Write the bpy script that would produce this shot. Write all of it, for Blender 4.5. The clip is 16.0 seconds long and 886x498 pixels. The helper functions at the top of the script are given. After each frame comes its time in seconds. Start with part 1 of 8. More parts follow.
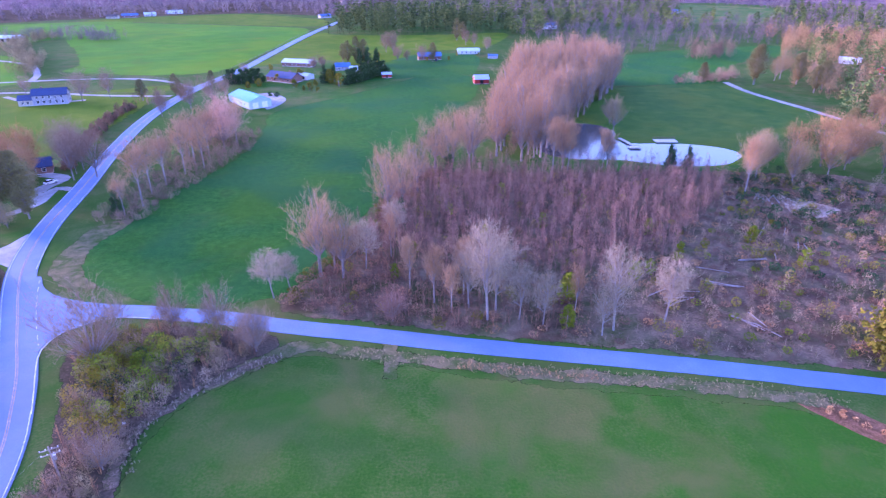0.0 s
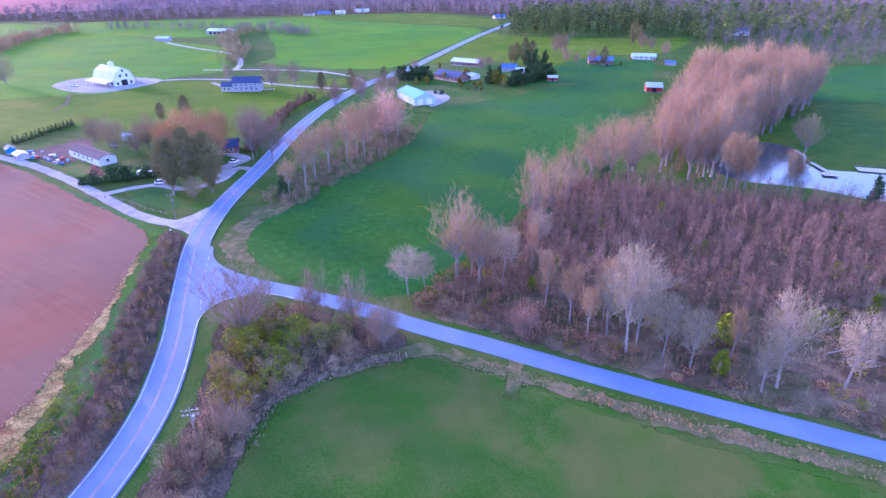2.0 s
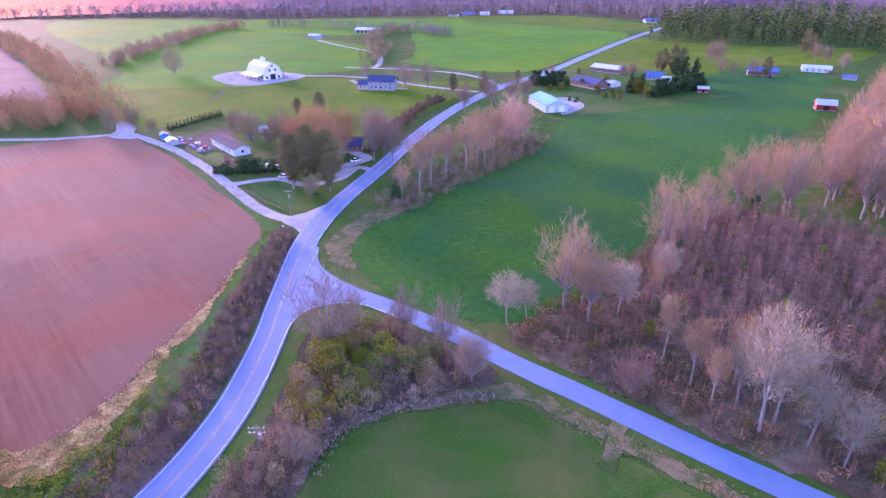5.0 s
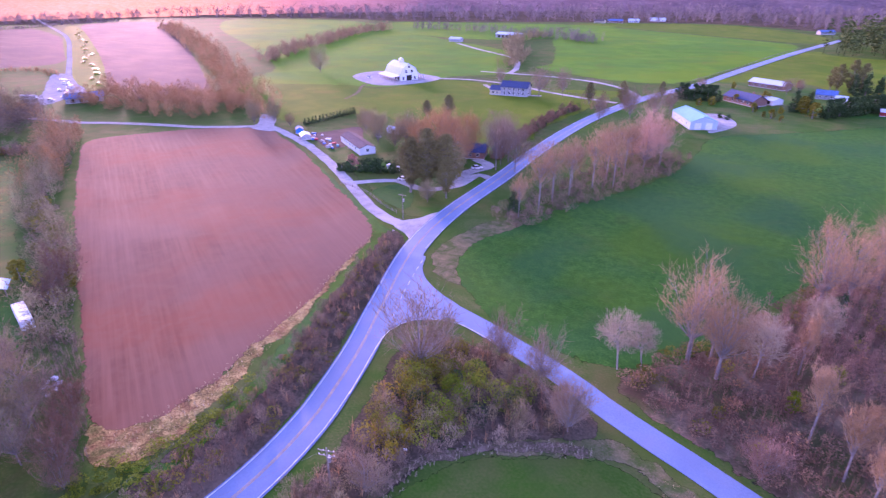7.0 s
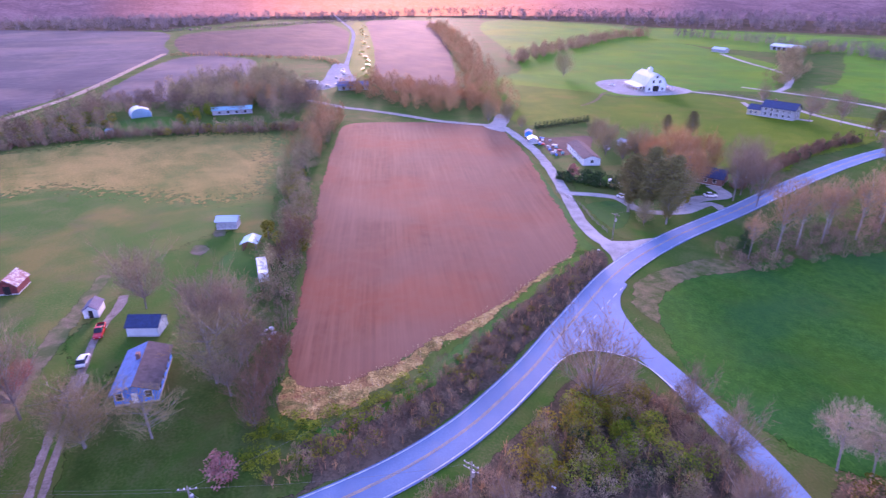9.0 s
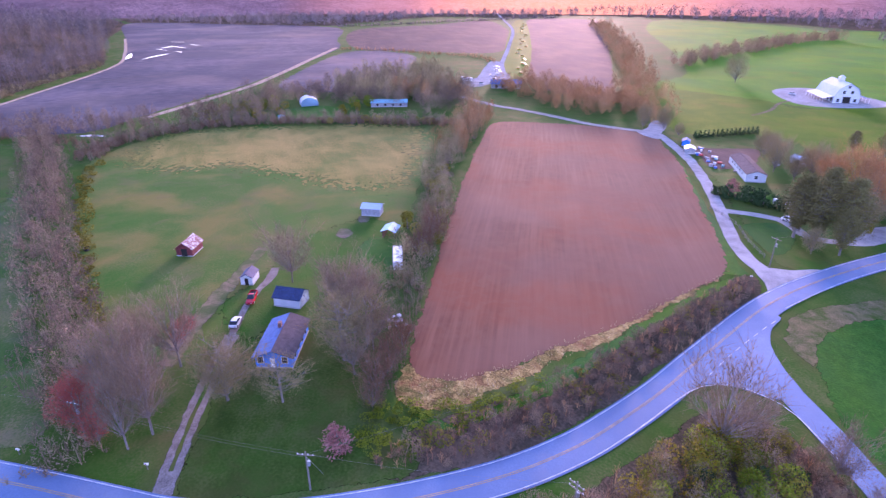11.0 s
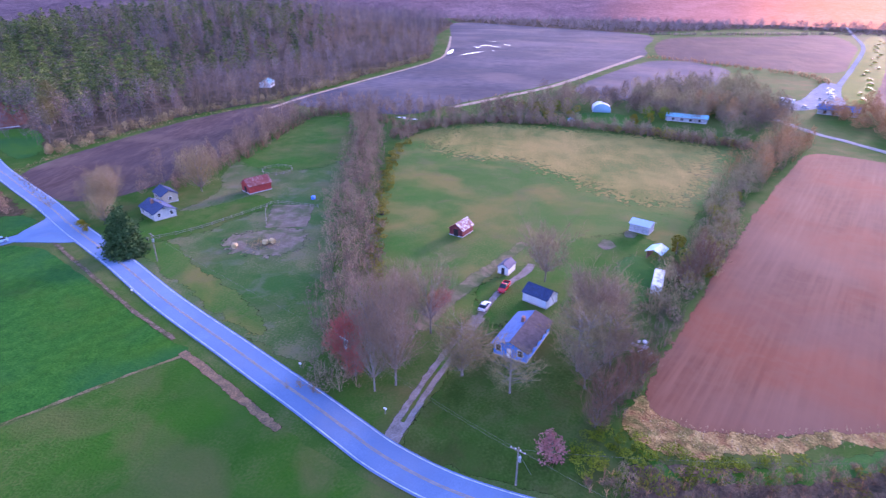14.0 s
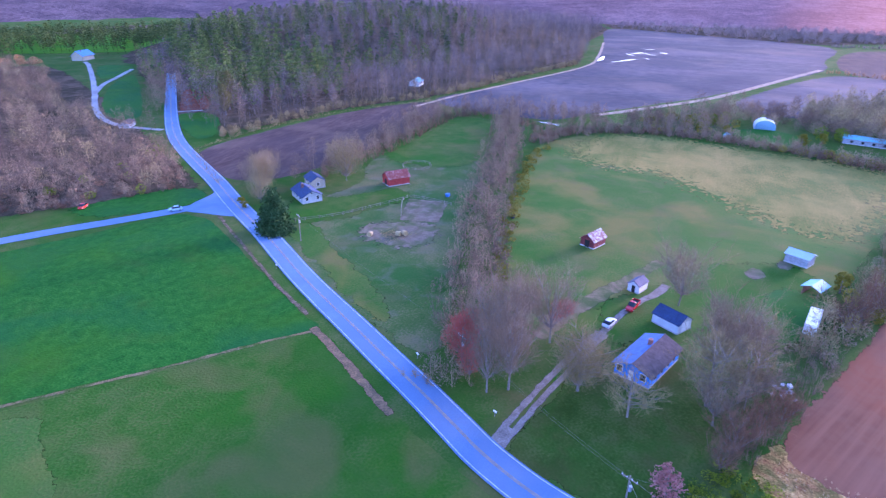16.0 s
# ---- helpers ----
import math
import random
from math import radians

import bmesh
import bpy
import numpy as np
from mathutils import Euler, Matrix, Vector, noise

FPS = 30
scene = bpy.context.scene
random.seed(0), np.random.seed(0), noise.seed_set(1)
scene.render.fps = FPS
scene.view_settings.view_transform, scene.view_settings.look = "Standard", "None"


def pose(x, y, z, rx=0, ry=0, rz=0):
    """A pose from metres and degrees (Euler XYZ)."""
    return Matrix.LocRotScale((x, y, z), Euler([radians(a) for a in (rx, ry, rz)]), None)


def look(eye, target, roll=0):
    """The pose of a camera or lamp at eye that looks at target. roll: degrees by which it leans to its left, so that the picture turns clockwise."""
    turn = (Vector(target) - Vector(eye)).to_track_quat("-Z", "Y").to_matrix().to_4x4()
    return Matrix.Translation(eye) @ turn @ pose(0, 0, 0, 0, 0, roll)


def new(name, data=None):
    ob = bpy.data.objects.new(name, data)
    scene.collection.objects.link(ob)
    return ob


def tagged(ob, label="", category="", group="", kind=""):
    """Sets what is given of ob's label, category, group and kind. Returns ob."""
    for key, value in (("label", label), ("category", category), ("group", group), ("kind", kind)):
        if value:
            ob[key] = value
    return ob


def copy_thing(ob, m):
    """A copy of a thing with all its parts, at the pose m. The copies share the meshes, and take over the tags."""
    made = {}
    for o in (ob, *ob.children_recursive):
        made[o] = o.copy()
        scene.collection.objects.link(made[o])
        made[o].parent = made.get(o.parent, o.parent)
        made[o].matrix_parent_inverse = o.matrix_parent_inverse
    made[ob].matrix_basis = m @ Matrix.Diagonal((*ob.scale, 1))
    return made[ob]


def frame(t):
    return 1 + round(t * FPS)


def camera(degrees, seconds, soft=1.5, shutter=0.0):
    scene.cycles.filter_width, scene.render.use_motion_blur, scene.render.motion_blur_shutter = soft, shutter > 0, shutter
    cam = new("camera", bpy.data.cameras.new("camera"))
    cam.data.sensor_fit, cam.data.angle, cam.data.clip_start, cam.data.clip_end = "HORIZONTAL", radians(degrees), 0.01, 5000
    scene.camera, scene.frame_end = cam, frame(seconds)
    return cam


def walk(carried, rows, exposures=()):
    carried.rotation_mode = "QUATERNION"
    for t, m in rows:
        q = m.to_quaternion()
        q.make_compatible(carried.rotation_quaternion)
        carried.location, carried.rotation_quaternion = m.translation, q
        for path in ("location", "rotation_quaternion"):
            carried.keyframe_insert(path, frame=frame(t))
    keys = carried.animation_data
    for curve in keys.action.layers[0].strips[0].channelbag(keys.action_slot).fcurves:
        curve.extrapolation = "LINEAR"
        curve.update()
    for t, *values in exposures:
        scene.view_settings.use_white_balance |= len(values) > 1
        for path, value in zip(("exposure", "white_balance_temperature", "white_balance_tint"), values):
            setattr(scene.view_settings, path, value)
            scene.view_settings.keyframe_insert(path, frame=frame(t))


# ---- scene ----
cam = camera(74.85, 16.0, soft=1.3, shutter=0.35)
PATH = [
    (0, (0.00, 0.00, 70.95), (-0.00, 89.80, 26.95), 0.18),
    (0.5, (0.16, 0.82, 70.91), (-5.09, 90.46, 26.89), 0.13),
    (1, (0.43, 1.98, 70.87), (-11.86, 90.94, 26.88), 0.12),
    (1.5, (0.81, 3.58, 70.82), (-18.29, 91.34, 26.87), 0.02),
    (2, (1.13, 5.53, 70.66), (-23.85, 91.85, 26.79), -0.06),
    (2.5, (1.32, 7.47, 70.49), (-27.99, 92.48, 26.72), -0.10),
    (3, (1.24, 9.54, 70.44), (-31.02, 93.48, 26.70), -0.05),
    (5.5, (0.03, 20.81, 69.94), (-48.03, 96.94, 26.42), -0.16),
    (6, (-0.79, 23.25, 69.65), (-52.76, 96.85, 26.27), -0.08),
    (6.5, (-2.03, 26.02, 69.03), (-58.42, 96.42, 25.85), -0.02),
    (7, (-2.84, 28.55, 68.84), (-64.27, 94.77, 25.93), 0.06),
    (7.5, (-3.33, 30.29, 69.03), (-70.39, 90.79, 26.10), 0.01),
    (8, (-3.77, 32.14, 69.41), (-77.10, 84.98, 26.61), 0.04),
    (8.5, (-3.38, 33.63, 69.54), (-81.84, 78.59, 26.86), 0.09),
    (9, (-3.19, 34.76, 69.72), (-86.09, 70.97, 27.10), 0.16),
    (11.5, (-3.55, 36.56, 70.19), (-93.58, 44.53, 27.39), -0.29),
    (12, (-3.88, 36.67, 69.99), (-94.35, 37.95, 27.41), -0.23),
    (12.5, (-4.10, 36.76, 69.86), (-94.47, 30.85, 27.45), -0.21),
    (13, (-3.98, 36.94, 70.06), (-93.39, 22.37, 27.71), -0.11),
    (13.5, (-3.95, 37.02, 70.02), (-91.64, 14.06, 27.80), 0.03),
    (14, (-3.89, 37.09, 70.06), (-89.41, 6.89, 27.93), 0.16),
    (14.5, (-3.75, 37.13, 70.06), (-86.83, 0.62, 28.07), 0.24),
    (15, (-3.78, 37.07, 70.04), (-85.03, -3.43, 28.11), 0.34),
    (15.5, (-3.98, 37.01, 69.87), (-82.88, -8.04, 28.09), 0.45),
    (16, (-4.24, 36.96, 69.56), (-80.25, -12.92, 27.91), 0.55),
]
EXPOSURES = [(0.0, 3.18, 5240, 76), (3.0, 3.16, 5430, 66), (5.5, 3.03, 5900, 88), (7.0, 2.98, 6060, 96), (9.0, 2.86, 5980, 81), (12.5, 2.83, 5970, 68), (14.0, 2.94, 5660, 67), (16.0, 2.98, 5110, 55)]
walk(cam, [(t, look(eye, target, roll)) for t, eye, target, roll in PATH], EXPOSURES)

# ---- daylight: sun low in the west behind thin haze, open sky ----
SUN_TO = Vector((-0.93, 0.36, 0.0)).normalized()
SUN_ELEVATION = radians(9)
world = bpy.data.worlds.new("evening_sky")
scene.world = world
world.use_nodes = True
wn = world.node_tree.nodes
sky = wn.new("ShaderNodeTexSky")
sky.sky_type = "NISHITA"
sky.sun_disc = False
sky.sun_elevation = SUN_ELEVATION
sky.sun_rotation = math.atan2(SUN_TO.x, SUN_TO.y) % (2 * math.pi)
sky.air_density, sky.dust_density, sky.ozone_density = 1.0, 1.0, 2.5
wn["Background"].inputs["Strength"].default_value = 0.15
world.node_tree.links.new(sky.outputs["Color"], wn["Background"].inputs["Color"])
sun = new("sun", bpy.data.lights.new("sun", "SUN"))
sun.data.energy, sun.data.angle, sun.data.color = 1.2, radians(10), (1.0, 0.72, 0.55)
sun.matrix_world = look(SUN_TO * 300 + Vector((0, 0, 300 * math.tan(SUN_ELEVATION))), (0, 0, 0))

# ---- materials ----
def material(name, dark, mid, light, size=4.0, fine=0.4, rough=0.85, bump=0.3, metal=0.0, stretch=(1, 1, 1), turn=0.0, vary=0.0, big=0.0, spec=0.3, sway=0.6, blots=()):
    """A surface of three tones: a coarse and a fine noise choose between them, over an optional very large one; bump from the fine one.
    vary: how far the tone differs from object to object; size, fine, big in metres.
    blots: large soft patches of another colour, as (colour, metres, share from 0 to 1, strength)."""
    m = bpy.data.materials.new(name)
    m.use_nodes = True
    n, ln = m.node_tree.nodes, m.node_tree.links.new
    bsdf = n["Principled BSDF"]
    bsdf.inputs["Roughness"].default_value, bsdf.inputs["Metallic"].default_value = rough, metal
    bsdf.inputs["Specular IOR Level"].default_value = spec
    co, mp = n.new("ShaderNodeTexCoord"), n.new("ShaderNodeMapping")
    mp.vector_type = "TEXTURE"
    mp.inputs["Scale"].default_value = tuple(1 / v for v in stretch)
    mp.inputs["Rotation"].default_value = (0, 0, radians(turn))
    ln(co.outputs["Object"], mp.inputs["Vector"])
    def grain(metres, detail, distortion=0.0):
        t = n.new("ShaderNodeTexNoise")
        t.inputs["Scale"].default_value, t.inputs["Detail"].default_value, t.inputs["Distortion"].default_value = 1.0 / metres, detail, distortion
        ln(mp.outputs["Vector"], t.inputs["Vector"])
        return t.outputs["Fac"]
    coarse, small = grain(size, 5, 0.4), grain(fine, 4)
    add = n.new("ShaderNodeMath"); add.operation = "MULTIPLY_ADD"
    ln(small, add.inputs[0]); add.inputs[1].default_value = 0.55; add.inputs[2].default_value = -0.025
    both = n.new("ShaderNodeMath"); both.operation = "MULTIPLY_ADD"
    ln(coarse, both.inputs[0]); both.inputs[1].default_value = 0.5; ln(add.outputs[0], both.inputs[2])
    value = both.outputs[0]
    if big:
        wide = n.new("ShaderNodeMath"); wide.operation = "MULTIPLY_ADD"
        ln(grain(big, 4, 0.25), wide.inputs[0]); wide.inputs[1].default_value = sway
        less = n.new("ShaderNodeMath"); less.operation = "SUBTRACT"
        ln(value, less.inputs[0]); less.inputs[1].default_value = sway * 0.5
        ln(less.outputs[0], wide.inputs[2]); value = wide.outputs[0]
    ramp = n.new("ShaderNodeValToRGB")
    e = ramp.color_ramp.elements
    e[0].position, e[0].color = 0.36, (*dark, 1)
    e[1].position, e[1].color = 0.64, (*light, 1)
    k = e.new(0.5); k.color = (*mid, 1)
    ln(value, ramp.inputs["Fac"])
    colour = ramp.outputs["Color"]
    for i, (tint, metres, share, strength) in enumerate(blots):
        spot, span, mix = n.new("ShaderNodeTexNoise"), n.new("ShaderNodeMapRange"), n.new("ShaderNodeMix")
        spot.noise_dimensions = "4D"
        spot.inputs["W"].default_value = 3.7 + 5.3 * i
        spot.inputs["Scale"].default_value, spot.inputs["Detail"].default_value, spot.inputs["Roughness"].default_value, spot.inputs["Distortion"].default_value = 1.0 / metres, 6, 0.55, 0.5
        ln(co.outputs["Object"], spot.inputs["Vector"])
        edge = 0.68 - 0.36 * share
        span.inputs["From Min"].default_value, span.inputs["From Max"].default_value = edge - 0.08, edge + 0.08
        span.inputs["To Max"].default_value = strength
        mix.data_type = "RGBA"
        ln(spot.outputs["Fac"], span.inputs["Value"]); ln(span.outputs[0], mix.inputs["Factor"])
        ln(colour, mix.inputs[6]); mix.inputs[7].default_value = (*tint, 1)
        colour = mix.outputs[2]
    if vary:
        info, hsv = n.new("ShaderNodeObjectInfo"), n.new("ShaderNodeHueSaturation")
        rng = n.new("ShaderNodeMapRange")
        rng.inputs["To Min"].default_value, rng.inputs["To Max"].default_value = 1 - vary, 1 + vary
        ln(info.outputs["Random"], rng.inputs["Value"]); ln(rng.outputs[0], hsv.inputs["Value"])
        ln(colour, hsv.inputs["Color"]); colour = hsv.outputs["Color"]
    ln(colour, bsdf.inputs["Base Color"])
    if bump:
        b = n.new("ShaderNodeBump"); b.inputs["Strength"].default_value = bump; b.inputs["Distance"].default_value = fine * 0.5
        ln(small, b.inputs["Height"]); ln(b.outputs["Normal"], bsdf.inputs["Normal"])
    return m


def islands(name, tones, rough=0.8):
    """A growth whose twigs or leaves differ from piece to piece between the tones."""
    m = bpy.data.materials.new(name)
    m.use_nodes = True
    n, ln = m.node_tree.nodes, m.node_tree.links.new
    bsdf = n["Principled BSDF"]
    bsdf.inputs["Roughness"].default_value = rough
    bsdf.inputs["Specular IOR Level"].default_value = 0.03
    geo, ramp = n.new("ShaderNodeNewGeometry"), n.new("ShaderNodeValToRGB")
    e = ramp.color_ramp.elements
    e[0].position, e[0].color = 0.0, (*tones[0], 1)
    e[1].position, e[1].color = 1.0, (*tones[-1], 1)
    for i, c in enumerate(tones[1:-1]):
        e.new((i + 1) / (len(tones) - 1)).color = (*c, 1)
    own, mixed = n.new("ShaderNodeAttribute"), n.new("ShaderNodeMath")
    own.attribute_name = "tone"
    mixed.operation = "MULTIPLY_ADD"
    ln(geo.outputs["Random Per Island"], mixed.inputs[0]); mixed.inputs[1].default_value = 0.45
    shift = n.new("ShaderNodeMath"); shift.operation = "SUBTRACT"; shift.inputs[1].default_value = 0.225
    ln(own.outputs["Fac"], shift.inputs[0]); ln(shift.outputs[0], mixed.inputs[2])
    ln(mixed.outputs[0], ramp.inputs["Fac"])
    info, hsv, rng = n.new("ShaderNodeObjectInfo"), n.new("ShaderNodeHueSaturation"), n.new("ShaderNodeMapRange")
    rng.inputs["To Min"].default_value, rng.inputs["To Max"].default_value = 0.85, 1.15
    ln(info.outputs["Random"], rng.inputs["Value"]); ln(rng.outputs[0], hsv.inputs["Value"])
    ln(ramp.outputs["Color"], hsv.inputs["Color"]); ln(hsv.outputs["Color"], bsdf.inputs["Base Color"])
    return m


def plain(name, colour, rough=0.5, metal=0.0, spread=0.12, size=0.6, spec=0.3):
    d = tuple(c * (1 - spread) for c in colour)
    l = tuple(min(1, c * (1 + spread)) for c in colour)
    return material(name, d, colour, l, size=size, fine=size * 0.15, rough=rough, bump=0.08, metal=metal, vary=0.05, spec=spec)


GROUND = material("meadow_ground", (0.026, 0.08, 0.012), (0.045, 0.094, 0.018), (0.09, 0.108, 0.034), size=6, fine=0.45, big=40, bump=0.4, spec=0.01, blots=(((0.10, 0.085, 0.03), 16, 0.3, 0.6), ((0.02, 0.085, 0.008), 22, 0.35, 0.6)))
GREEN = material("lush_field_grass", (0.007, 0.066, 0.008), (0.013, 0.098, 0.011), (0.028, 0.126, 0.015), size=2.2, fine=0.5, big=80, bump=0.45, spec=0.035, sway=0.3, blots=(((0.036, 0.114, 0.004), 42, 0.42, 0.55), ((0.008, 0.080, 0.022), 30, 0.4, 0.6), ((0.04, 0.09, 0.014), 9, 0.16, 0.35)))
# darker grass tones, with the yard trees' shade put into the colour
LAWN = material("shaded_lawn_grass", (0.024, 0.060, 0.008), (0.036, 0.075, 0.012), (0.066, 0.094, 0.024), size=4, fine=0.5, big=25, bump=0.5, spec=0.035, blots=(((0.06, 0.06, 0.018), 9, 0.4, 0.6), ((0.02, 0.082, 0.008), 12, 0.35, 0.6)))
BRIGHT = material("bright_pasture_grass", (0.032, 0.14, 0.008), (0.048, 0.172, 0.011), (0.072, 0.20, 0.015), size=20, fine=1.5, big=120, bump=0.3, spec=0.01, blots=(((0.088, 0.175, 0.006), 70, 0.4, 0.6), ((0.03, 0.14, 0.018), 50, 0.4, 0.6), ((0.095, 0.13, 0.018), 18, 0.16, 0.5)))
YELLOWGREEN = material("yellow_green_meadow", (0.052, 0.112, 0.006), (0.074, 0.132, 0.009), (0.108, 0.15, 0.015), size=12, fine=1.0, big=90, bump=0.3, spec=0.01, blots=(((0.036, 0.108, 0.008), 40, 0.4, 0.6), ((0.12, 0.122, 0.022), 16, 0.22, 0.5)))
PADDOCK = material("grazed_paddock_grass", (0.026, 0.084, 0.014), (0.058, 0.10, 0.025), (0.13, 0.124, 0.055), size=9, fine=0.5, big=40, bump=0.5, spec=0.035, sway=0.6, blots=(((0.12, 0.10, 0.055), 22, 0.35, 0.6), ((0.018, 0.09, 0.016), 18, 0.4, 0.7), ((0.15, 0.125, 0.10), 8, 0.15, 0.5)))
WORN = material("worn_field_grass", (0.018, 0.08, 0.007), (0.034, 0.094, 0.012), (0.07, 0.104, 0.022), size=5.0, fine=0.5, big=60, bump=0.6, spec=0.035, sway=0.55, blots=(((0.015, 0.095, 0.006), 24, 0.42, 0.75), ((0.105, 0.098, 0.03), 17, 0.34, 0.6), ((0.055, 0.09, 0.022), 11, 0.28, 0.35)))
STRAWY = material("straw_coloured_pasture", (0.026, 0.098, 0.012), (0.055, 0.108, 0.02), (0.11, 0.122, 0.034), size=14, fine=0.5, big=70, bump=0.45, spec=0.035, sway=0.5, blots=(((0.165, 0.13, 0.034), 26, 0.4, 0.65), ((0.018, 0.102, 0.01), 24, 0.42, 0.65), ((0.12, 0.095, 0.045), 10, 0.2, 0.4)))
STRAW = material("dry_straw_edge", (0.12, 0.082, 0.03), (0.29, 0.205, 0.075), (0.46, 0.345, 0.14), size=1.8, fine=0.4, bump=1.6, spec=0.0, big=9, sway=0.5, blots=(((0.18, 0.075, 0.04), 5, 0.3, 0.7), ((0.05, 0.085, 0.018), 3.5, 0.26, 0.7)))
RED_SOIL = material("red_tilled_soil", (0.112, 0.050, 0.029), (0.145, 0.066, 0.038), (0.178, 0.088, 0.053), size=6, fine=1.2, stretch=(0.045, 1.0, 1), turn=-17.8, big=60, bump=0.15, spec=0.035, sway=0.35, blots=(((0.20, 0.112, 0.074), 48, 0.38, 0.5), ((0.178, 0.058, 0.028), 34, 0.42, 0.6), ((0.115, 0.07, 0.052), 40, 0.38, 0.5), ((0.16, 0.085, 0.054), 4, 0.4, 0.3)))
BROWN_SOIL = material("brown_tilled_soil", (0.066, 0.045, 0.038), (0.09, 0.062, 0.052), (0.125, 0.088, 0.073), size=8, fine=1.2, stretch=(0.2, 1.0, 1), turn=12, big=60, bump=0.3, spec=0.01, sway=0.4, blots=(((0.14, 0.105, 0.078), 40, 0.3, 0.6), ((0.06, 0.045, 0.046), 34, 0.4, 0.6)))
DARK_SOIL = material("wet_dark_soil", (0.042, 0.043, 0.054), (0.066, 0.064, 0.076), (0.105, 0.096, 0.104), size=40, fine=4, stretch=(1, 0.5, 1), turn=15, big=120, bump=0.2, rough=0.9, spec=0.04, sway=0.7, blots=(((0.135, 0.112, 0.10), 60, 0.36, 0.6), ((0.034, 0.038, 0.056), 80, 0.4, 0.6)))
BRUSH_FLOOR = material("brown_brush_floor", (0.055, 0.055, 0.026), (0.125, 0.088, 0.052), (0.22, 0.15, 0.092), size=2.5, fine=0.5, big=14, bump=1.4, spec=0.0, blots=(((0.05, 0.075, 0.02), 7, 0.4, 0.7), ((0.24, 0.17, 0.11), 9, 0.3, 0.6), ((0.10, 0.05, 0.035), 6, 0.35, 0.6)))
DIRT = material("bare_dirt", (0.12, 0.096, 0.066), (0.16, 0.128, 0.092), (0.21, 0.168, 0.125), size=2.5, fine=0.25, bump=0.5, spec=0.0, blots=(((0.06, 0.095, 0.028), 5, 0.45, 0.7),))
SAND = material("pale_sand_bank", (0.26, 0.19, 0.13), (0.36, 0.275, 0.20), (0.46, 0.37, 0.28), size=2.5, fine=0.3, bump=0.8, spec=0.0, blots=(((0.20, 0.13, 0.085), 4, 0.3, 0.6),))
# grey asphalt with the sky's blue reflection painted into its base colour
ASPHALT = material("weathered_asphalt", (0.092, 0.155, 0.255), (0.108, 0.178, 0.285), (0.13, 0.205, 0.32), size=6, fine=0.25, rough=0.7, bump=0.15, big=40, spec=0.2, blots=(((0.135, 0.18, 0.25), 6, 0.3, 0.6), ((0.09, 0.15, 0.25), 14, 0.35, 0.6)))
GRAVEL = material("pale_gravel", (0.22, 0.21, 0.20), (0.30, 0.29, 0.28), (0.38, 0.36, 0.34), size=3, fine=0.2, rough=0.8, bump=0.5, big=20, spec=0.0)
LINE_WHITE = plain("worn_white_road_paint", (0.40, 0.46, 0.52), 0.6, spread=0.4, size=2.2)
LINE_YELLOW = plain("worn_yellow_road_paint", (0.34, 0.23, 0.10), 0.6, spread=0.35, size=2.2)
TWIG_TAN = islands("tan_lichened_twigs", [(0.17, 0.13, 0.066), (0.27, 0.205, 0.10), (0.38, 0.295, 0.15)])
TWIG_MAUVE = islands("mauve_brown_twigs", [(0.15, 0.105, 0.075), (0.24, 0.165, 0.108), (0.34, 0.24, 0.145)])
MEADOW = material("pale_green_meadow", (0.024, 0.09, 0.010), (0.042, 0.108, 0.014), (0.07, 0.122, 0.018), size=8, fine=0.6, big=60, bump=0.45, spec=0.03, sway=0.5, blots=(((0.085, 0.12, 0.012), 26, 0.4, 0.6), ((0.015, 0.085, 0.015), 22, 0.35, 0.6)))
BARK_GREY = material("grey_bark", (0.13, 0.105, 0.095), (0.20, 0.17, 0.155), (0.30, 0.27, 0.25), size=0.8, fine=0.12, stretch=(1, 1, 0.25), bump=0.6, vary=0.15)
BARK_PALE = material("pale_bark", (0.17, 0.145, 0.13), (0.24, 0.21, 0.195), (0.33, 0.30, 0.27), size=0.7, fine=0.12, stretch=(1, 1, 0.3), bump=0.5, vary=0.1)
TWIG_PINK = islands("pinkish_bare_twigs", [(0.22, 0.132, 0.072), (0.36, 0.222, 0.118), (0.49, 0.32, 0.17)])
TWIG_PALE = islands("pale_bare_twigs", [(0.20, 0.155, 0.105), (0.32, 0.255, 0.17), (0.44, 0.36, 0.235)])
TWIG_ORANGE = islands("budding_orange_twigs", [(0.29, 0.145, 0.06), (0.40, 0.21, 0.09), (0.51, 0.285, 0.13)])
TWIG_RUST = islands("rusty_bare_twigs", [(0.19, 0.115, 0.055), (0.29, 0.175, 0.08), (0.39, 0.25, 0.115)])
TWIG_PURPLE = islands("purplish_brush_twigs", [(0.12, 0.066, 0.045), (0.21, 0.118, 0.072), (0.32, 0.185, 0.10)])
TWIG_RED = islands("red_maple_buds", [(0.25, 0.08, 0.065), (0.38, 0.10, 0.075), (0.58, 0.12, 0.075)])
TWIG_YELLOW = islands("yellow_budding_twigs", [(0.15, 0.12, 0.055), (0.22, 0.18, 0.08), (0.30, 0.24, 0.12)])
TWIG_BLOSSOM = islands("pink_blossom", [(0.28, 0.09, 0.08), (0.40, 0.16, 0.14), (0.50, 0.25, 0.21)])
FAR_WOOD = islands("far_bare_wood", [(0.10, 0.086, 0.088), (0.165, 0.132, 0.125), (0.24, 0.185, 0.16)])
# distance haze painted in: paler twig tones than FAR_WOOD
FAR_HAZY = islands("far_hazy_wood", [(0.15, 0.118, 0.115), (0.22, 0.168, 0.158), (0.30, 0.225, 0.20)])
LEAF_PINE = islands("pine_needles", [(0.045, 0.078, 0.028), (0.085, 0.125, 0.036), (0.15, 0.18, 0.05)])
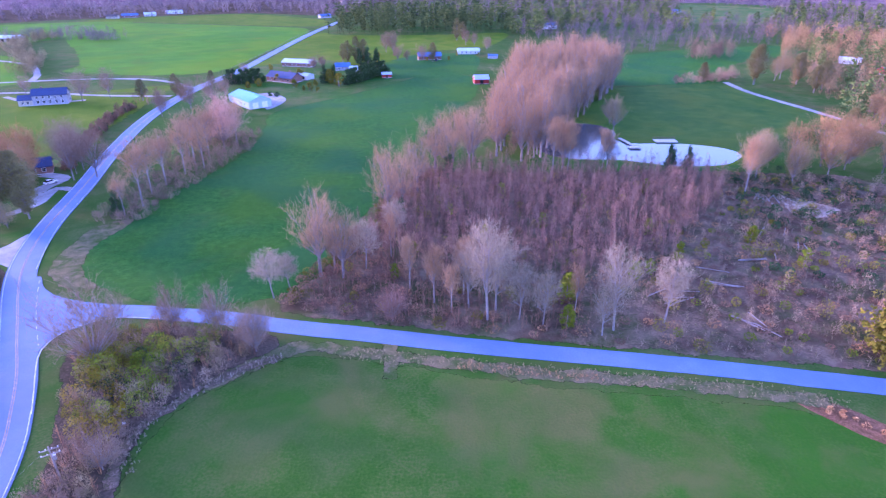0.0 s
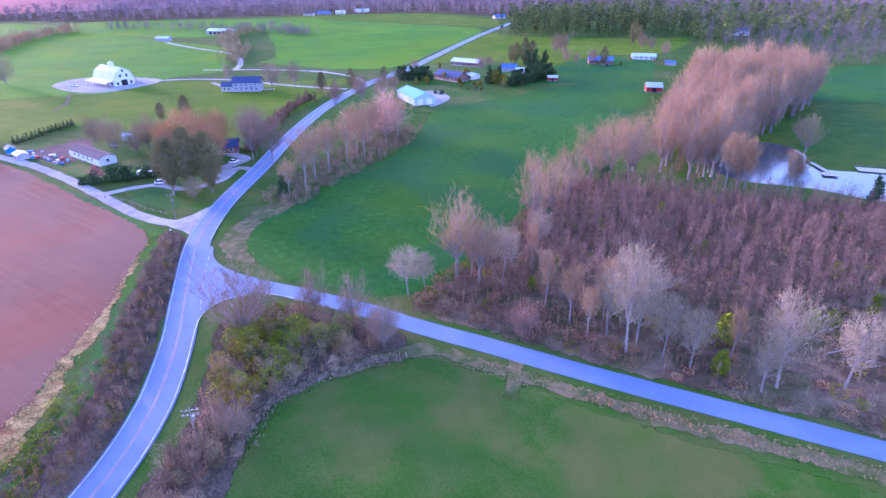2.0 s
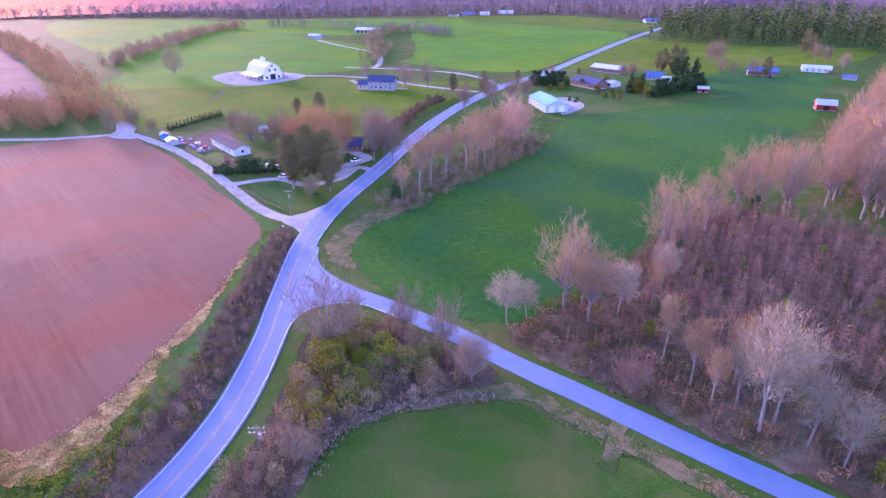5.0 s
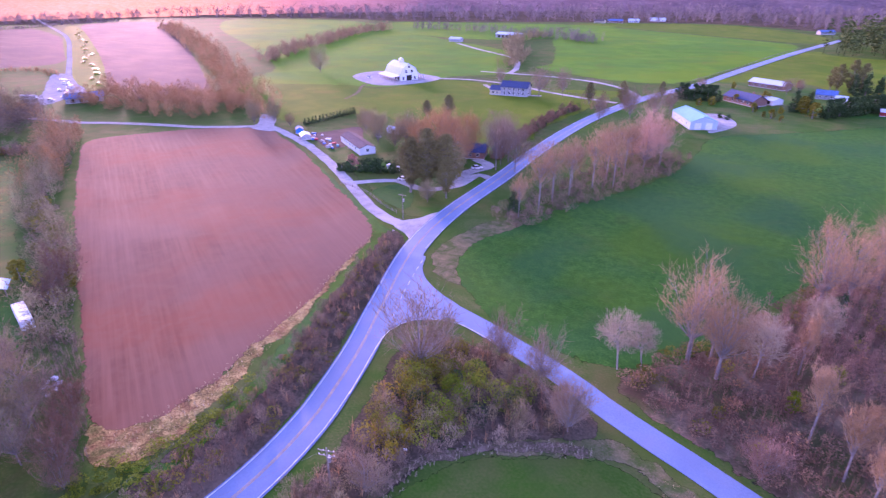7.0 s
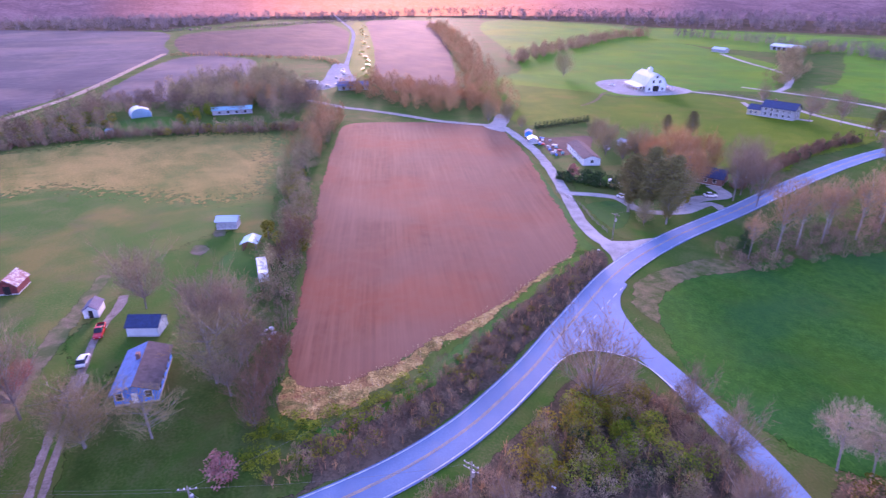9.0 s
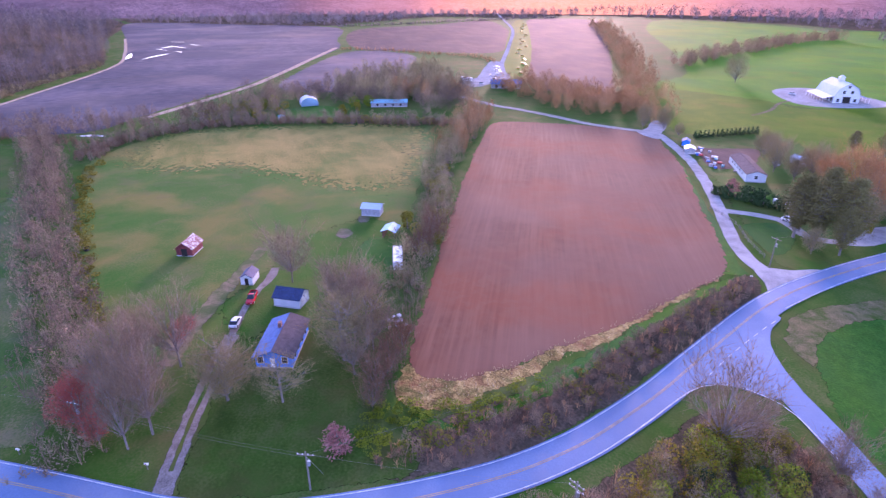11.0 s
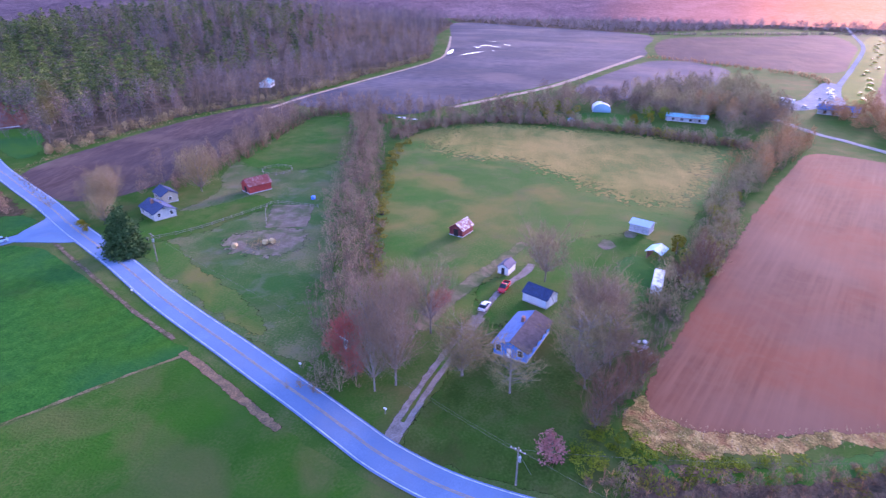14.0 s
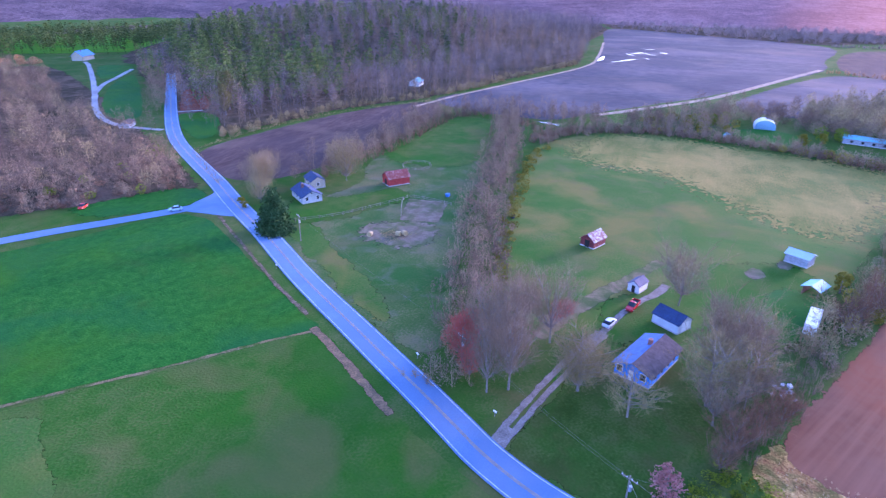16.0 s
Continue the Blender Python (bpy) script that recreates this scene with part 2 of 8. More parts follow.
LEAF_DARK = islands("dark_evergreen_leaves", [(0.024, 0.056, 0.022), (0.038, 0.085, 0.03), (0.06, 0.115, 0.04)])
LEAF_LIME = islands("fresh_green_leaves", [(0.08, 0.12, 0.008), (0.145, 0.19, 0.012), (0.22, 0.26, 0.022)])
LEAF_OLIVE = islands("olive_shrub_leaves", [(0.11, 0.095, 0.01), (0.175, 0.155, 0.018), (0.26, 0.22, 0.034)])
VERGE = material("patchy_verge_soil", (0.055, 0.085, 0.022), (0.12, 0.11, 0.05), (0.19, 0.15, 0.085), size=2.5, fine=0.35, bump=1.1, spec=0.0, blots=(((0.03, 0.08, 0.012), 3.5, 0.4, 0.7), ((0.22, 0.16, 0.085), 5, 0.3, 0.6)))
DEAD = material("grey_dead_weeds", (0.05, 0.065, 0.022), (0.12, 0.09, 0.055), (0.23, 0.16, 0.115), size=1.6, fine=0.3, bump=0.9, spec=0.0)
DRY_PASTURE = material("dry_golden_pasture", (0.09, 0.115, 0.02), (0.155, 0.14, 0.032), (0.235, 0.182, 0.05), size=6, fine=0.5, stretch=(0.25, 1, 1), turn=10, big=55, bump=0.4, spec=0.035, sway=0.5, blots=(((0.05, 0.11, 0.018), 16, 0.32, 0.55), ((0.26, 0.195, 0.055), 20, 0.35, 0.5)))
TWIG_PEACH = islands("peach_blossom", [(0.36, 0.20, 0.13), (0.48, 0.29, 0.20), (0.60, 0.39, 0.28)])
LEAF_GREY = islands("grey_green_needles", [(0.11, 0.10, 0.036), (0.18, 0.16, 0.06), (0.26, 0.23, 0.095)])
LEAF_GOLD = islands("golden_green_leaves", [(0.15, 0.11, 0.008), (0.25, 0.19, 0.014), (0.36, 0.275, 0.03)])
# leaf litter, its colour darkened for the shade under trees and thickets
WOOD_FLOOR = material("dark_woodland_litter", (0.045, 0.042, 0.023), (0.082, 0.062, 0.04), (0.14, 0.098, 0.066), size=5, fine=0.6, big=30, bump=1.0, spec=0.0)
RUTS = material("driveway_ruts", (0.13, 0.108, 0.085), (0.20, 0.168, 0.145), (0.28, 0.24, 0.215), size=1.5, fine=0.25, bump=0.7, spec=0.0)
TWIG_ROSE = islands("rosy_sapling_twigs", [(0.14, 0.085, 0.062), (0.25, 0.146, 0.104), (0.39, 0.225, 0.15)])

# ---- shape helpers ----
def mesh_object(name, verts, faces, mat, parent=None, label="", smooth=False):
    me = bpy.data.meshes.new(name)
    me.from_pydata(verts, [], faces)
    me.materials.append(mat)
    if smooth:
        me.polygons.foreach_set("use_smooth", [True] * len(me.polygons))
    me.update()
    ob = new(name, me)
    ob.parent = parent
    return tagged(ob, label)


def part(name, bm, mat, parent, label=""):
    me = bpy.data.meshes.new(name)
    bm.to_mesh(me)
    bm.free()
    me.materials.append(mat)
    ob = new(name, me)
    ob.parent = parent
    return tagged(ob, label)


def box(x0, x1, y0, y1, z0, z1, bevel=0.0):
    bm = bmesh.new()
    bmesh.ops.create_cube(bm, size=1)
    for v in bm.verts:
        v.co = Vector((x0 if v.co.x < 0 else x1, y0 if v.co.y < 0 else y1, z0 if v.co.z < 0 else z1))
    if bevel:
        bmesh.ops.bevel(bm, geom=bm.edges, offset=bevel, segments=1, affect="EDGES")
    return bm


def rod(p0, p1, r0, r1=None, sides=6, into=None):
    bm = into or bmesh.new()
    p0, p1 = Vector(p0), Vector(p1)
    axis = p1 - p0
    got = bmesh.ops.create_cone(bm, cap_ends=True, segments=sides, radius1=r0, radius2=r0 if r1 is None else r1, depth=axis.length)
    m = Matrix.Translation((p0 + p1) / 2) @ axis.to_track_quat("Z", "Y").to_matrix().to_4x4()
    bmesh.ops.transform(bm, matrix=m, verts=got["verts"])
    return bm


def curve_points(pts, step, closed=False):
    """Points every step metres along a smooth line through pts."""
    p = [Vector((*q, 0)) for q in pts]
    n, out = len(p), []
    for i in range(n if closed else n - 1):
        if closed:
            a, b, c, d = p[i - 1], p[i], p[(i + 1) % n], p[(i + 2) % n]
        else:
            a, b, c, d = p[max(i - 1, 0)], p[i], p[i + 1], p[min(i + 2, n - 1)]
        k = max(1, int((c - b).length / step))
        for j in range(k):
            u = j / k
            out.append(0.5 * (2 * b + (c - a) * u + (2 * a - 5 * b + 4 * c - d) * u * u + (3 * b - a - 3 * c + d) * u ** 3))
    if not closed:
        out.append(p[-1])
    return out


def ribbon(name, pts, width, z, mat, parent=None, label="", offset=0.0, thick=0.06, wobble=0.0, step=2.5, dash=None):
    """A strip of ground along a smooth line; offset: to the line's left."""
    line = curve_points(pts, step)
    verts, faces = [], []
    for i, q in enumerate(line):
        d = (line[min(i + 1, len(line) - 1)] - line[max(i - 1, 0)]).normalized()
        left = Vector((-d.y, d.x, 0))
        wl = width / 2 + wobble * noise.noise((q.x * 0.21, q.y * 0.21, 3.1))
        wr = width / 2 + wobble * noise.noise((q.x * 0.21, q.y * 0.21, 9.7))
        a, b = q + left * (offset + wl), q + left * (offset - wr)
        crown = q + left * offset
        verts += [(a.x, a.y, z - thick), (a.x, a.y, z), (crown.x, crown.y, z + min(0.06, width * 0.008)), (b.x, b.y, z), (b.x, b.y, z - thick)]
        if i and not (dash and (i // dash) % 2):
            o = 5 * (i - 1)
            faces += [(o + k, o + k + 1, o + k + 6, o + k + 5) for k in range(4)]
    return mesh_object(name, verts, faces, mat, parent, label)


RAGGED, LAYERS = {}, []


def ragged(mat):
    """A ground material whose outer border breaks up into tufts: the cover thins out where the mesh's "cover" falls from 1 to 0."""
    if mat.name in RAGGED:
        return RAGGED[mat.name]
    m = RAGGED[mat.name] = mat.copy()
    m.name = mat.name + "_with_thin_border"
    n, ln = m.node_tree.nodes, m.node_tree.links.new
    cover, tuft, co = n.new("ShaderNodeAttribute"), n.new("ShaderNodeTexNoise"), n.new("ShaderNodeTexCoord")
    cover.attribute_name = "cover"
    tuft.inputs["Scale"].default_value, tuft.inputs["Detail"].default_value, tuft.inputs["Roughness"].default_value = 0.4, 2.5, 0.7
    ln(co.outputs["Object"], tuft.inputs["Vector"])
    add, span = n.new("ShaderNodeMath"), n.new("ShaderNodeMapRange")
    add.operation = "MULTIPLY_ADD"
    ln(tuft.outputs["Fac"], add.inputs[0]); add.inputs[1].default_value = 2.4
    twice = n.new("ShaderNodeMath"); twice.operation = "MULTIPLY"; twice.inputs[1].default_value = 2.0
    ln(cover.outputs["Fac"], twice.inputs[0]); ln(twice.outputs[0], add.inputs[2])
    span.inputs["From Min"].default_value, span.inputs["From Max"].default_value = 2.12, 2.28
    ln(add.outputs[0], span.inputs["Value"])
    clear, mix = n.new("ShaderNodeBsdfTransparent"), n.new("ShaderNodeMixShader")
    ln(span.outputs[0], mix.inputs["Fac"]); ln(clear.outputs[0], mix.inputs[1]); ln(n["Principled BSDF"].outputs[0], mix.inputs[2])
    ln(mix.outputs[0], n["Material Output"].inputs["Surface"])
    return m


def tufted(name, line, z, mat, width):
    """A cover of ground with a border of that width in which it thins out."""
    p = np.array([(q.x, q.y) for q in line])
    e = np.roll(p, -1, 0)
    area = abs(np.sum(p[:, 0] * e[:, 1] - e[:, 0] * p[:, 1])) / 2
    cell = max(width / 2.5, math.sqrt(area / 9000))
    x0, y0 = p.min(0) - width
    nx, ny = (int(k) + 2 for k in (p.max(0) + width - (x0, y0)) / cell)
    gx, gy = np.meshgrid(x0 + cell * np.arange(nx + 1), y0 + cell * np.arange(ny + 1))
    q = np.stack([gx.ravel(), gy.ravel()], 1)
    far, hit = np.full(len(q), 1e9), np.zeros(len(q), bool)
    for a, b in zip(p, e):
        d = b - a
        u = np.clip(((q - a) @ d) / (d @ d + 1e-9), 0, 1)
        far = np.minimum(far, np.hypot(*(q - a - u[:, None] * d).T))
        cross = (a[1] > q[:, 1]) != (b[1] > q[:, 1])
        if a[1] != b[1]:
            hit ^= cross & (q[:, 0] < (b[0] - a[0]) * (q[:, 1] - a[1]) / (b[1] - a[1]) + a[0])
    cover = np.clip(0.5 + np.where(hit, far, -far) / max(width, cell * 1.5), 0, 1)
    i = (np.arange(ny)[:, None] * (nx + 1) + np.arange(nx)).ravel()
    quads = np.stack([i, i + 1, i + nx + 2, i + nx + 1], 1)
    quads = quads[cover[quads].max(1) > 0]
    used, back = np.unique(quads, return_inverse=True)
    ob = mesh_object(name, [(x, y, z) for x, y in q[used]], back.reshape(-1, 4).tolist(), ragged(mat))
    ob.data.attributes.new("cover", "FLOAT", "POINT").data.foreach_set("value", cover[used].astype(np.float32))
    return ob


def patch(name, pts, z, mat, label, jitter=1.0, smooth=True, category="field", step=1.6, border=0.0):
    """A piece of ground with an uneven outline; border: the width over which its cover thins out."""
    line = curve_points(pts, step, True) if smooth else [Vector((*q, 0)) for q in pts]
    top = []
    for q in line:
        dx = noise.noise((q.x * 0.13, q.y * 0.13, 1.0)) + 0.6 * noise.noise((q.x * 0.5, q.y * 0.5, 2.0))
        dy = noise.noise((q.x * 0.13, q.y * 0.13, 7.0)) + 0.6 * noise.noise((q.x * 0.5, q.y * 0.5, 8.0))
        top.append((q.x + jitter * dx, q.y + jitter * dy, z))
    if border:
        LAYERS.append(name)
        z += 0.0002 * len(LAYERS)
        return tagged(tufted(name, [Vector(q) for q in top], z, mat, border), label, category, kind="structure")
    n = len(top)
    low = [(x, y, z - 0.12) for x, y, _ in top]
    faces = [tuple(range(n))] + [(i, n + i, n + (i + 1) % n, (i + 1) % n) for i in range(n)]
    ob = mesh_object(name, top + low, faces, mat)
    return tagged(ob, label, category, kind="structure")


def inside(p, poly):
    x, y, hit = p[0], p[1], False
    for (x0, y0), (x1, y1) in zip(poly, poly[1:] + poly[:1]):
        if (y0 > y) != (y1 > y) and x < (x1 - x0) * (y - y0) / (y1 - y0) + x0:
            hit = not hit
    return hit


def spots(poly, spacing, seed, keep=1.0):
    """Uneven points inside a polygon, about spacing apart."""
    r = random.Random(seed)
    xs, ys = [p[0] for p in poly], [p[1] for p in poly]
    out, x = [], min(xs)
    while x < max(xs):
        y = min(ys)
        while y < max(ys):
            q = (x + r.uniform(-0.6, 0.6) * spacing, y + r.uniform(-0.6, 0.6) * spacing)
            if r.random() < keep and inside(q, poly):
                out.append(q)
            y += spacing
        x += spacing
    return out


def along(pts, width, spacing, seed):
    """Uneven points in a band along a line."""
    r = random.Random(seed)
    return [(q.x + r.uniform(-1, 1) * width / 2, q.y + r.uniform(-1, 1) * width / 2) for q in curve_points(pts, spacing)]


class Growth:
    """Collects many tapered twigs and leaves as one mesh; tone: the colour step of the plant that a piece belongs to."""
    def __init__(self):
        self.v, self.f, self.t, self.count = [], [], [], 0

    def add(self, v, f, k, tone):
        """k corners a piece; f: the pieces' triangles."""
        n = len(v) // k
        self.v.append(v)
        self.f.append(f + self.count)
        self.t.append(np.repeat(np.broadcast_to(np.asarray(tone, float), n), k))
        self.count += len(v)

    def cones(self, p0, p1, r, tone=0.5):
        """Three-sided spikes from p0 to p1; arrays (n, 3), (n, 3), (n,)."""
        p0, p1, r = np.asarray(p0, float), np.asarray(p1, float), np.asarray(r, float)
        d = p1 - p0
        d /= np.linalg.norm(d, axis=1, keepdims=True) + 1e-9
        ref = np.where(np.abs(d[:, 2:3]) > 0.9, (1.0, 0, 0), (0, 0, 1.0))
        a = np.cross(d, ref); a /= np.linalg.norm(a, axis=1, keepdims=True) + 1e-9
        b = np.cross(d, a)
        ring = [p0 + r[:, None] * (math.cos(k * 2.0944) * a + math.sin(k * 2.0944) * b) for k in range(3)]
        o = 4 * np.arange(len(p0))[:, None]
        self.add(np.stack(ring + [p1], 1).reshape(-1, 3), np.concatenate([o + (0, 1, 3), o + (1, 2, 3), o + (2, 0, 3)]), 4, tone)

    def slivers(self, p0, p1, r, rng, tone=0.5):
        """Hair-fine twigs: one long narrow triangle each, turned any way."""
        n = len(p0)
        side = np.cross(p1 - p0, rng.normal(size=(n, 3)))
        side *= r / (np.linalg.norm(side, axis=1, keepdims=True) + 1e-9)
        self.add(np.stack([p0 - side, p0 + side, p1], 1).reshape(-1, 3), 3 * np.arange(n)[:, None] + np.array([0, 1, 2]), 3, tone)

    def leaves(self, p, size, rng, flat=0.0, tone=0.5):
        """Small bent leaf sprays: two triangles each, turned any way."""
        p = np.asarray(p, float)
        n = len(p)
        a = rng.normal(size=(n, 3)); b = rng.normal(size=(n, 3))
        a[:, 2] *= 1 - flat; b[:, 2] *= 1 - flat
        a /= np.linalg.norm(a, axis=1, keepdims=True); b -= (a * b).sum(1, keepdims=True) * a
        b /= np.linalg.norm(b, axis=1, keepdims=True) + 1e-9
        s = (size * rng.uniform(0.6, 1.4, n))[:, None]
        c = np.cross(a, b) * 0.35
        o = 4 * np.arange(n)[:, None]
        self.add(np.stack([p - a * s, p + b * s * 0.6 + c * s, p + a * s, p - b * s * 0.6 + c * s], 1).reshape(-1, 3), np.concatenate([o + (0, 1, 2), o + (0, 2, 3)]), 4, tone)

    def mesh(self, name, mat):
        v, f = np.concatenate(self.v), np.concatenate(self.f)
        me = bpy.data.meshes.new(name)
        me.vertices.add(len(v)); me.vertices.foreach_set("co", v.ravel())
        me.loops.add(f.size); me.loops.foreach_set("vertex_index", f.ravel().astype(np.int32))
        me.polygons.add(len(f)); me.polygons.foreach_set("loop_start", np.arange(0, f.size, 3, dtype=np.int32))
        me.update(calc_edges=True)
        me.attributes.new("tone", "FLOAT", "POINT").data.foreach_set("value", np.concatenate(self.t))
        me.materials.append(mat)
        return me


# ---- ground, fields, roads ----
def ground_sheet():
    n, reach = 60, 4200.0
    verts, faces = [], []
    for j in range(n + 1):
        for i in range(n + 1):
            x, y = ((2 * i / n - 1), (2 * j / n - 1))
            x, y = reach * x * abs(x) ** 0.6, reach * y * abs(y) ** 0.6
            far = max(0.0, math.hypot(x + 200, y - 150) - 1400)
            verts.append((x, y, 0.005 + 0.045 * far * (0.7 + 0.5 * noise.noise((x * 0.0011, y * 0.0011, 0)))))
    for j in range(n):
        for i in range(n):
            a = j * (n + 1) + i
            faces.append((a, a + 1, a + n + 2, a + n + 1))
    return tagged(mesh_object("ground", verts, faces, GROUND, smooth=True), "rough brownish green meadow ground of the valley", "ground", kind="structure")


ground_sheet()


def wooded_hills():
    """The valley's wooded rim; evening haze is put in as emission, brightest below the sun."""
    verts, faces, n, m = [], [], 260, 9
    for j in range(m):
        for i in range(n):
            a = 2 * math.pi * i / n
            near = max(0.0, math.cos(a) * SUN_TO.x + math.sin(a) * SUN_TO.y)
            r = 1380 - 400 * near + 190 * j
            x, y = -200 + r * math.cos(a), 150 + r * math.sin(a)
            verts.append((x, y, -2 + (10 + 14 * j if j else 0) + 7 * noise.noise((x * 0.02, y * 0.02, j))))
    for j in range(m - 1):
        for i in range(n):
            k = (i + 1) % n
            faces.append((j * n + i, j * n + k, (j + 1) * n + k, (j + 1) * n + i))
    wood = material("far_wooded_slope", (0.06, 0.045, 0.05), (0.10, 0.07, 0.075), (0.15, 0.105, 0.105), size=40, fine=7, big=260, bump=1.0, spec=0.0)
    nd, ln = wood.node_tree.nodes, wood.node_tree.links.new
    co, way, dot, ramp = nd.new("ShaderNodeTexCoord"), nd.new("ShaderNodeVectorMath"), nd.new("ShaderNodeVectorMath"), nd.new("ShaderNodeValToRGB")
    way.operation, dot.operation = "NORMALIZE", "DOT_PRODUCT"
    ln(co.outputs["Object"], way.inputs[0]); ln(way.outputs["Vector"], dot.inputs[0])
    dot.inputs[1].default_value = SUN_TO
    # sunset haze painted as emitted colour, by direction to the sun
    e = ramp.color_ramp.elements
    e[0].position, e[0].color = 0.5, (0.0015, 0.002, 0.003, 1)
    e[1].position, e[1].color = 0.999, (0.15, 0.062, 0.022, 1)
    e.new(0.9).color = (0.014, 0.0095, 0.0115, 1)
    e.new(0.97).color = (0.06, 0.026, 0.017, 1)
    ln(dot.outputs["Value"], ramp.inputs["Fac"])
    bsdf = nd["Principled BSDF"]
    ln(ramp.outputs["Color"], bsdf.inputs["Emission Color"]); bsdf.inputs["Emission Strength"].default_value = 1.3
    return tagged(mesh_object("backdrop", verts, faces, wood, smooth=True), "wooded hills round the valley with evening haze painted as glow", "hills", kind="structure")


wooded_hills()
patch("field", [(20, 420), (20, 360), (3, 305), (-10, 259), (-16, 212), (-24, 172), (-30, 148), (-34, 128), (-42, 117), (-65, 115), (-78, 120), (-92, 129), (-99, 144), (-97, 166), (-93, 190), (-84, 230), (-84, 262), (-90, 310), (-62, 350), (-30, 400), (-6, 441)], 0.03, GREEN, "lush green hay field sloping beside the road", 1.2, border=2.0)
patch("field", [(-48, 58), (-49, 70), (-47, 79), (-40, 87), (-30, 95), (-16, 94), (2, 90), (22, 86), (53, 82), (65, 79), (80, 68), (80, 20), (40, 10), (-20, 20), (-45, 42)], 0.03, WORN, "worn green and brown grass field", 0.8, border=2.0)
patch("field", [(40, 285), (56, 325), (75, 365), (114, 384), (190, 398), (192, 359), (200, 325), (198, 290), (165, 270), (130, 235), (112, 216), (60, 214), (36, 232)], 0.03, MEADOW, "smooth green meadow round the pond", 1.5, border=3)
patch("field", [(80, 385), (100, 455), (129, 509), (200, 560), (270, 590), (335, 607), (330, 560), (250, 500), (196, 430), (190, 402), (114, 390)], 0.036, GREEN, "green meadow behind the pond between trees", 2.0)
patch("field", [(-20, 420), (-6, 441), (18, 432), (24, 445), (30, 520), (10, 545), (-30, 525), (-60, 450), (-80, 395)], 0.035, GREEN, "bright mown lawn behind the houses", 1.5)
patch("field", [(-158, 460), (-146, 500), (-147, 600), (-143, 715), (-110, 690), (0, 700), (70, 722), (60, 640), (30, 575), (-12, 556), (-60, 470), (-95, 500), (-120, 490)], 0.03, YELLOWGREEN, "yellow green meadow in front of the pines", 2.0)
patch("field", [(-172, 436), (-160, 560), (-163, 745), (-230, 790), (-425, 833), (-470, 790), (-395, 640), (-340, 560), (-285, 470), (-273, 436)], 0.03, BRIGHT, "wide bright green pasture", 2.0)
patch("field", [(-381, 232), (-430, 290), (-560, 350), (-825, 453), (-960, 560), (-790, 663), (-612, 593), (-480, 552), (-353, 505), (-300, 425), (-280, 395), (-300, 356), (-300, 300), (-317, 286)], 0.03, BRIGHT, "bright green rolling pasture around the white barn", 2.5)
patch("field", [(-262, 193), (-310, 205), (-381, 230), (-330, 280), (-300, 290), (-290, 345), (-230, 355), (-180, 385), (-168, 330), (-160, 270), (-152, 240), (-190, 215), (-235, 235), (-252, 226)], 0.035, YELLOWGREEN, "short green pasture below the white barn", 1.5, border=5)
patch("field", [(-640, 590), (-723, 698), (-640, 760), (-480, 850), (-420, 840), (-480, 790), (-407, 650), (-476, 575)], 0.08, BRIGHT, "distant green pasture behind a hedge", 2.0)
patch("field", [(-500, 870), (-330, 990), (-180, 900), (-160, 800), (-240, 805), (-420, 850)], 0.03, YELLOWGREEN, "far pale green meadow by a farmstead", 2.0)
patch("field", [(-297, 109), (-292, 134), (-279, 159), (-259, 176), (-236, 172), (-211, 165), (-163, 146), (-127, 131), (-114, 110), (-105, 93), (-98, 74), (-92, 58), (-92, 49), (-100, 44), (-135, 54), (-204, 74), (-266, 95)], 0.05, RED_SOIL, "reddish brown tilled field with faint rows", 0.7, category="tilled field", border=1.2)
patch("dry_grass", [(-125, 131), (-120.5, 124), (-110, 105.5), (-102, 91.5), (-92.5, 69.5), (-87, 58.5), (-83, 51), (-84.5, 45), (-91, 41), (-97, 43), (-95, 49), (-93, 58), (-100, 76), (-107, 94), (-116, 112)], 0.045, STRAW, "strip of dry straw-coloured grass edging the tilled field", 2.2, category="dry grass", border=3.0)
patch("field", [(-122, 134), (-127, 135), (-151, 144), (-185, 156), (-215, 167), (-211, 163), (-163, 144), (-127, 128)], 0.04, GREEN, "narrow green grass strip beside the lane", 0.5)
patch("field", [(-84, 43), (-78, 48), (-79, 53), (-84, 68), (-100, 93), (-119, 128), (-117, 118), (-97, 83), (-84, 60), (-79, 51)], 0.04, GREEN, "narrow green grass strip beside the straw", 0.6, border=2.0)
patch("field", [(-102, -17), (-153, -39), (-215, -62), (-262, -73), (-303, -52), (-309, -15), (-304, 27), (-292, 68), (-275, 74), (-218, 61), (-165, 50), (-137, 45), (-120, 30), (-112, 6)], 0.03, STRAWY, "pasture of green and straw-coloured dry grass", 1.2, border=3)
patch("dry_grass", [(-304, -46), (-306, 20), (-299, 64), (-283, 69), (-240, 62), (-206, 50), (-210, 30), (-222, 18), (-232, -2), (-246, -14), (-240, -34), (-254, -58), (-288, -56)], 0.036, DRY_PASTURE, "golden dry grass at the back of the pasture", 6.0, category="pasture", border=34)
patch("lawn", [(-146, 300), (-90, 306), (-62, 350), (-30, 400), (-6, 441), (-40, 466), (-95, 500), (-146, 500), (-150, 400)], 0.02, WORN, "green house lawns north of the hay field", 1.5, category="lawn", border=4)
patch("lawn", [(-71, 6.5), (-90, 7), (-104, 8), (-118, 24), (-112, 38), (-92, 38), (-80, 41), (-70.5, 42), (-68.6, 30), (-69, 16)], 0.04, LAWN, "dark green lawn round the blue house", 0.8, category="lawn", border=2.5)
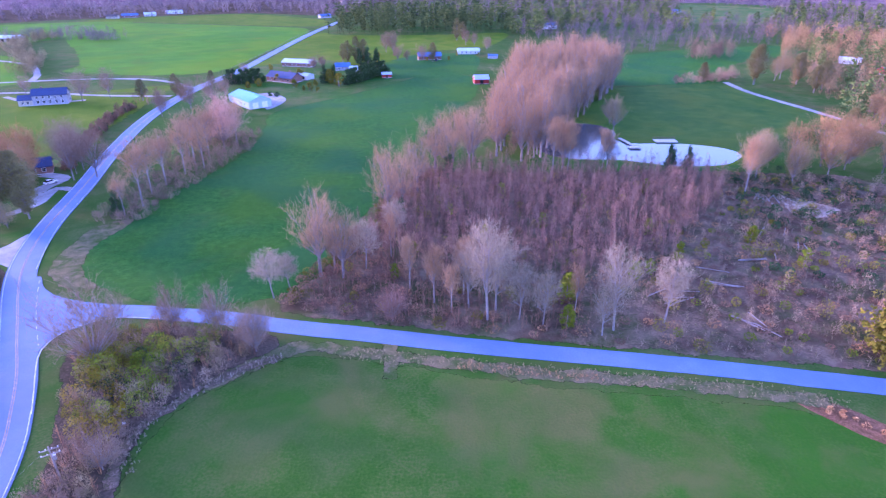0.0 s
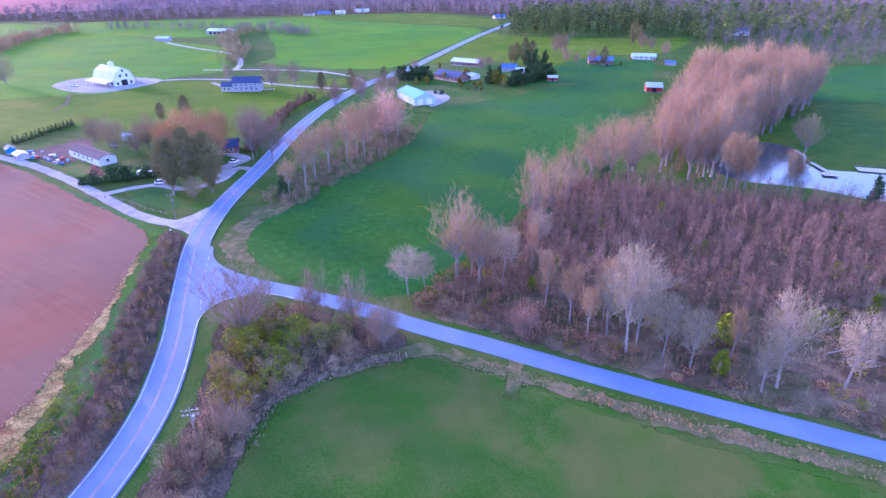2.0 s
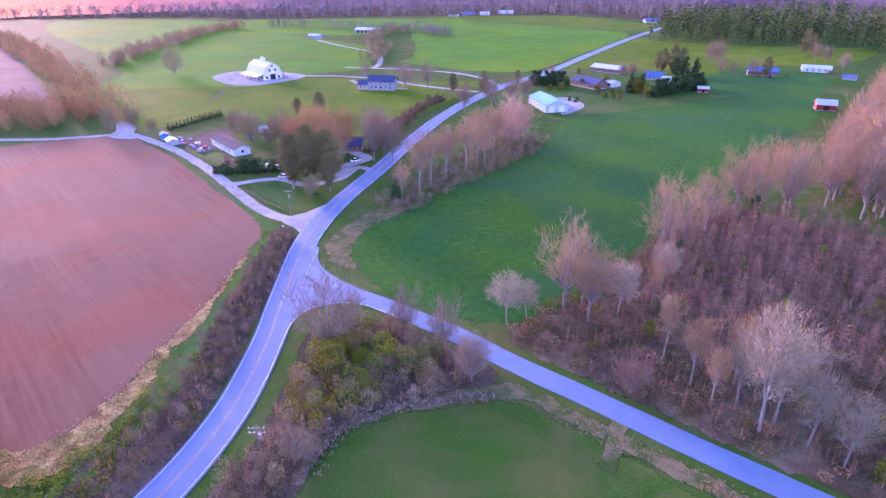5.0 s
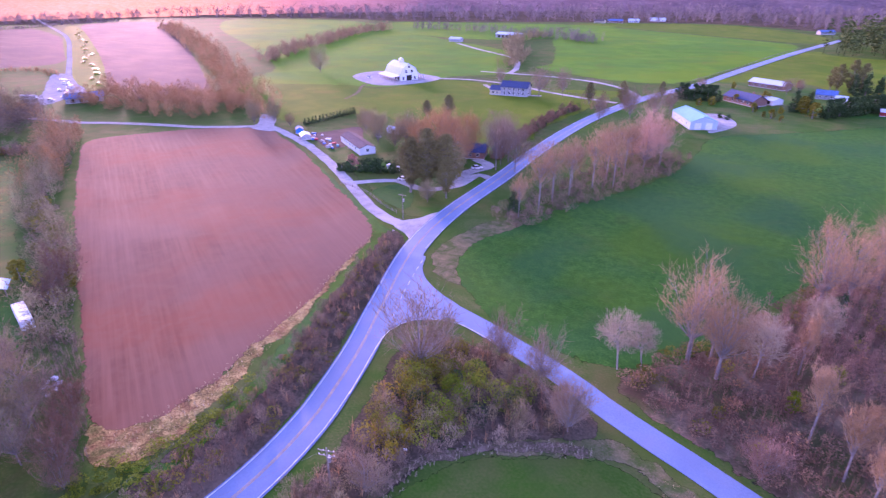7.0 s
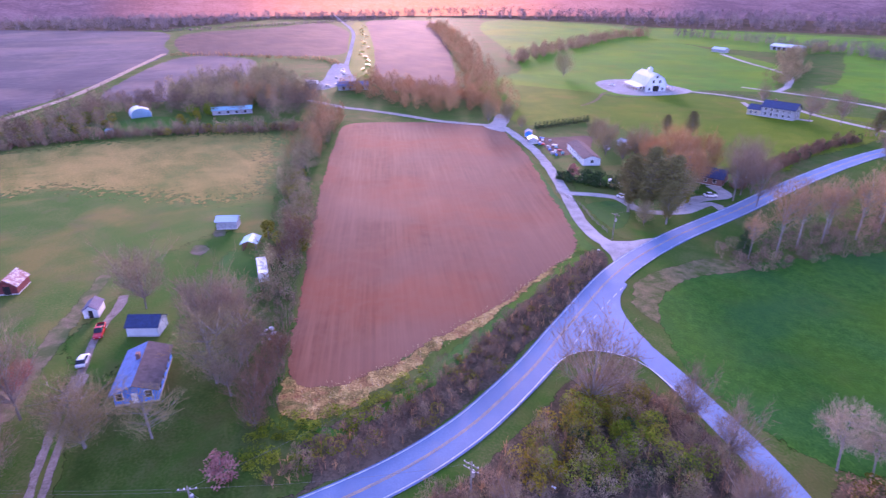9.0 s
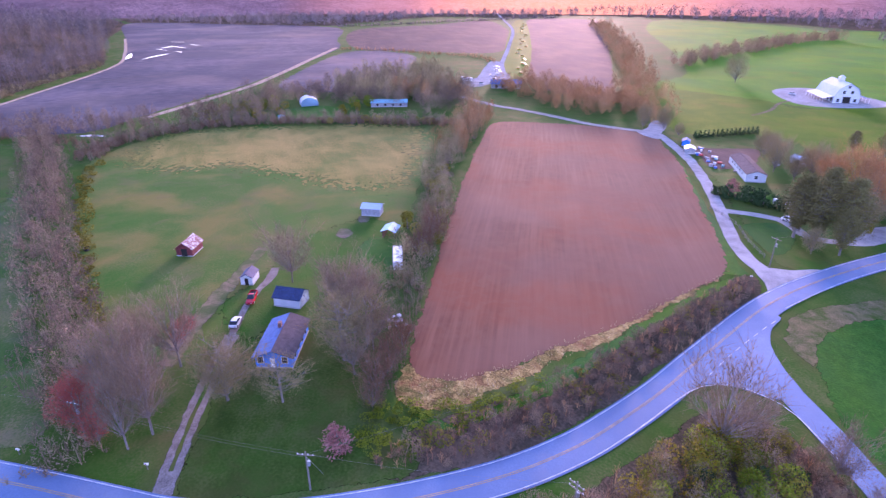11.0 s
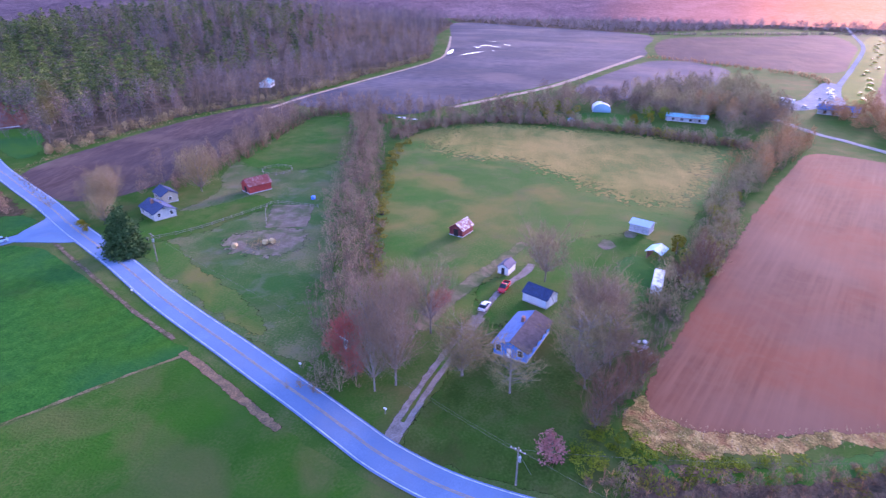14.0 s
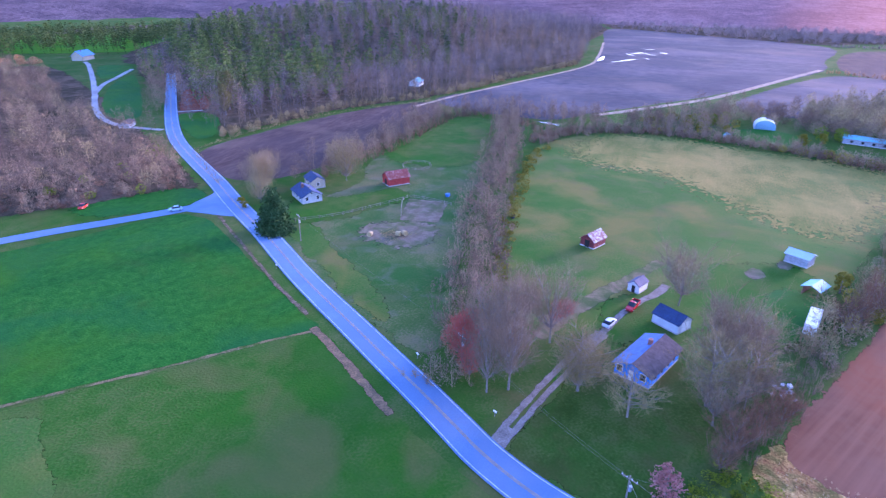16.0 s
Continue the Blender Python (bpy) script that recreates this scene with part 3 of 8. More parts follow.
patch("lawn", [(-112, 10), (-120, 22), (-128, 34), (-138, 45), (-165, 48), (-176, 38), (-166, 22), (-146, 12), (-128, 3)], 0.033, WORN, "patchy green grass round the sheds", 1.6, category="lawn", border=6)
patch("lawn", [(-132, 38), (-140, 46), (-158, 47), (-160, 38), (-146, 34)], 0.04, GREEN, "green grass beside the camper", 1.4, category="lawn", border=4)
patch("dry_grass", [(-120, -104), (-110, -84), (-98, -56), (-90, -38), (-94, -36), (-104, -50), (-113, -72), (-124, -92)], 0.04, STRAWY, "tan dry grass along the paddock roadside", 1.8, category="dry grass", border=3.5)
patch("field", [(-97, -64), (-86, -22), (-105, -27), (-165, -57), (-229, -83), (-280, -106), (-293, -140), (-240, -133), (-190, -122), (-160, -105), (-118, -108)], 0.03, PADDOCK, "worn grass paddock with bare patches", 1.2, category="paddock", border=3)
patch("field", [(-200, -125), (-240, -132), (-292, -140), (-280, -106), (-235, -86), (-200, -90)], 0.04, WORN, "green grass at the back of the paddock", 1.5, category="paddock", border=8)
patch("lawn", [(-120, -97), (-138, -85), (-160, -80), (-166, -92), (-150, -100), (-136, -112)], 0.045, WORN, "green house lawn beside the paddock", 1.6, category="lawn", border=4)
patch("field", [(-160, -196), (-200, -201), (-267, -199), (-318, -178), (-280, -152), (-223, -139), (-171, -133), (-145, -139), (-139, -155), (-146, -178)], 0.03, BROWN_SOIL, "brown tilled field edged by dry grass", 0.8, category="tilled field")
patch("field", [(-321, -178), (-400, -172), (-550, -163), (-660, -190), (-804, -235), (-1074, -311), (-1010, -130), (-922, 16), (-740, 22), (-640, 22), (-450, -35), (-395, -58), (-340, -82), (-310, -100)], 0.03, DARK_SOIL, "wide dark wet tilled field", 2.0, category="tilled field")
patch("field", [(-437, -15), (-600, 24), (-625, 60), (-580, 95), (-500, 85), (-441, 60), (-400, 20)], 0.03, DARK_SOIL, "dark tilled field behind the farm track", 2.0, category="tilled field")
patch("field", [(-660, 40), (-875, 48), (-940, 160), (-1010, 260), (-840, 255), (-700, 218), (-590, 180), (-610, 110)], 0.03, BROWN_SOIL, "distant brown tilled field", 2.0, category="tilled field")
patch("field", [(-417, 160), (-620, 222), (-830, 280), (-1034, 350), (-984, 440), (-800, 378), (-538, 276), (-353, 200), (-330, 200)], 0.03, BROWN_SOIL, "long brown field beside a hedgerow", 1.5, category="tilled field")
patch("field", [(-107, -129), (-77, -141), (-50, -150), (30, -180), (60, -150), (32, -110), (2, -93), (-28, -76), (-53, -61), (-79, -47), (-83, -54), (-94, -84)], 0.03, GREEN, "lush green field beside the straight road", 0.8)
patch("field", [(-78, -45), (-53, -59), (-28, -74), (2, -91), (32, -108), (60, -60), (60, 0), (60, 26), (0, 38), (-48, 36), (-58, 30), (-60, 14), (-65, -6), (-71, -23)], 0.042, WORN, "mown green field beside the ditch", 0.8)
patch("dry_grass", [(-25, -70), (-31, -64), (-24, -45), (-18, -50), (-14, -60)], 0.045, STRAWY, "patch of tan dry grass in the mown field", 1.8, category="dry grass", border=2.5)
patch("brush_floor", [(-34, 111), (-17, 108), (13, 102), (47, 97), (80, 92), (130, 84), (150, 130), (160, 200), (112, 213), (36, 211), (-3, 215), (-14, 193), (-20, 166), (-27, 150), (-31, 130), (-38, 117)], 0.036, BRUSH_FLOOR, "brown leaf-strewn floor of the cut-over brush land", 1.5, category="brush land", border=3)
patch("brush_floor", [(-70.5, 84), (-76, 96), (-72, 103), (-60, 106), (-47, 105), (-35, 102), (-36, 94), (-43, 88), (-50, 80), (-51, 74), (-49, 62), (-46.5, 54), (-48, 38), (-58, 40), (-60, 55), (-62, 66)], 0.035, WOOD_FLOOR, "brown floor of the thicket at the corner", 0.8, category="brush land", border=2)
patch("brush_floor", [(-88.5, 92), (-100, 112), (-113, 131), (-121, 131), (-99, 92), (-88, 70), (-82, 52), (-78, 40), (-72, 34), (-69, 38), (-69.4, 46), (-71.8, 60), (-79.5, 77)], 0.033, WOOD_FLOOR, "brown brush bank between the road and dry straw", 0.6, category="brush land", border=1.6)
patch("brush_floor", [(-178, -236), (-205, -214), (-262, -210), (-340, -190), (-443, -186), (-560, -178), (-650, -204), (-780, -250), (-1090, -330), (-1300, -500), (-900, -640), (-640, -620), (-430, -560), (-300, -480), (-240, -345)], 0.025, WOOD_FLOOR, "brown leaf-strewn floor of the mixed wood", 3.0, category="woodland floor")
patch("brush_floor", [(-150, 1000), (-330, 1010), (-520, 890), (-720, 720), (-830, 690), (-1000, 580), (-1100, 440), (-1060, 330), (-1120, 200), (-1010, 60), (-960, -20), (-1090, -320), (-1500, -380), (-1750, 100), (-1700, 700), (-1200, 1000), (-800, 1400), (-150, 1500)], 0.022, WOOD_FLOOR, "brown floor of the far woods", 5.0, category="woodland floor", step=12)
patch("brush_floor", [(-122, -150), (-90, -168), (-40, -190), (60, -230), (80, -420), (-120, -560), (-250, -560), (-215, -400), (-180, -300), (-163, -250), (-150, -215)], 0.03, WOOD_FLOOR, "brown floor of the bare wood by the side road", 2.0, category="woodland floor", border=4)
patch("brush_floor", [(-250, 192), (-190, 214), (-150, 238), (-134, 205), (-126, 190), (-119, 160), (-124, 146), (-150, 152), (-185, 166), (-230, 180)], 0.032, WORN, "patchy ground among the houses and trees", 0.8, category="yard", border=4)
patch("garden_plot", [(-233, 184), (-232, 195), (-228, 210), (-210, 197), (-205, 183), (-208, 176)], 0.05, BROWN_SOIL, "bare brown garden plot in front of conifers", 0.6, category="garden", border=1.5)
patch("bare_soil", [(-101, 130), (-103.5, 138), (-105, 150), (-103.5, 160), (-96, 166), (-95.5, 160), (-97.5, 150), (-96, 139), (-91, 129), (-84, 122.5), (-92, 122.5), (-97, 126)], 0.05, VERGE, "strip of patchy bare soil on the road verge", 1.1, category="verge", border=1.8)
patch("bare_soil", [(-124, -70), (-131, -77), (-141, -70), (-144, -58), (-136, -53), (-127, -53), (-124, -61)], 0.05, DIRT, "bare trampled soil in the paddock", 2.2, category="bare ground", border=8)
patch("riding_arena", [(-142, -70.5), (-160, -80), (-165, -66.5), (-147, -58.5)], 0.06, DIRT, "flat greyish dirt arena in the paddock", 0.3, smooth=False, category="arena", border=1.6)
patch("bare_soil", [(-104, -5.5), (-112, -6.5), (-122, -4.2), (-132, -1), (-146, 3), (-159, 7), (-158, 9.6), (-145, 6.4), (-131, 3), (-121, 0.6), (-112, -1.5), (-104, -2.5)], 0.05, material("dry_tan_soil", (0.14, 0.105, 0.068), (0.20, 0.15, 0.095), (0.27, 0.20, 0.13), size=2.5, fine=0.3, bump=0.6, spec=0.0, blots=(((0.05, 0.09, 0.024), 6, 0.5, 0.8),)), "bare tan soil beside the driveway", 0.8, category="bare ground", border=1.6)
patch("bare_soil", [(-161, 31), (-166, 33), (-169, 30), (-164, 28)], 0.05, DIRT, "bare soil by the pasture sheds", 0.8, category="bare ground", border=2)
patch("bare_soil", [(-172, 36), (-177, 35), (-179, 38), (-174, 39)], 0.05, DIRT, "trampled soil beside the grey shed", 0.6, category="bare ground", border=2)
patch("sand_bank", [(117, 190), (111.5, 175), (114, 167.5), (121, 168), (129, 175), (124, 181)], 0.09, SAND, "pale heap of cleared sand", 1.2, category="sand", border=3)
patch("gravel_yard", [(-356, 310), (-322, 296), (-304, 302), (-296, 328), (-303, 349), (-333, 350), (-360, 338)], 0.05, GRAVEL, "pale gravel yard around the white barn", 0.6, category="yard")
patch("gravel_yard", [(-96, 317), (-92, 342), (-106, 362), (-116, 354), (-104, 338)], 0.05, GRAVEL, "pale concrete yard beside the metal barn", 0.4, category="yard")
patch("gravel_yard", [(-403, 120), (-424, 143), (-432, 152), (-470, 158), (-520, 166), (-520, 156), (-440, 128), (-425, 112)], 0.05, GRAVEL, "pale gravel lot with parked vehicles", 0.8, category="yard")
patch("lawn", [(-415, 152), (-520, 168), (-965, 297), (-962, 316), (-640, 230), (-418, 160)], 0.045, YELLOWGREEN, "narrow yellowish grass strip beside the farm lot", 1.0, category="lawn")
patch("lawn", [(-151, 152), (-150, 164), (-139, 160), (-131, 148)], 0.045, GREEN, "small green front lawn", 0.4, category="lawn", border=1.5)
patch("lawn", [(-318, -8), (-316, 20), (-340, 30), (-356, 18), (-350, 0)], 0.045, GREEN, "green lawn beside the white hoop shed", 0.8, category="lawn")
patch("lawn", [(-215, -379), (-246, -420), (-270, -437), (-222, -348), (-185, -288), (-173, -292), (-181, -320)], 0.045, GREEN, "green lawn inside the bend of a driveway", 0.8, category="lawn")
patch("lawn", [(-246, -441), (-284, -515), (-300, -494), (-281, -459)], 0.045, GREEN, "green lawn before the woodland house", 1.0, category="lawn", border=4)
patch("bare_soil", [(-207, -283), (-250, -342), (-262, -335), (-224, -279), (-213, -277)], 0.05, material("red_leaf_litter", (0.12, 0.04, 0.025), (0.18, 0.065, 0.04), (0.25, 0.10, 0.06), size=3, fine=0.5, bump=0.8, spec=0.0), "reddish leaf-covered ground under the pines", 1.0, category="bare ground", border=5)
patch("lawn", [(-200, -273), (-212, -258), (-185, -219), (-171, -216), (-181, -243)], 0.045, GREEN, "green lawn at the edge of the pines", 1.0, category="lawn", border=4)
patch("lawn", [(-112, -138), (-90, -150), (-88, -166), (-118, -158), (-124, -146)], 0.04, GREEN, "green verge at the road corner", 0.8, category="lawn", border=6)
patch("field", [(-500, -560), (-620, -700), (-420, -900), (-260, -820), (-300, -660)], 0.1, BRIGHT, "far green field behind the pines", 2.0)
patch("field", [(-620, -700), (-860, -640), (-760, -900), (-560, -1000), (-420, -900)], 0.05, BROWN_SOIL, "far pinkish brown field behind the pines", 2.0, category="tilled field")
for quad in ([(-596, -156), (-620, -147), (-639, -141), (-627, -149)], [(-686, -168), (-680, -161), (-661, -147), (-673, -157)], [(-709, -159), (-701, -149), (-683, -132), (-695, -145)], [(-725, -141), (-719, -137), (-711, -127), (-717, -132)], [(-688, -163), (-712, -157), (-704, -155)], [(-650, -132), (-646, -131), (-663, -143)], [(-756, -172), (-753, -152), (-751, -158)], [(-592, -170), (-616, -169), (-650, -179), (-637, -179)], [(-304, -98), (-306, -91), (-301, -82), (-300, -86), (-302, -93)], [(-326, -72), (-330, -70), (-329, -69)]):
    patch("puddle", quad, 0.06, material("standing_water", (0.02, 0.025, 0.03), (0.03, 0.035, 0.04), (0.05, 0.05, 0.05), rough=0.05, bump=0.0, spec=0.6), "shallow puddle of standing water in the field", 0.6, smooth=False, category="puddle")

WATER = material("pond_water", (0.03, 0.045, 0.05), (0.04, 0.06, 0.065), (0.05, 0.07, 0.075), size=6, fine=0.8, rough=0.06, bump=0.02, spec=0.9)
POND = [(40, 250), (43, 270), (52, 283), (64, 288), (76, 285), (81, 271), (78, 258), (85, 252), (103, 252), (120, 246), (125, 237), (120, 228), (110, 221), (91, 220), (73, 227), (52, 229), (43, 236)]
patch("pond_bank", [(80 + (x - 80) * 1.03, 250 + (y - 250) * 1.05) for x, y in POND], 0.06, YELLOWGREEN, "narrow yellow green grass bank round the pond", 0.5, category="bank")
patch("pond", POND, 0.08, WATER, "calm pond reflecting the pale sky", 0.3, category="pond")

MAIN = [(-146, 860), (-152, 720), (-153, 570), (-152, 450), (-157, 380), (-155, 324), (-149, 280), (-138, 232), (-128, 196), (-118.4, 157.8), (-107.9, 130.5), (-91.5, 103.9), (-82, 89.4), (-75.3, 77.5), (-71, 68.6), (-67.2, 56.8), (-64.9, 42.9), (-64, 28), (-64.8, 15.5), (-67.5, 4.5), (-70.6, -3.2), (-75.3, -14.5), (-80, -26.5), (-85.2, -39.5), (-90.6, -53.5), (-97.1, -69.4), (-109.5, -96.6), (-121.3, -125), (-133.6, -151.9), (-145, -179.7), (-159.5, -213.1), (-175.8, -243.1), (-204.2, -288), (-236.8, -337.5), (-295, -425)]
SIDE = [(-93, 112.5), (-72.2, 112), (-52.3, 109.8), (-43, 108.2), (-34, 106), (-16, 103), (2, 99.7), (19, 97), (40, 94), (61, 90.5), (80, 87), (140, 77), (260, 60)]
SIDE_WEST = [(-120, -131), (-105, -137), (-89, -144), (-74, -151), (-59, -157), (-20, -172), (60, -203)]
LANE = [(-114, 140), (-128, 139), (-140, 142), (-152, 147), (-182, 160), (-216, 172), (-244, 178), (-262, 180), (-270, 172), (-286, 156), (-307, 143), (-326, 130), (-341, 118), (-370, 104)]
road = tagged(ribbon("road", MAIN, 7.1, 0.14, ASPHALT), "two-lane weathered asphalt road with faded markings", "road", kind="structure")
ribbon("edge_line", MAIN, 0.16, 0.21, LINE_WHITE, road, "faded white edge line", -3.12, 0.02)
ribbon("edge_line", MAIN[13:], 0.16, 0.21, LINE_WHITE, road, "faded white edge line", 3.12, 0.02)
ribbon("edge_line", MAIN[:11], 0.16, 0.21, LINE_WHITE, road, "faded white edge line", 3.12, 0.02)
ribbon("edge_line", [(-72, 78.2), (-75.6, 84.6), (-79.3, 91), (-82, 97), (-81.4, 103), (-77.3, 107.3), (-72, 109.2), (-62, 108.7)], 0.2, 0.225, LINE_WHITE, road, "curved white edge line of the junction", 0, 0.02)
ribbon("edge_line", [(-83.5, 98.5), (-88, 105), (-92.5, 112), (-97.5, 120.5), (-101, 127)], 0.12, 0.225, LINE_WHITE, road, "broken white line across the side road mouth", 0, 0.02, step=0.9, dash=2)
ribbon("centre_line", MAIN, 0.14, 0.215, LINE_YELLOW, road, "worn yellow centre line", 0.16, 0.02)
ribbon("centre_line", MAIN, 0.14, 0.215, LINE_YELLOW, road, "worn yellow centre line", -0.16, 0.02)
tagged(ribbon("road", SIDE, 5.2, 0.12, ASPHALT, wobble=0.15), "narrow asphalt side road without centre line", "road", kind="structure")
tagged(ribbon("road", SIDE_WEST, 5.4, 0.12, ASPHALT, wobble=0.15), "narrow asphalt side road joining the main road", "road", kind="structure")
tagged(ribbon("lane", LANE, 4.2, 0.10, GRAVEL, wobble=0.5), "pale gravel farm lane beside the tilled field", "lane", kind="structure")
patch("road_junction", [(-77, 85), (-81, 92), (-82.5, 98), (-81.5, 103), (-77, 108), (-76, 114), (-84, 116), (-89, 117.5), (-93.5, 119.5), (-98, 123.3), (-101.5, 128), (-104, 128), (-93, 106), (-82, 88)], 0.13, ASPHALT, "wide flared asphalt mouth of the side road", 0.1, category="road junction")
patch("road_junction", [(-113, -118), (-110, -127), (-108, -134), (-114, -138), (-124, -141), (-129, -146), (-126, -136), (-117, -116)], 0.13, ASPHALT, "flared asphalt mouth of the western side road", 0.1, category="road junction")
patch("lane_mouth", [(-112, 133), (-117, 135), (-124, 137), (-124, 142), (-122, 146), (-121, 154), (-117, 152), (-110, 138)], 0.12, GRAVEL, "flared gravel mouth of the lane", 0.1, category="lane")
patch("lane_mouth", [(-252, 176), (-266, 172), (-272, 180), (-286, 190), (-288, 194), (-276, 193), (-262, 183)], 0.095, GRAVEL, "fork of the gravel lane", 0.3, category="lane")


def track(name, pts, width, mat, label, z=0.09, wobble=0.4, category="driveway"):
    if mat not in (GRAVEL, SAND):
        LAYERS.append(name)
        line = curve_points(pts, 1.5)
        sides = [[], []]
        for i, q in enumerate(line):
            d = (line[min(i + 1, len(line) - 1)] - line[max(i - 1, 0)]).normalized()
            for side, k in zip(sides, (1, -1)):
                side.append(q + Vector((-d.y, d.x, 0)) * k * (width / 2 + wobble * noise.noise((q.x * 0.21, q.y * 0.21, 6.4 - 3.3 * k))))
        return tagged(tufted(name, sides[0] + sides[1][::-1], z + 0.0004 * len(LAYERS) - 0.012, mat, width * (0.3 if mat in (RUTS, DIRT) else 0.7)), label, category, kind="structure")
    return tagged(ribbon(name, pts, width, z, mat, wobble=wobble, thick=0.1), label, category, kind="structure")


track("driveway", [(-67.5, 4), (-79, 4.2), (-87, 4.5), (-99, 5.2), (-108, 6.3), (-114, 7)], 3.2, RUTS, "two-rut gravel driveway to the blue house", 0.06, 0.2)
track("farm_track", [(-114, 7), (-121, 7.6), (-130, 9), (-139, 12), (-145, 13)], 1.8, RUTS, "worn dirt track past the sheds", 0.07, 0.6, "track")
track("grass_median", [(-76, 4.2), (-87, 4.5), (-99, 5.5), (-108, 6.3)], 0.7, WORN, "grass strip between the driveway ruts", 0.075, 0.2, "grass")
track("driveway", [(-164, 153), (-154, 166), (-140, 166), (-134, 177), (-136, 192), (-127, 190)], 3.6, GRAVEL, "pale curved driveway among the trees")
track("driveway", [(-134, 178), (-141, 190), (-140, 203), (-150, 207)], 5.0, GRAVEL, "pale parking loop in front of a house")
track("driveway", [(-158, 374), (-180, 396), (-209, 409), (-247, 408), (-276, 400), (-300, 392)], 4.0, GRAVEL, "pale farm drive between pastures")
track("driveway", [(-278, 400), (-293, 430), (-330, 474), (-398, 506), (-451, 534)], 4.5, GRAVEL, "curving pale drive to the distant farm")
track("driveway", [(-300, 346), (-279, 357), (-247, 361), (-211, 354), (-180, 352), (-163, 352)], 4.0, GRAVEL, "gravel drive from the road to the white barn")
track("driveway", [(-260, 348), (-245, 338), (-228, 330), (-208, 340)], 3.2, GRAVEL, "pale drive to the grey house")
track("footpath", [(-322, 297), (-316, 285), (-300, 268), (-290, 250)], 2.2, DIRT, "worn reddish path across the pasture", category="path")
track("driveway", [(192, 404), (191, 380), (194, 355), (201, 323), (207, 290), (210, 268), (230, 200)], 4.2, GRAVEL, "pale lane among trees beyond the pond")
track("driveway", [(-172, -246), (-167, -262), (-165, -277), (-170, -301), (-185, -336), (-207, -378), (-241, -445), (-280, -526), (-292, -556)], 3.6, GRAVEL, "pale curving driveway through the woods")
track("driveway", [(-208, -380), (-231, -412), (-255, -437), (-290, -474)], 3.6, GRAVEL, "short side branch of the woodland driveway")
track("farm_track", [(-339, -77), (-392, -52), (-450, -29), (-560, -2), (-660, 22)], 5.0, SAND, "pale sandy track between dark fields", category="track")
track("farm_track", [(-300, -178), (-345, -178), (-400, -174), (-550, -164), (-650, -186), (-804, -235)], 3.0, SAND, "sandy track along the edge of the wood", category="track")
track("footpath", [(32, -109), (2, -92), (-28, -75), (-53, -60.5), (-66, -53.5), (-79, -46)], 0.8, VERGE, "narrow worn dirt line across the field", category="path")
track("driveway", [(-11, 101), (-10.5, 96), (-10, 90), (-10, 88)], 3.0, VERGE, "short dirt field entrance off the side road")
track("driveway", [(-200, -283), (-205, -280), (-215, -273)], 2.6, GRAVEL, "short drive off the main road under the pines")
track("driveway", [(-1500, 380), (-1050, 300), (-840, 262), (-640, 205), (-520, 168), (-470, 156)], 4.0, GRAVEL, "straight pale farm drive through the lot")
track("ditch", [(-45, 86), (-38, 92), (-28, 98.5), (-12, 96), (8, 92), (23, 89.5), (54, 85.5), (70, 82)], 3.6, VERGE, "weedy brown ditch beside the side road", 0.06, 1.2, "ditch")
track("ditch", [(-113, -125), (-101, -97), (-90, -71), (-83, -52)], 1.0, DEAD, "dark weedy ditch beside the road", 0.1, 0.3, "ditch")
track("ditch", [(-80, -47), (-75, -34), (-67, -15)], 1.8, material("orange_dry_weeds", (0.08, 0.06, 0.025), (0.15, 0.09, 0.04), (0.25, 0.14, 0.065), size=2, fine=0.3, bump=0.8), "ditch with orange dry weeds", 0.1, 0.4, "ditch")
track("dry_grass", [(-50, 62), (-52, 70), (-49, 80), (-42, 89), (-33, 95)], 2.2, DEAD, "greyish dead weeds along the field edge", 0.06, 0.9, "dry grass")


# ---- the low wooded hill behind the fields ----
def hill(x, y):
    """Height of the wooded hill over the valley floor."""
    q = np.clip(1 - ((np.asarray(x) + 640) / 325) ** 2 - ((np.asarray(y) + 475) / 230) ** 2, 0, 1)
    return 33 * q ** 0.8


def wooded_slope():
    n = 36
    verts = [(-1070 + 860 * i / n, -720 + 500 * j / n) for j in range(n + 1) for i in range(n + 1)]
    verts = [(x, y, float(hill(x, y)) - (0.0 if hill(x, y) > 0 else 0.6)) for x, y in verts]
    faces = [(j * (n + 1) + i, j * (n + 1) + i + 1, (j + 1) * (n + 1) + i + 1, (j + 1) * (n + 1) + i) for j in range(n) for i in range(n)]
    return tagged(mesh_object("hillside", verts, faces, WOOD_FLOOR, smooth=True), "low hill covered with brown leaf litter under trees", "hill", kind="structure")


wooded_slope()

# ---- trees and growth ----
def spread(rng, p0, p1, r, k, angle, shrink, up):
    """k children on each stem, leaving it at a sharp angle and turning upwards."""
    n = len(p0)
    u = rng.uniform(0.25, 1.0, (n, k, 1))
    axis = (p1 - p0)[:, None]
    ln0 = np.linalg.norm(p1 - p0, axis=1)[:, None, None]
    d = axis / ln0 + rng.normal(size=(n, k, 3)) * angle
    d[..., 2] += up
    d /= np.linalg.norm(d, axis=2, keepdims=True)
    e = p0[:, None] + axis * u + d * ln0 * shrink * rng.uniform(0.6, 1.3, (n, k, 1))
    s = p0[:, None] + axis * u
    return s.reshape(-1, 3), e.reshape(-1, 3), np.repeat(r * 0.5, k) * rng.uniform(0.7, 1.2, n * k)


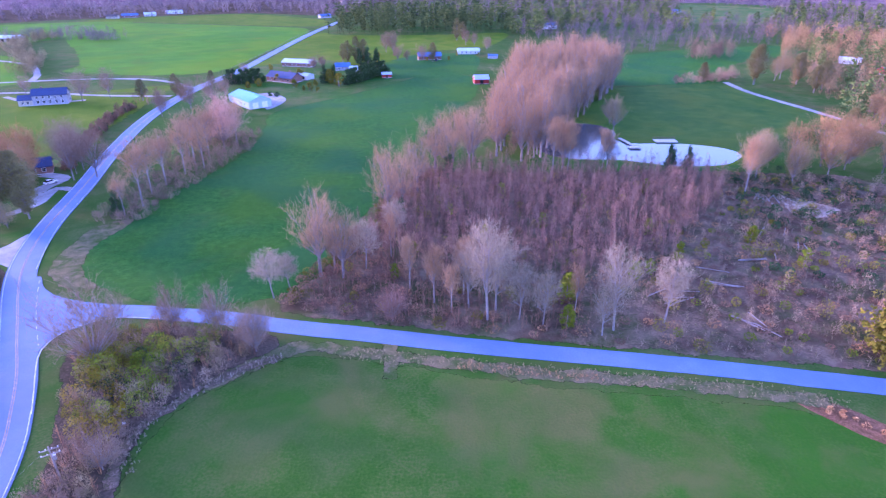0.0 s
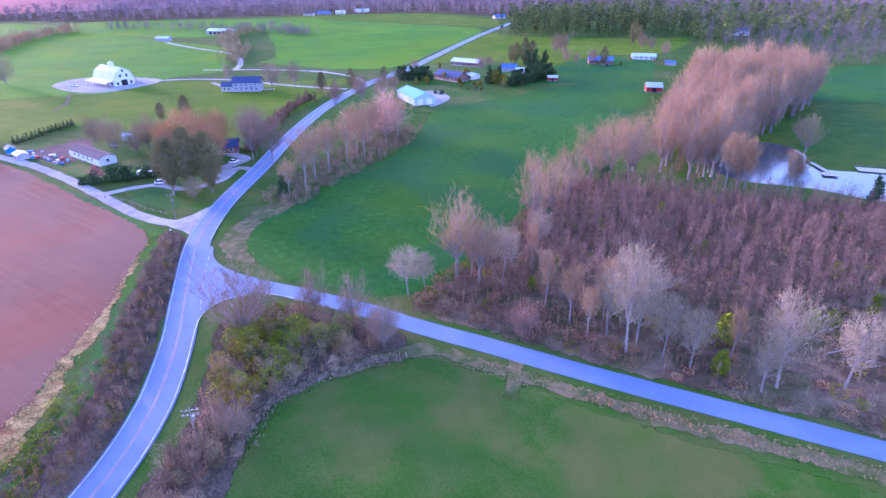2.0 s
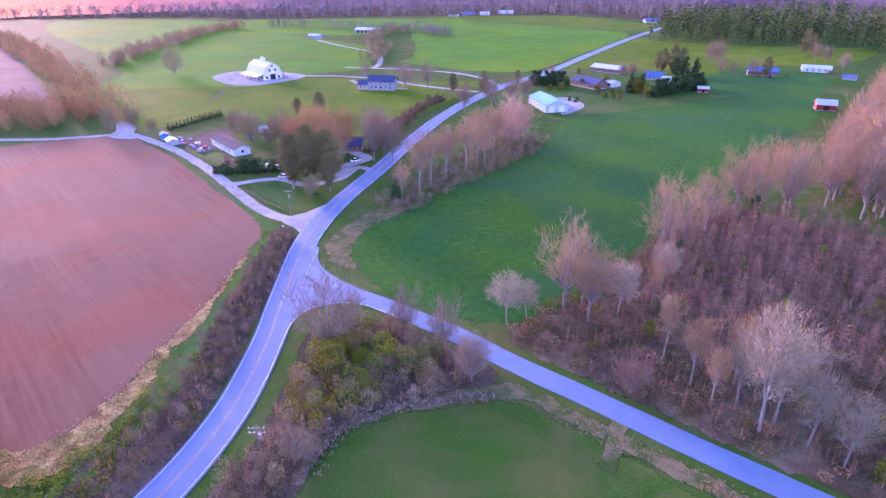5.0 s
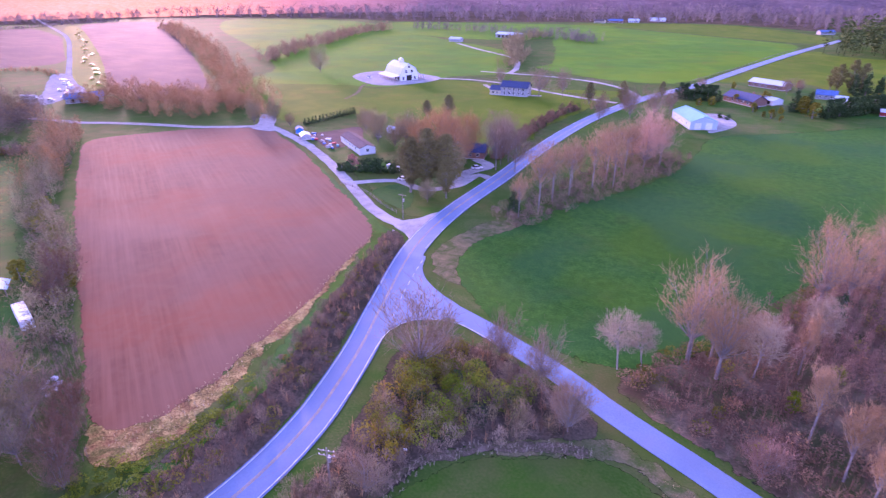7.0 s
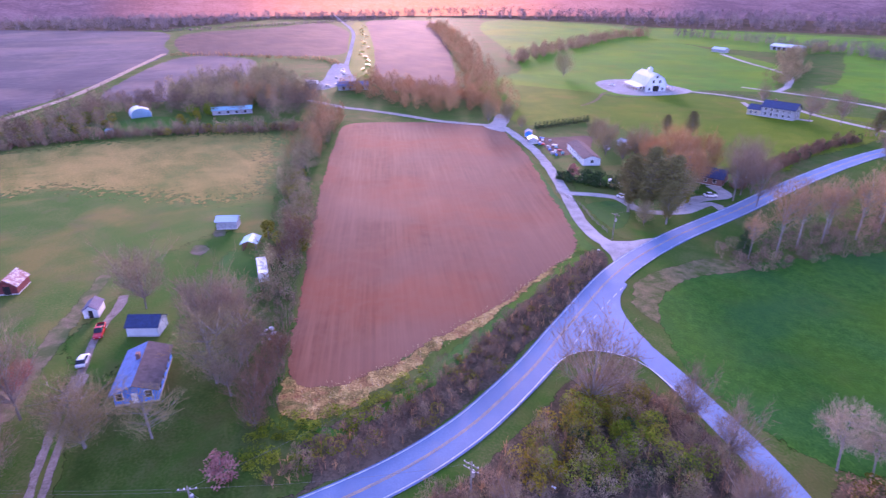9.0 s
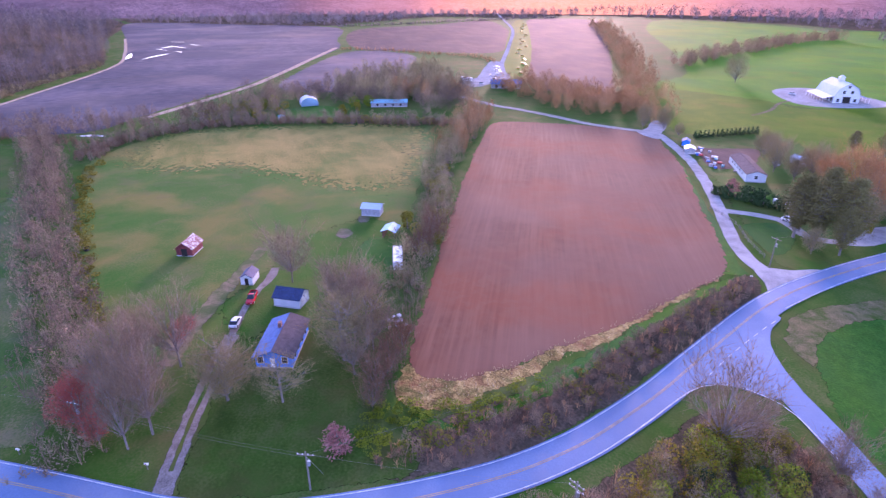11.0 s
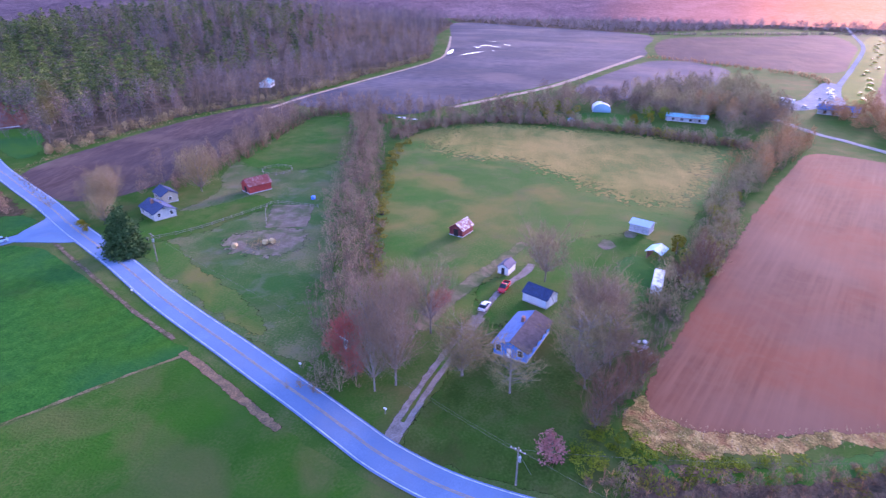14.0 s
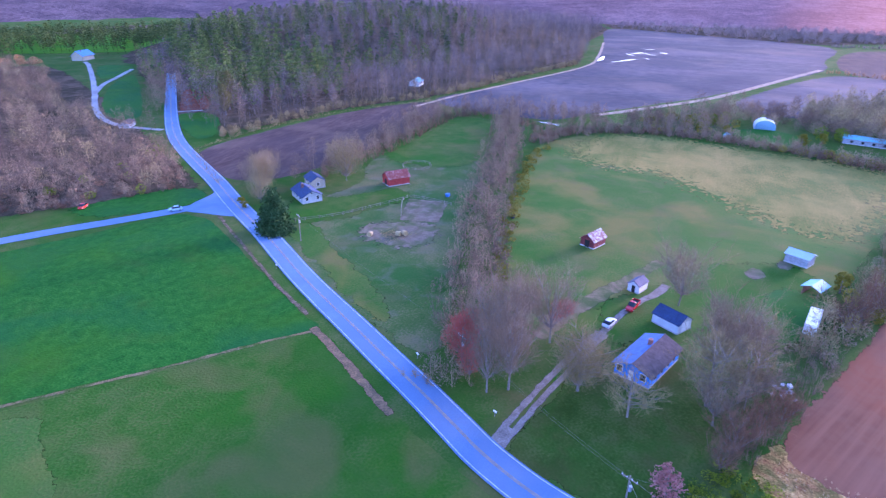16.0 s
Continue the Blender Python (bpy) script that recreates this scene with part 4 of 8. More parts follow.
def bare_tree(name, h, w, seed, bark, twig, label, category="tree", low=0.3, limbs=33, kids=(4, 4, 4), habit="spread", group="", lean=0.0, thick=1.0, stems=1, haze=1.0, fine=0.03):
    """A leafless tree: tapered leaders with steep limbs, and a rounded crown of fine twigs."""
    rng = np.random.default_rng(seed)
    root = new(name)
    wood, crown = Growth(), Growth()
    bm = bmesh.new()
    leaders = stems if stems > 1 else (3 if habit != "gnarled" else 2)
    fork = h * low * 0.8
    r0 = h * 0.0105 * thick
    foot = Vector((0, 0, -0.3))
    neck = Vector((lean * h * 0.3, rng.normal() * 0.01 * h, fork))
    rod(foot, neck, r0 * 1.25, r0, 7, bm)
    az0 = rng.uniform(0, 6.283)
    for s in range(leaders):
        az = az0 + s * 6.283 / leaders + rng.normal() * 0.3
        out = w * (0.10 if s else 0.03) * rng.uniform(0.8, 1.4)
        k = 4
        line = [np.array(neck)]
        for i in range(1, k + 1):
            f = i / k
            line.append(np.array([neck.x + lean * h * 0.5 * f + math.cos(az) * out * f ** 0.8 + rng.normal() * 0.008 * h, neck.y + math.sin(az) * out * f ** 0.8 + rng.normal() * 0.008 * h, fork + (h * (0.8 if s == 0 else 0.72) - fork) * f]))
        for i in range(k):
            q = r0 * (0.9 if s == 0 else 0.7)
            rod(line[i], line[i + 1], q * (1 - i / k) + 0.02, q * (1 - (i + 1) / k) + 0.02, 6, bm)
        n = max(5, limbs // leaders)
        # limb tips fill a rounded crown
        v = rng.normal(size=(n, 3)); v /= np.linalg.norm(v, axis=1, keepdims=True)
        v *= rng.uniform(0.5, 0.95, (n, 1))
        mid = h * (0.5 + low * 0.45)
        tip = np.array([lean * h * 0.6, 0, mid]) + v * np.array([w / 2, w / 2, h - mid])
        steep = {"spread": 0.8, "vase": 1.9, "gnarled": 0.35}[habit]
        reach = np.hypot(tip[:, 0] - lean * h * 0.5, tip[:, 1])
        z0 = np.clip(tip[:, 2] - reach * steep - 0.05 * h, fork, h * 0.8)
        tr = np.array(line)
        fz = np.clip((z0 - fork) / (tr[-1, 2] - fork), 0, 0.99) * k
        i = fz.astype(int)
        p0 = tr[i] + (tr[i + 1] - tr[i]) * (fz - i)[:, None]
        r = np.full(n, h * 0.0042 * thick)
        wood.cones(p0, tip, r)
        up = 0.35 if habit != "gnarled" else 0.12
        a = spread(rng, p0, tip, r, kids[0], 0.36, 0.40, up)
        wood.cones(a[0], a[1], np.maximum(a[2], 0.026))
        b = spread(rng, *a, kids[1], 0.5, 0.6, up * 0.7)
        crown.cones(b[0], b[1], np.maximum(b[2], 0.03))
        c = spread(rng, *b, kids[2], 0.65, 1.0, up * 0.9)
        crown.slivers(c[0], c[1], 0.024, rng)
    # fine outer twigs that round the crown off, in uneven lobes
    n = int(90 * limbs * haze)
    lobe = rng.normal(size=(36, 3)); lobe /= np.linalg.norm(lobe, axis=1, keepdims=True)
    lobe *= rng.uniform(0.35, 0.9, (36, 1))
    v = lobe[rng.integers(0, 36, n)] + rng.normal(size=(n, 3)) * (0.16, 0.16, 0.3)
    v = v[np.linalg.norm(v, axis=1) < 1.02]
    n = len(v)
    mid = h * (0.5 + low * 0.45)
    q = np.array([lean * h * 0.6, 0, mid]) + v * np.array([w / 2, w / 2, h - mid])
    d = v * 0.45 + rng.normal(size=(n, 3)) * 0.32 + (0, 0, 0.75)
    d *= h * 0.055 * rng.uniform(0.5, 1.3, (n, 1))
    crown.slivers(q - d * 0.5, q + d * 0.5, fine, rng)
    part("trunk", bm, bark, root)
    ob = new("branchwork", wood.mesh("branchwork", bark)); ob.parent = root
    ob = new("crown", crown.mesh("crown", twig)); ob.parent = root
    return tagged(root, label, category, group)


def leafy_tree(name, h, w, seed, bark, leaf, label, category="tree", shape="round", sprays=1500, low=0.1, size=0.35, group=""):
    """A tree or shrub in leaf: trunk, limbs and a crown of many leaf sprays with gaps."""
    rng = np.random.default_rng(seed)
    root = new(name)
    bm = rod((0, 0, -0.3), (rng.normal() * 0.1, rng.normal() * 0.1, h * 0.9), h * 0.02 + 0.05, 0.03, 7)
    wood, crown = Growth(), Growth()
    m = max(12, sprays // 28)
    z = rng.uniform(low, 1.0, m)
    if shape == "cone":
        z = low + (1 - low) * (1 - np.sqrt(rng.uniform(0, 1, m)))
        rad = (1.03 - z) / (1.03 - low) * rng.uniform(0.75, 1.05, m)
    elif shape == "pine":
        rad = np.clip(np.sin(np.clip((z - low) / (1 - low), 0, 1) ** 0.8 * 2.9), 0.15, 1) * rng.uniform(0.5, 1.1, m)
    elif shape == "column":
        rad = np.clip((1.05 - z) * 3, 0, 1) * rng.uniform(0.7, 1.0, m)
    else:
        q = (z - low) / (1 - low)
        rad = np.sqrt(np.clip(1 - (2 * q - 0.85) ** 2 / 1.4, 0.05, 1)) * rng.uniform(0.55, 1.05, m)
    az = rng.uniform(0, 2 * np.pi, m)
    tip = np.stack([np.cos(az) * rad * w / 2, np.sin(az) * rad * w / 2, z * h], 1)
    start = np.stack([0 * z, 0 * z, np.clip(z * h - rad * w * 0.15, 0.05 * h, h)], 1)
    wood.cones(start, tip, np.full(m, 0.03 + h * 0.002))
    k = max(1, sprays // m)
    u = rng.uniform(0.35, 1.05, (m, k, 1))
    p = start[:, None] + (tip - start)[:, None] * u + rng.normal(size=(m, k, 3)) * (w * 0.055 + 0.08) * (1.0 if shape != "pine" else 0.8)
    p[..., 2] = np.clip(p[..., 2], 0.05, h * 1.02)
    crown.leaves(p.reshape(-1, 3), size, rng, 0.35 if shape == "pine" else 0.0)
    part("trunk", bm, bark, root)
    ob = new("branchwork", wood.mesh("branchwork", bark)); ob.parent = root
    ob = new("crown", crown.mesh("crown", leaf)); ob.parent = root
    return tagged(root, label, category, group)


def stand(source, places, seed, h0):
    """Copies of a tree at (x, y, height); the first place takes the tree itself."""
    r = random.Random(seed)
    for i, (x, y, h) in enumerate(places):
        s = h / h0
        m = Matrix.LocRotScale((x, y, 0), Euler((0, 0, r.uniform(0, 6.28))), (s * r.uniform(0.9, 1.1), s * r.uniform(0.9, 1.1), s))
        if i == 0:
            source.matrix_basis = m
        else:
            copy_thing(source, m @ Matrix.Diagonal((*(1 / v for v in source.scale), 1)))


def thicket(name, places, seed, mat, label, category, h=(2, 5), w=1.2, twigs=12, r=0.03, up=0.8, kind="stuff"):
    """Many bushes or saplings as one growth: each a spray of twigs from its foot."""
    rng = np.random.default_rng(seed)
    g = Growth()
    p = np.array(places, float)
    n = len(p)
    hh = rng.uniform(h[0], h[1], n)
    foot = np.repeat(np.c_[p, np.zeros(n)], twigs, 0)
    H = np.repeat(hh, twigs)
    u = rng.uniform(0, up, n * twigs) * (np.arange(n * twigs) % twigs > 0)
    az = rng.uniform(0, 6.283, n * twigs)
    lean = rng.uniform(0.0, 1.0, n * twigs) * w * (0.4 + 0.6 * (1 - np.abs(2 * u - 0.7)))
    sprout = foot + np.c_[np.cos(az) * lean * 0.25, np.sin(az) * lean * 0.25, u * H * 0.75]
    tip = foot + np.c_[np.cos(az) * lean, np.sin(az) * lean, np.minimum(u * H * 0.75 + H * rng.uniform(0.15, 0.45, n * twigs), H * 1.05)]
    stem = np.arange(n * twigs) % twigs == 0
    tip[stem] = foot[stem] + np.c_[rng.normal(size=(n, 2)) * 0.04 * hh[:, None], hh]
    sprout[stem] = foot[stem]
    g.cones(sprout, tip, np.where(stem, r * 1.8, r), np.repeat(rng.uniform(0.1, 0.9, n), twigs))
    return tagged(new(name, g.mesh(name, mat)), label, category, kind=kind)


def leafy_thicket(name, places, seed, mat, label, category, h=(1.5, 3.5), w=1.6, leaves=40, size=0.3):
    rng = np.random.default_rng(seed)
    p = np.array(places, float)
    n = len(p)
    hh = rng.uniform(h[0], h[1], n)
    q = rng.normal(size=(n, leaves, 3))
    q /= np.linalg.norm(q, axis=2, keepdims=True) / rng.uniform(0.5, 1.0, (n, leaves, 1)) ** 0.5
    q = q * np.stack([np.full(n, w), np.full(n, w), hh / 2], 1)[:, None] * rng.uniform(0.7, 1.3, (n, 1, 1))
    q[..., 2] += hh[:, None] * 0.5
    q[..., 2] = np.maximum(q[..., 2], 0.05)
    q[..., :2] += p[:, None]
    g = Growth()
    g.leaves(q.reshape(-1, 3), size, rng, 0.0, np.repeat(rng.uniform(0.05, 0.95, n), leaves))
    return tagged(new(name, g.mesh(name, mat)), label, category, kind="stuff")


def wood_mass(name, places, seed, mat, label, h=(14, 20), w=3.5, twigs=22, r=0.09, low=0.25, buds=1.3, steep=1.2, size=0.0):
    """Leafless wood or hedge: trunks with upswept limbs under rounded crowns of fine twigs, one growth; each tree has its own tone."""
    rng = np.random.default_rng(seed)
    p = np.array(places, float)
    n, g = len(p), Growth()
    tone = rng.uniform(0.05, 0.95, n)
    hh = rng.uniform(h[0], h[1], n)
    ww = w * rng.uniform(0.7, 1.3, n) * (0.6 + 0.4 * hh / max(hh))
    foot = np.c_[p, hill(p[:, 0], p[:, 1])]
    g.cones(foot, foot + np.c_[rng.normal(size=(n, 2)) * 0.5, hh * 0.92], np.full(n, r * 2.0), tone)
    def crown(k, inner):
        """k points in each tree's crown, egg-shaped, with the way that leads outwards."""
        v = rng.normal(size=(n * k, 3)); v /= np.linalg.norm(v, axis=1, keepdims=True)
        v *= rng.uniform(inner, 1.0, (n * k, 1)) ** 0.5
        W, H = np.repeat(ww, k) * (1 - 0.25 * v[:, 2]), np.repeat(hh, k)
        q = np.repeat(foot, k, 0) + np.c_[v[:, 0] * W, v[:, 1] * W, H * ((1 + low) / 2 + v[:, 2] * (1 - low) / 2)]
        return v, W, q
    t = max(5, int(twigs * 0.4))
    v, W, e = crown(t, 0.4)
    s = e - np.c_[v[:, 0] * W * 0.75, v[:, 1] * W * 0.75, np.hypot(v[:, 0], v[:, 1]) * W * min(steep, 1.8)]
    s[:, 2] = np.maximum(s[:, 2], np.repeat(foot[:, 2] + hh * low * 0.5, t))
    g.cones(s, e, np.full(n * t, r), np.repeat(tone, t))
    k = int(twigs * buds * 1.7)
    v, W, q = crown(k, 0.15)
    d = v * 0.45 + rng.normal(size=v.shape) * 0.42 + (0, 0, 0.5)
    d *= ((size or r * 4.0 + 0.1) * 2.6) * rng.uniform(0.6, 1.4, (n * k, 1))
    g.slivers(q - d * 0.5, q + d * 0.5, (size or r * 4.0 + 0.1) * 0.26, rng, np.repeat(tone, k))
    return tagged(new(name, g.mesh(name, mat)), label, "trees", kind="stuff")


def pine_mass(name, places, seed, mat, label, h=(18, 26), w=4.0, leaves=70, size=0.9, low=0.3):
    """Tall pines: bare lower trunks and crowns of whorled drooping boughs, each tree with its own tone."""
    rng = np.random.default_rng(seed)
    p = np.array(places, float)
    n, g = len(p), Growth()
    tone = rng.uniform(0.05, 0.95, n)
    hh = rng.uniform(h[0], h[1], n)
    tiers, per = 7, max(3, leaves // 7)
    z = low + (1 - low) * (np.arange(tiers)[None, :, None] + rng.uniform(-0.3, 0.3, (n, tiers, per)) + 0.4) / tiers
    q = np.clip((z - low) / (1 - low), 0, 1)
    rad = np.clip(np.sin(q ** 0.75 * 2.95), 0.08, 1) * rng.uniform(0.25, 1.05, (n, tiers, per)) * w * rng.uniform(0.7, 1.3, (n, tiers, 1)) * rng.uniform(0.8, 1.2, (n, 1, 1))
    az = rng.uniform(0, 6.283, (n, tiers, 1)) + np.floor(rng.uniform(0, 4, (n, tiers, per))) * 1.571 + rng.normal(size=(n, tiers, per)) * 0.3
    spot = np.stack([p[:, 0, None, None] + np.cos(az) * rad, p[:, 1, None, None] + np.sin(az) * rad, z * hh[:, None, None] + hill(p[:, 0], p[:, 1])[:, None, None] - rad * 0.12], 3)
    g.leaves(spot.reshape(-1, 3), size, rng, 0.45, np.repeat(tone, tiers * per))
    foot = np.c_[p, hill(p[:, 0], p[:, 1])]
    g.cones(foot, foot + np.c_[np.zeros((n, 2)), hh * 0.95], np.full(n, 0.28), 0.0)
    return tagged(new(name, g.mesh(name, mat)), label, "trees", kind="stuff")


# solitary bare trees along the field edge and in the brush
t = bare_tree("tree", 24, 15, 11, BARK_GREY, TWIG_PINK, "tall leafless tree with pinkish twigs at a field edge", low=0.3, limbs=36, kids=(4, 4, 5), habit="vase", group="trees of the field hedge", haze=0.3, fine=0.05, thick=1.5)
stand(t, [(-31, 129, 23), (-25, 128, 19), (-17, 166, 24), (-3, 212, 23), (10, 215, 24), (-9, 190, 20), (-13, 174, 20), (22, 232, 24), (4, 225, 22), (46, 215, 20), (-28, 133, 15), (2, 208, 19), (12, 226, 23)], 1, 24)
t = bare_tree("tree", 13, 9, 12, BARK_PALE, TWIG_PALE, "small pale-barked bare tree leaning by the hedge", low=0.35, limbs=33, kids=(4, 4, 4), habit="gnarled", lean=-0.12)
stand(t, [(-40, 118, 13), (-37, 122, 10), (-20, 133, 14), (-14, 150, 13)], 2, 13)
t = bare_tree("tree", 20, 10, 13, BARK_PALE, TWIG_PALE, "tall pale bare tree with lichened twigs in the brush", low=0.3, limbs=33, kids=(4, 4, 4), habit="spread")
stand(t, [(10, 109, 25), (17, 109, 15), (12, 112, 19), (37, 105, 21), (49, 108, 17), (6, 114, 16), (22, 107, 14), (34, 103, 12)], 3, 20)
t = bare_tree("tree", 15, 5, 14, BARK_PALE, TWIG_PINK, "slender bare tree standing in the brush", low=0.4, limbs=24, kids=(3, 4, 5), habit="vase", group="slender trees in the brush")
stand(t, [(-2, 116, 15.5), (2, 112, 13), (-8, 122, 15), (5, 120, 16), (42, 213, 22), (48, 214, 20), (62, 217, 16), (64, 218, 15), (104, 188, 21), (30, 112, 12), (-14, 140, 13)], 4, 15)
t = bare_tree("tree", 7.5, 7, 15, BARK_GREY, TWIG_ROSE, "small spreading tree with reddish pink buds", low=0.15, limbs=33, kids=(4, 4, 4), habit="vase")
stand(t, [(-11, 108, 7.7), (128, 222, 9)], 5, 7.5)
t = bare_tree("tree", 26, 10, 16, BARK_PALE, TWIG_PINK, "very tall bare tree in a dense pinkish row", low=0.2, limbs=48, kids=(4, 3, 3), habit="vase", group="tall tree row by the pond meadow", haze=0.16, fine=0.09, thick=1.5)
ROW = [(20, 234), (36, 222), (58, 270), (84, 326), (112, 386), (113, 416), (62, 418), (44, 372), (34, 322), (23, 272)]
rr = random.Random(61)
stand(t, [(x, y, 25 + (y - 230) * 0.022 + rr.uniform(-5, 3)) for x, y in spots(ROW, 7.6, 62, 0.92)], 6, 26)

# trees round the pond meadow and on the eastern slope
t = bare_tree("tree", 20, 14, 36, BARK_GREY, TWIG_RUST, "broad bare tree with rusty orange buds east of the pond", low=0.15, limbs=33, kids=(4, 4, 4), habit="vase", group="rusty trees east of the pond", haze=0.7, fine=0.07)
stand(t, [(139, 223, 18), (149, 220, 23), (156, 216, 19), (146, 210, 17), (163, 224, 20), (168, 212, 17), (130, 206, 13), (224, 301, 14), (232, 292, 15), (214, 280, 12), (246, 310, 14), (178, 238, 14), (200, 252, 13)], 26, 20)
t = bare_tree("tree", 18, 11, 37, BARK_PALE, TWIG_TAN, "slim tan bare tree at the pond meadow", low=0.25, limbs=30, kids=(4, 4, 4), habit="vase", group="bare trees round the pond meadow", haze=0.7, fine=0.07)
stand(t, [(80, 270, 17), (122, 216, 16), (109, 197, 20), (125, 197, 16), (116, 205, 18), (236, 418, 20), (228, 410, 15), (220, 300, 12)], 27, 18)
wood_mass("grove", spots([(200, 515), (216, 508), (250, 522), (262, 545), (230, 545)], 6.5, 141, 0.9), 141, TWIG_MAUVE, "clump of bare trees between two meadows", (9, 20), 4.0, 60, 0.06, 0.08, 2.8, 1.6, 0.42)
wood_mass("grove", spots([(150, 398), (176, 396), (206, 418), (212, 436), (196, 432), (170, 408)], 4.5, 142, 0.9), 142, TWIG_MAUVE, "low scrub at the meadow's edge", (3, 9), 3.0, 50, 0.05, 0.05, 2.8, 1.6, 0.36)
# corner thicket trees
t = bare_tree("tree", 14, 12.5, 17, BARK_PALE, TWIG_MAUVE, "broad bare grey tree above the corner thicket", low=0.1, limbs=48, kids=(4, 4, 4), habit="vase", haze=0.3, fine=0.035, thick=1.3, stems=3)
stand(t, [(-68, 92.5, 18.5), (-59, 106, 10.5), (-49, 105, 11), (-38, 97, 11), (-40, 99, 9), (-53, 66, 8)], 7, 15)

# trees beside the main road
t = bare_tree("tree", 22, 12, 18, BARK_PALE, TWIG_PINK, "tall bare roadside tree with pale trunk", low=0.42, limbs=33, kids=(4, 4, 4), habit="spread", group="roadside trees", haze=0.4, fine=0.06)
stand(t, [(-98, 176, 23), (-100, 187, 21), (-99, 196, 20.7), (-97, 208, 21), (-98, 220, 22), (-96, 230, 22), (-100, 168, 14), (-103, 204, 18), (-105, 232, 18), (-92, 214, 19), (-91, 250, 19)], 8, 22)
t = bare_tree("tree", 20, 17, 19, BARK_GREY, TWIG_ORANGE, "wide round bare tree with orange buds", low=0.15, limbs=33, kids=(4, 4, 8), habit="vase", group="orange budding trees", haze=0.9, fine=0.06)
stand(t, [(-147, 191, 17), (-98, 258, 18), (-102, 248, 15)], 9, 20)
t = bare_tree("tree", 21, 14, 20, BARK_GREY, TWIG_MAUVE, "tall bare shade tree with grey twigs", low=0.25, limbs=33, kids=(4, 4, 4), habit="vase", group="bare shade trees")
stand(t, [(-135, 201, 21.6), (-128, 204, 18), (-137, -129, 14), (-208, 337, 18), (-196, 345, 18), (-250, 352, 14), (83, 288, 12), (-85, -1, 18), (-104, -1, 18), (-96, -6, 17), (-90, -4, 16), (-92, -9, 18), (-100, -10, 17), (-82, -4, 15), (-108, -9, 14), (-145, 218, 19), (-138, 213, 16), (-151, 226, 14)], 10, 21)

t = bare_tree("tree", 19, 17, 35, BARK_GREY, TWIG_PEACH, "wide round tree in pale peach blossom by the road", low=0.2, limbs=42, kids=(4, 4, 6), habit="vase")
stand(t, [(-94, 242, 21)], 25, 19)

# trees round the blue house
t = bare_tree("tree", 14, 13, 21, BARK_GREY, TWIG_TAN, "gnarled old bare tree with long sweeping limbs", low=0.2, limbs=33, kids=(4, 4, 4), habit="gnarled", thick=1.6)
stand(t, [(-90, 20, 10.5), (-92, 10, 14.5), (-101, 31, 15.5), (-124, 36, 11), (-106, 36, 13)], 11, 14)
t = bare_tree("tree", 14, 13, 22, BARK_GREY, TWIG_MAUVE, "round bare yard tree with fine twigs", low=0.25, limbs=33, kids=(4, 4, 4), habit="vase")
stand(t, [(-136, 18, 14.3), (-115, 34, 14), (-112, 30, 13), (-121, 31, 13), (-104, 37, 12), (-96, 33, 11)], 12, 14)
t = bare_tree("tree", 11, 9, 23, BARK_GREY, TWIG_RED, "bare maple flushed with red buds", low=0.12, limbs=33, kids=(4, 4, 4), habit="vase", haze=0.9, fine=0.035)
stand(t, [(-88, -13, 10.5), (-84, -9, 8), (-93, -14, 9), (-112, -3, 6), (-116, -2, 5)], 13, 11)
t = leafy_tree("shrub", 5.6, 5, 24, BARK_GREY, TWIG_BLOSSOM, "round pink blossoming shrub on the lawn", "shrub", "round", 900, 0.05, 0.22)
stand(t, [(-76, 30, 5.4), (-176, 164, 6)], 14, 5.6)
t = bare_tree("tree", 8.5, 9, 25, BARK_GREY, TWIG_PURPLE, "purplish bare shrub clump beside the field", "shrub", low=0.05, limbs=33, kids=(4, 4, 4), habit="vase", stems=2)
stand(t, [(-91, 37, 8.5), (-86, 36, 6), (-98, 40, 7), (-104, 43, 6.5), (-155, 57, 10), (-146, 52, 8)], 15, 8.5)

t = bare_tree("tree", 17, 17, 41, BARK_GREY, TWIG_TAN, "wide round tan-budded tree beside the paddock", low=0.12, limbs=36, kids=(4, 4, 4), habit="vase", haze=2.0)
stand(t, [(-163, -112, 17), (-388, 304, 20), (-134, -127, 14), (-146, -137, 12), (-128, -120, 10), (-92, 10, 13)], 31, 17)
# evergreens
t = leafy_tree("cedar", 14, 12.0, 26, BARK_GREY, LEAF_DARK, "dense dark green cone-shaped evergreen", "evergreen", "cone", 9000, 0.0, 0.42)
stand(t, [(-113, -96, 14)], 16, 14)
t = leafy_tree("pine", 21, 12.5, 27, BARK_PALE, LEAF_GREY, "tall grey green pine with a pale trunk", "pine tree", "pine", 9000, 0.2, 0.24)
stand(t, [(-132, 169, 20), (-141, 161, 19), (-136, 164, 22), (-128, 165, 14), (-145, 166, 15), (-208, 254, 12), (-218, 248, 9), (207, 396, 25), (236, 397, 20), (231, 368, 16), (243, 380, 18), (186, 262, 14), (180, 256, 11), (176, 404, 13), (-174, 339, 12), (-226, -262, 22), (-214, -250, 17)], 17, 21)
t = leafy_tree("juniper", 6, 4, 28, BARK_GREY, LEAF_LIME, "small bright green bushy evergreen in the brush", "evergreen", "round", 700, 0.03, 0.28)
stand(t, [(27, 106, 5.6), (29, 117, 7.4), (-8, 140, 4.5), (12, 150, 5), (30, 160, 4.5), (45, 175, 5), (-12, 128, 4), (20, 185, 5), (70, 190, 5), (2, 170, 4), (64, 140, 4.5), (53, 131, 4), (48, 128, 5), (60, 155, 5), (88, 150, 5), (95, 135, 5)], 18, 6)
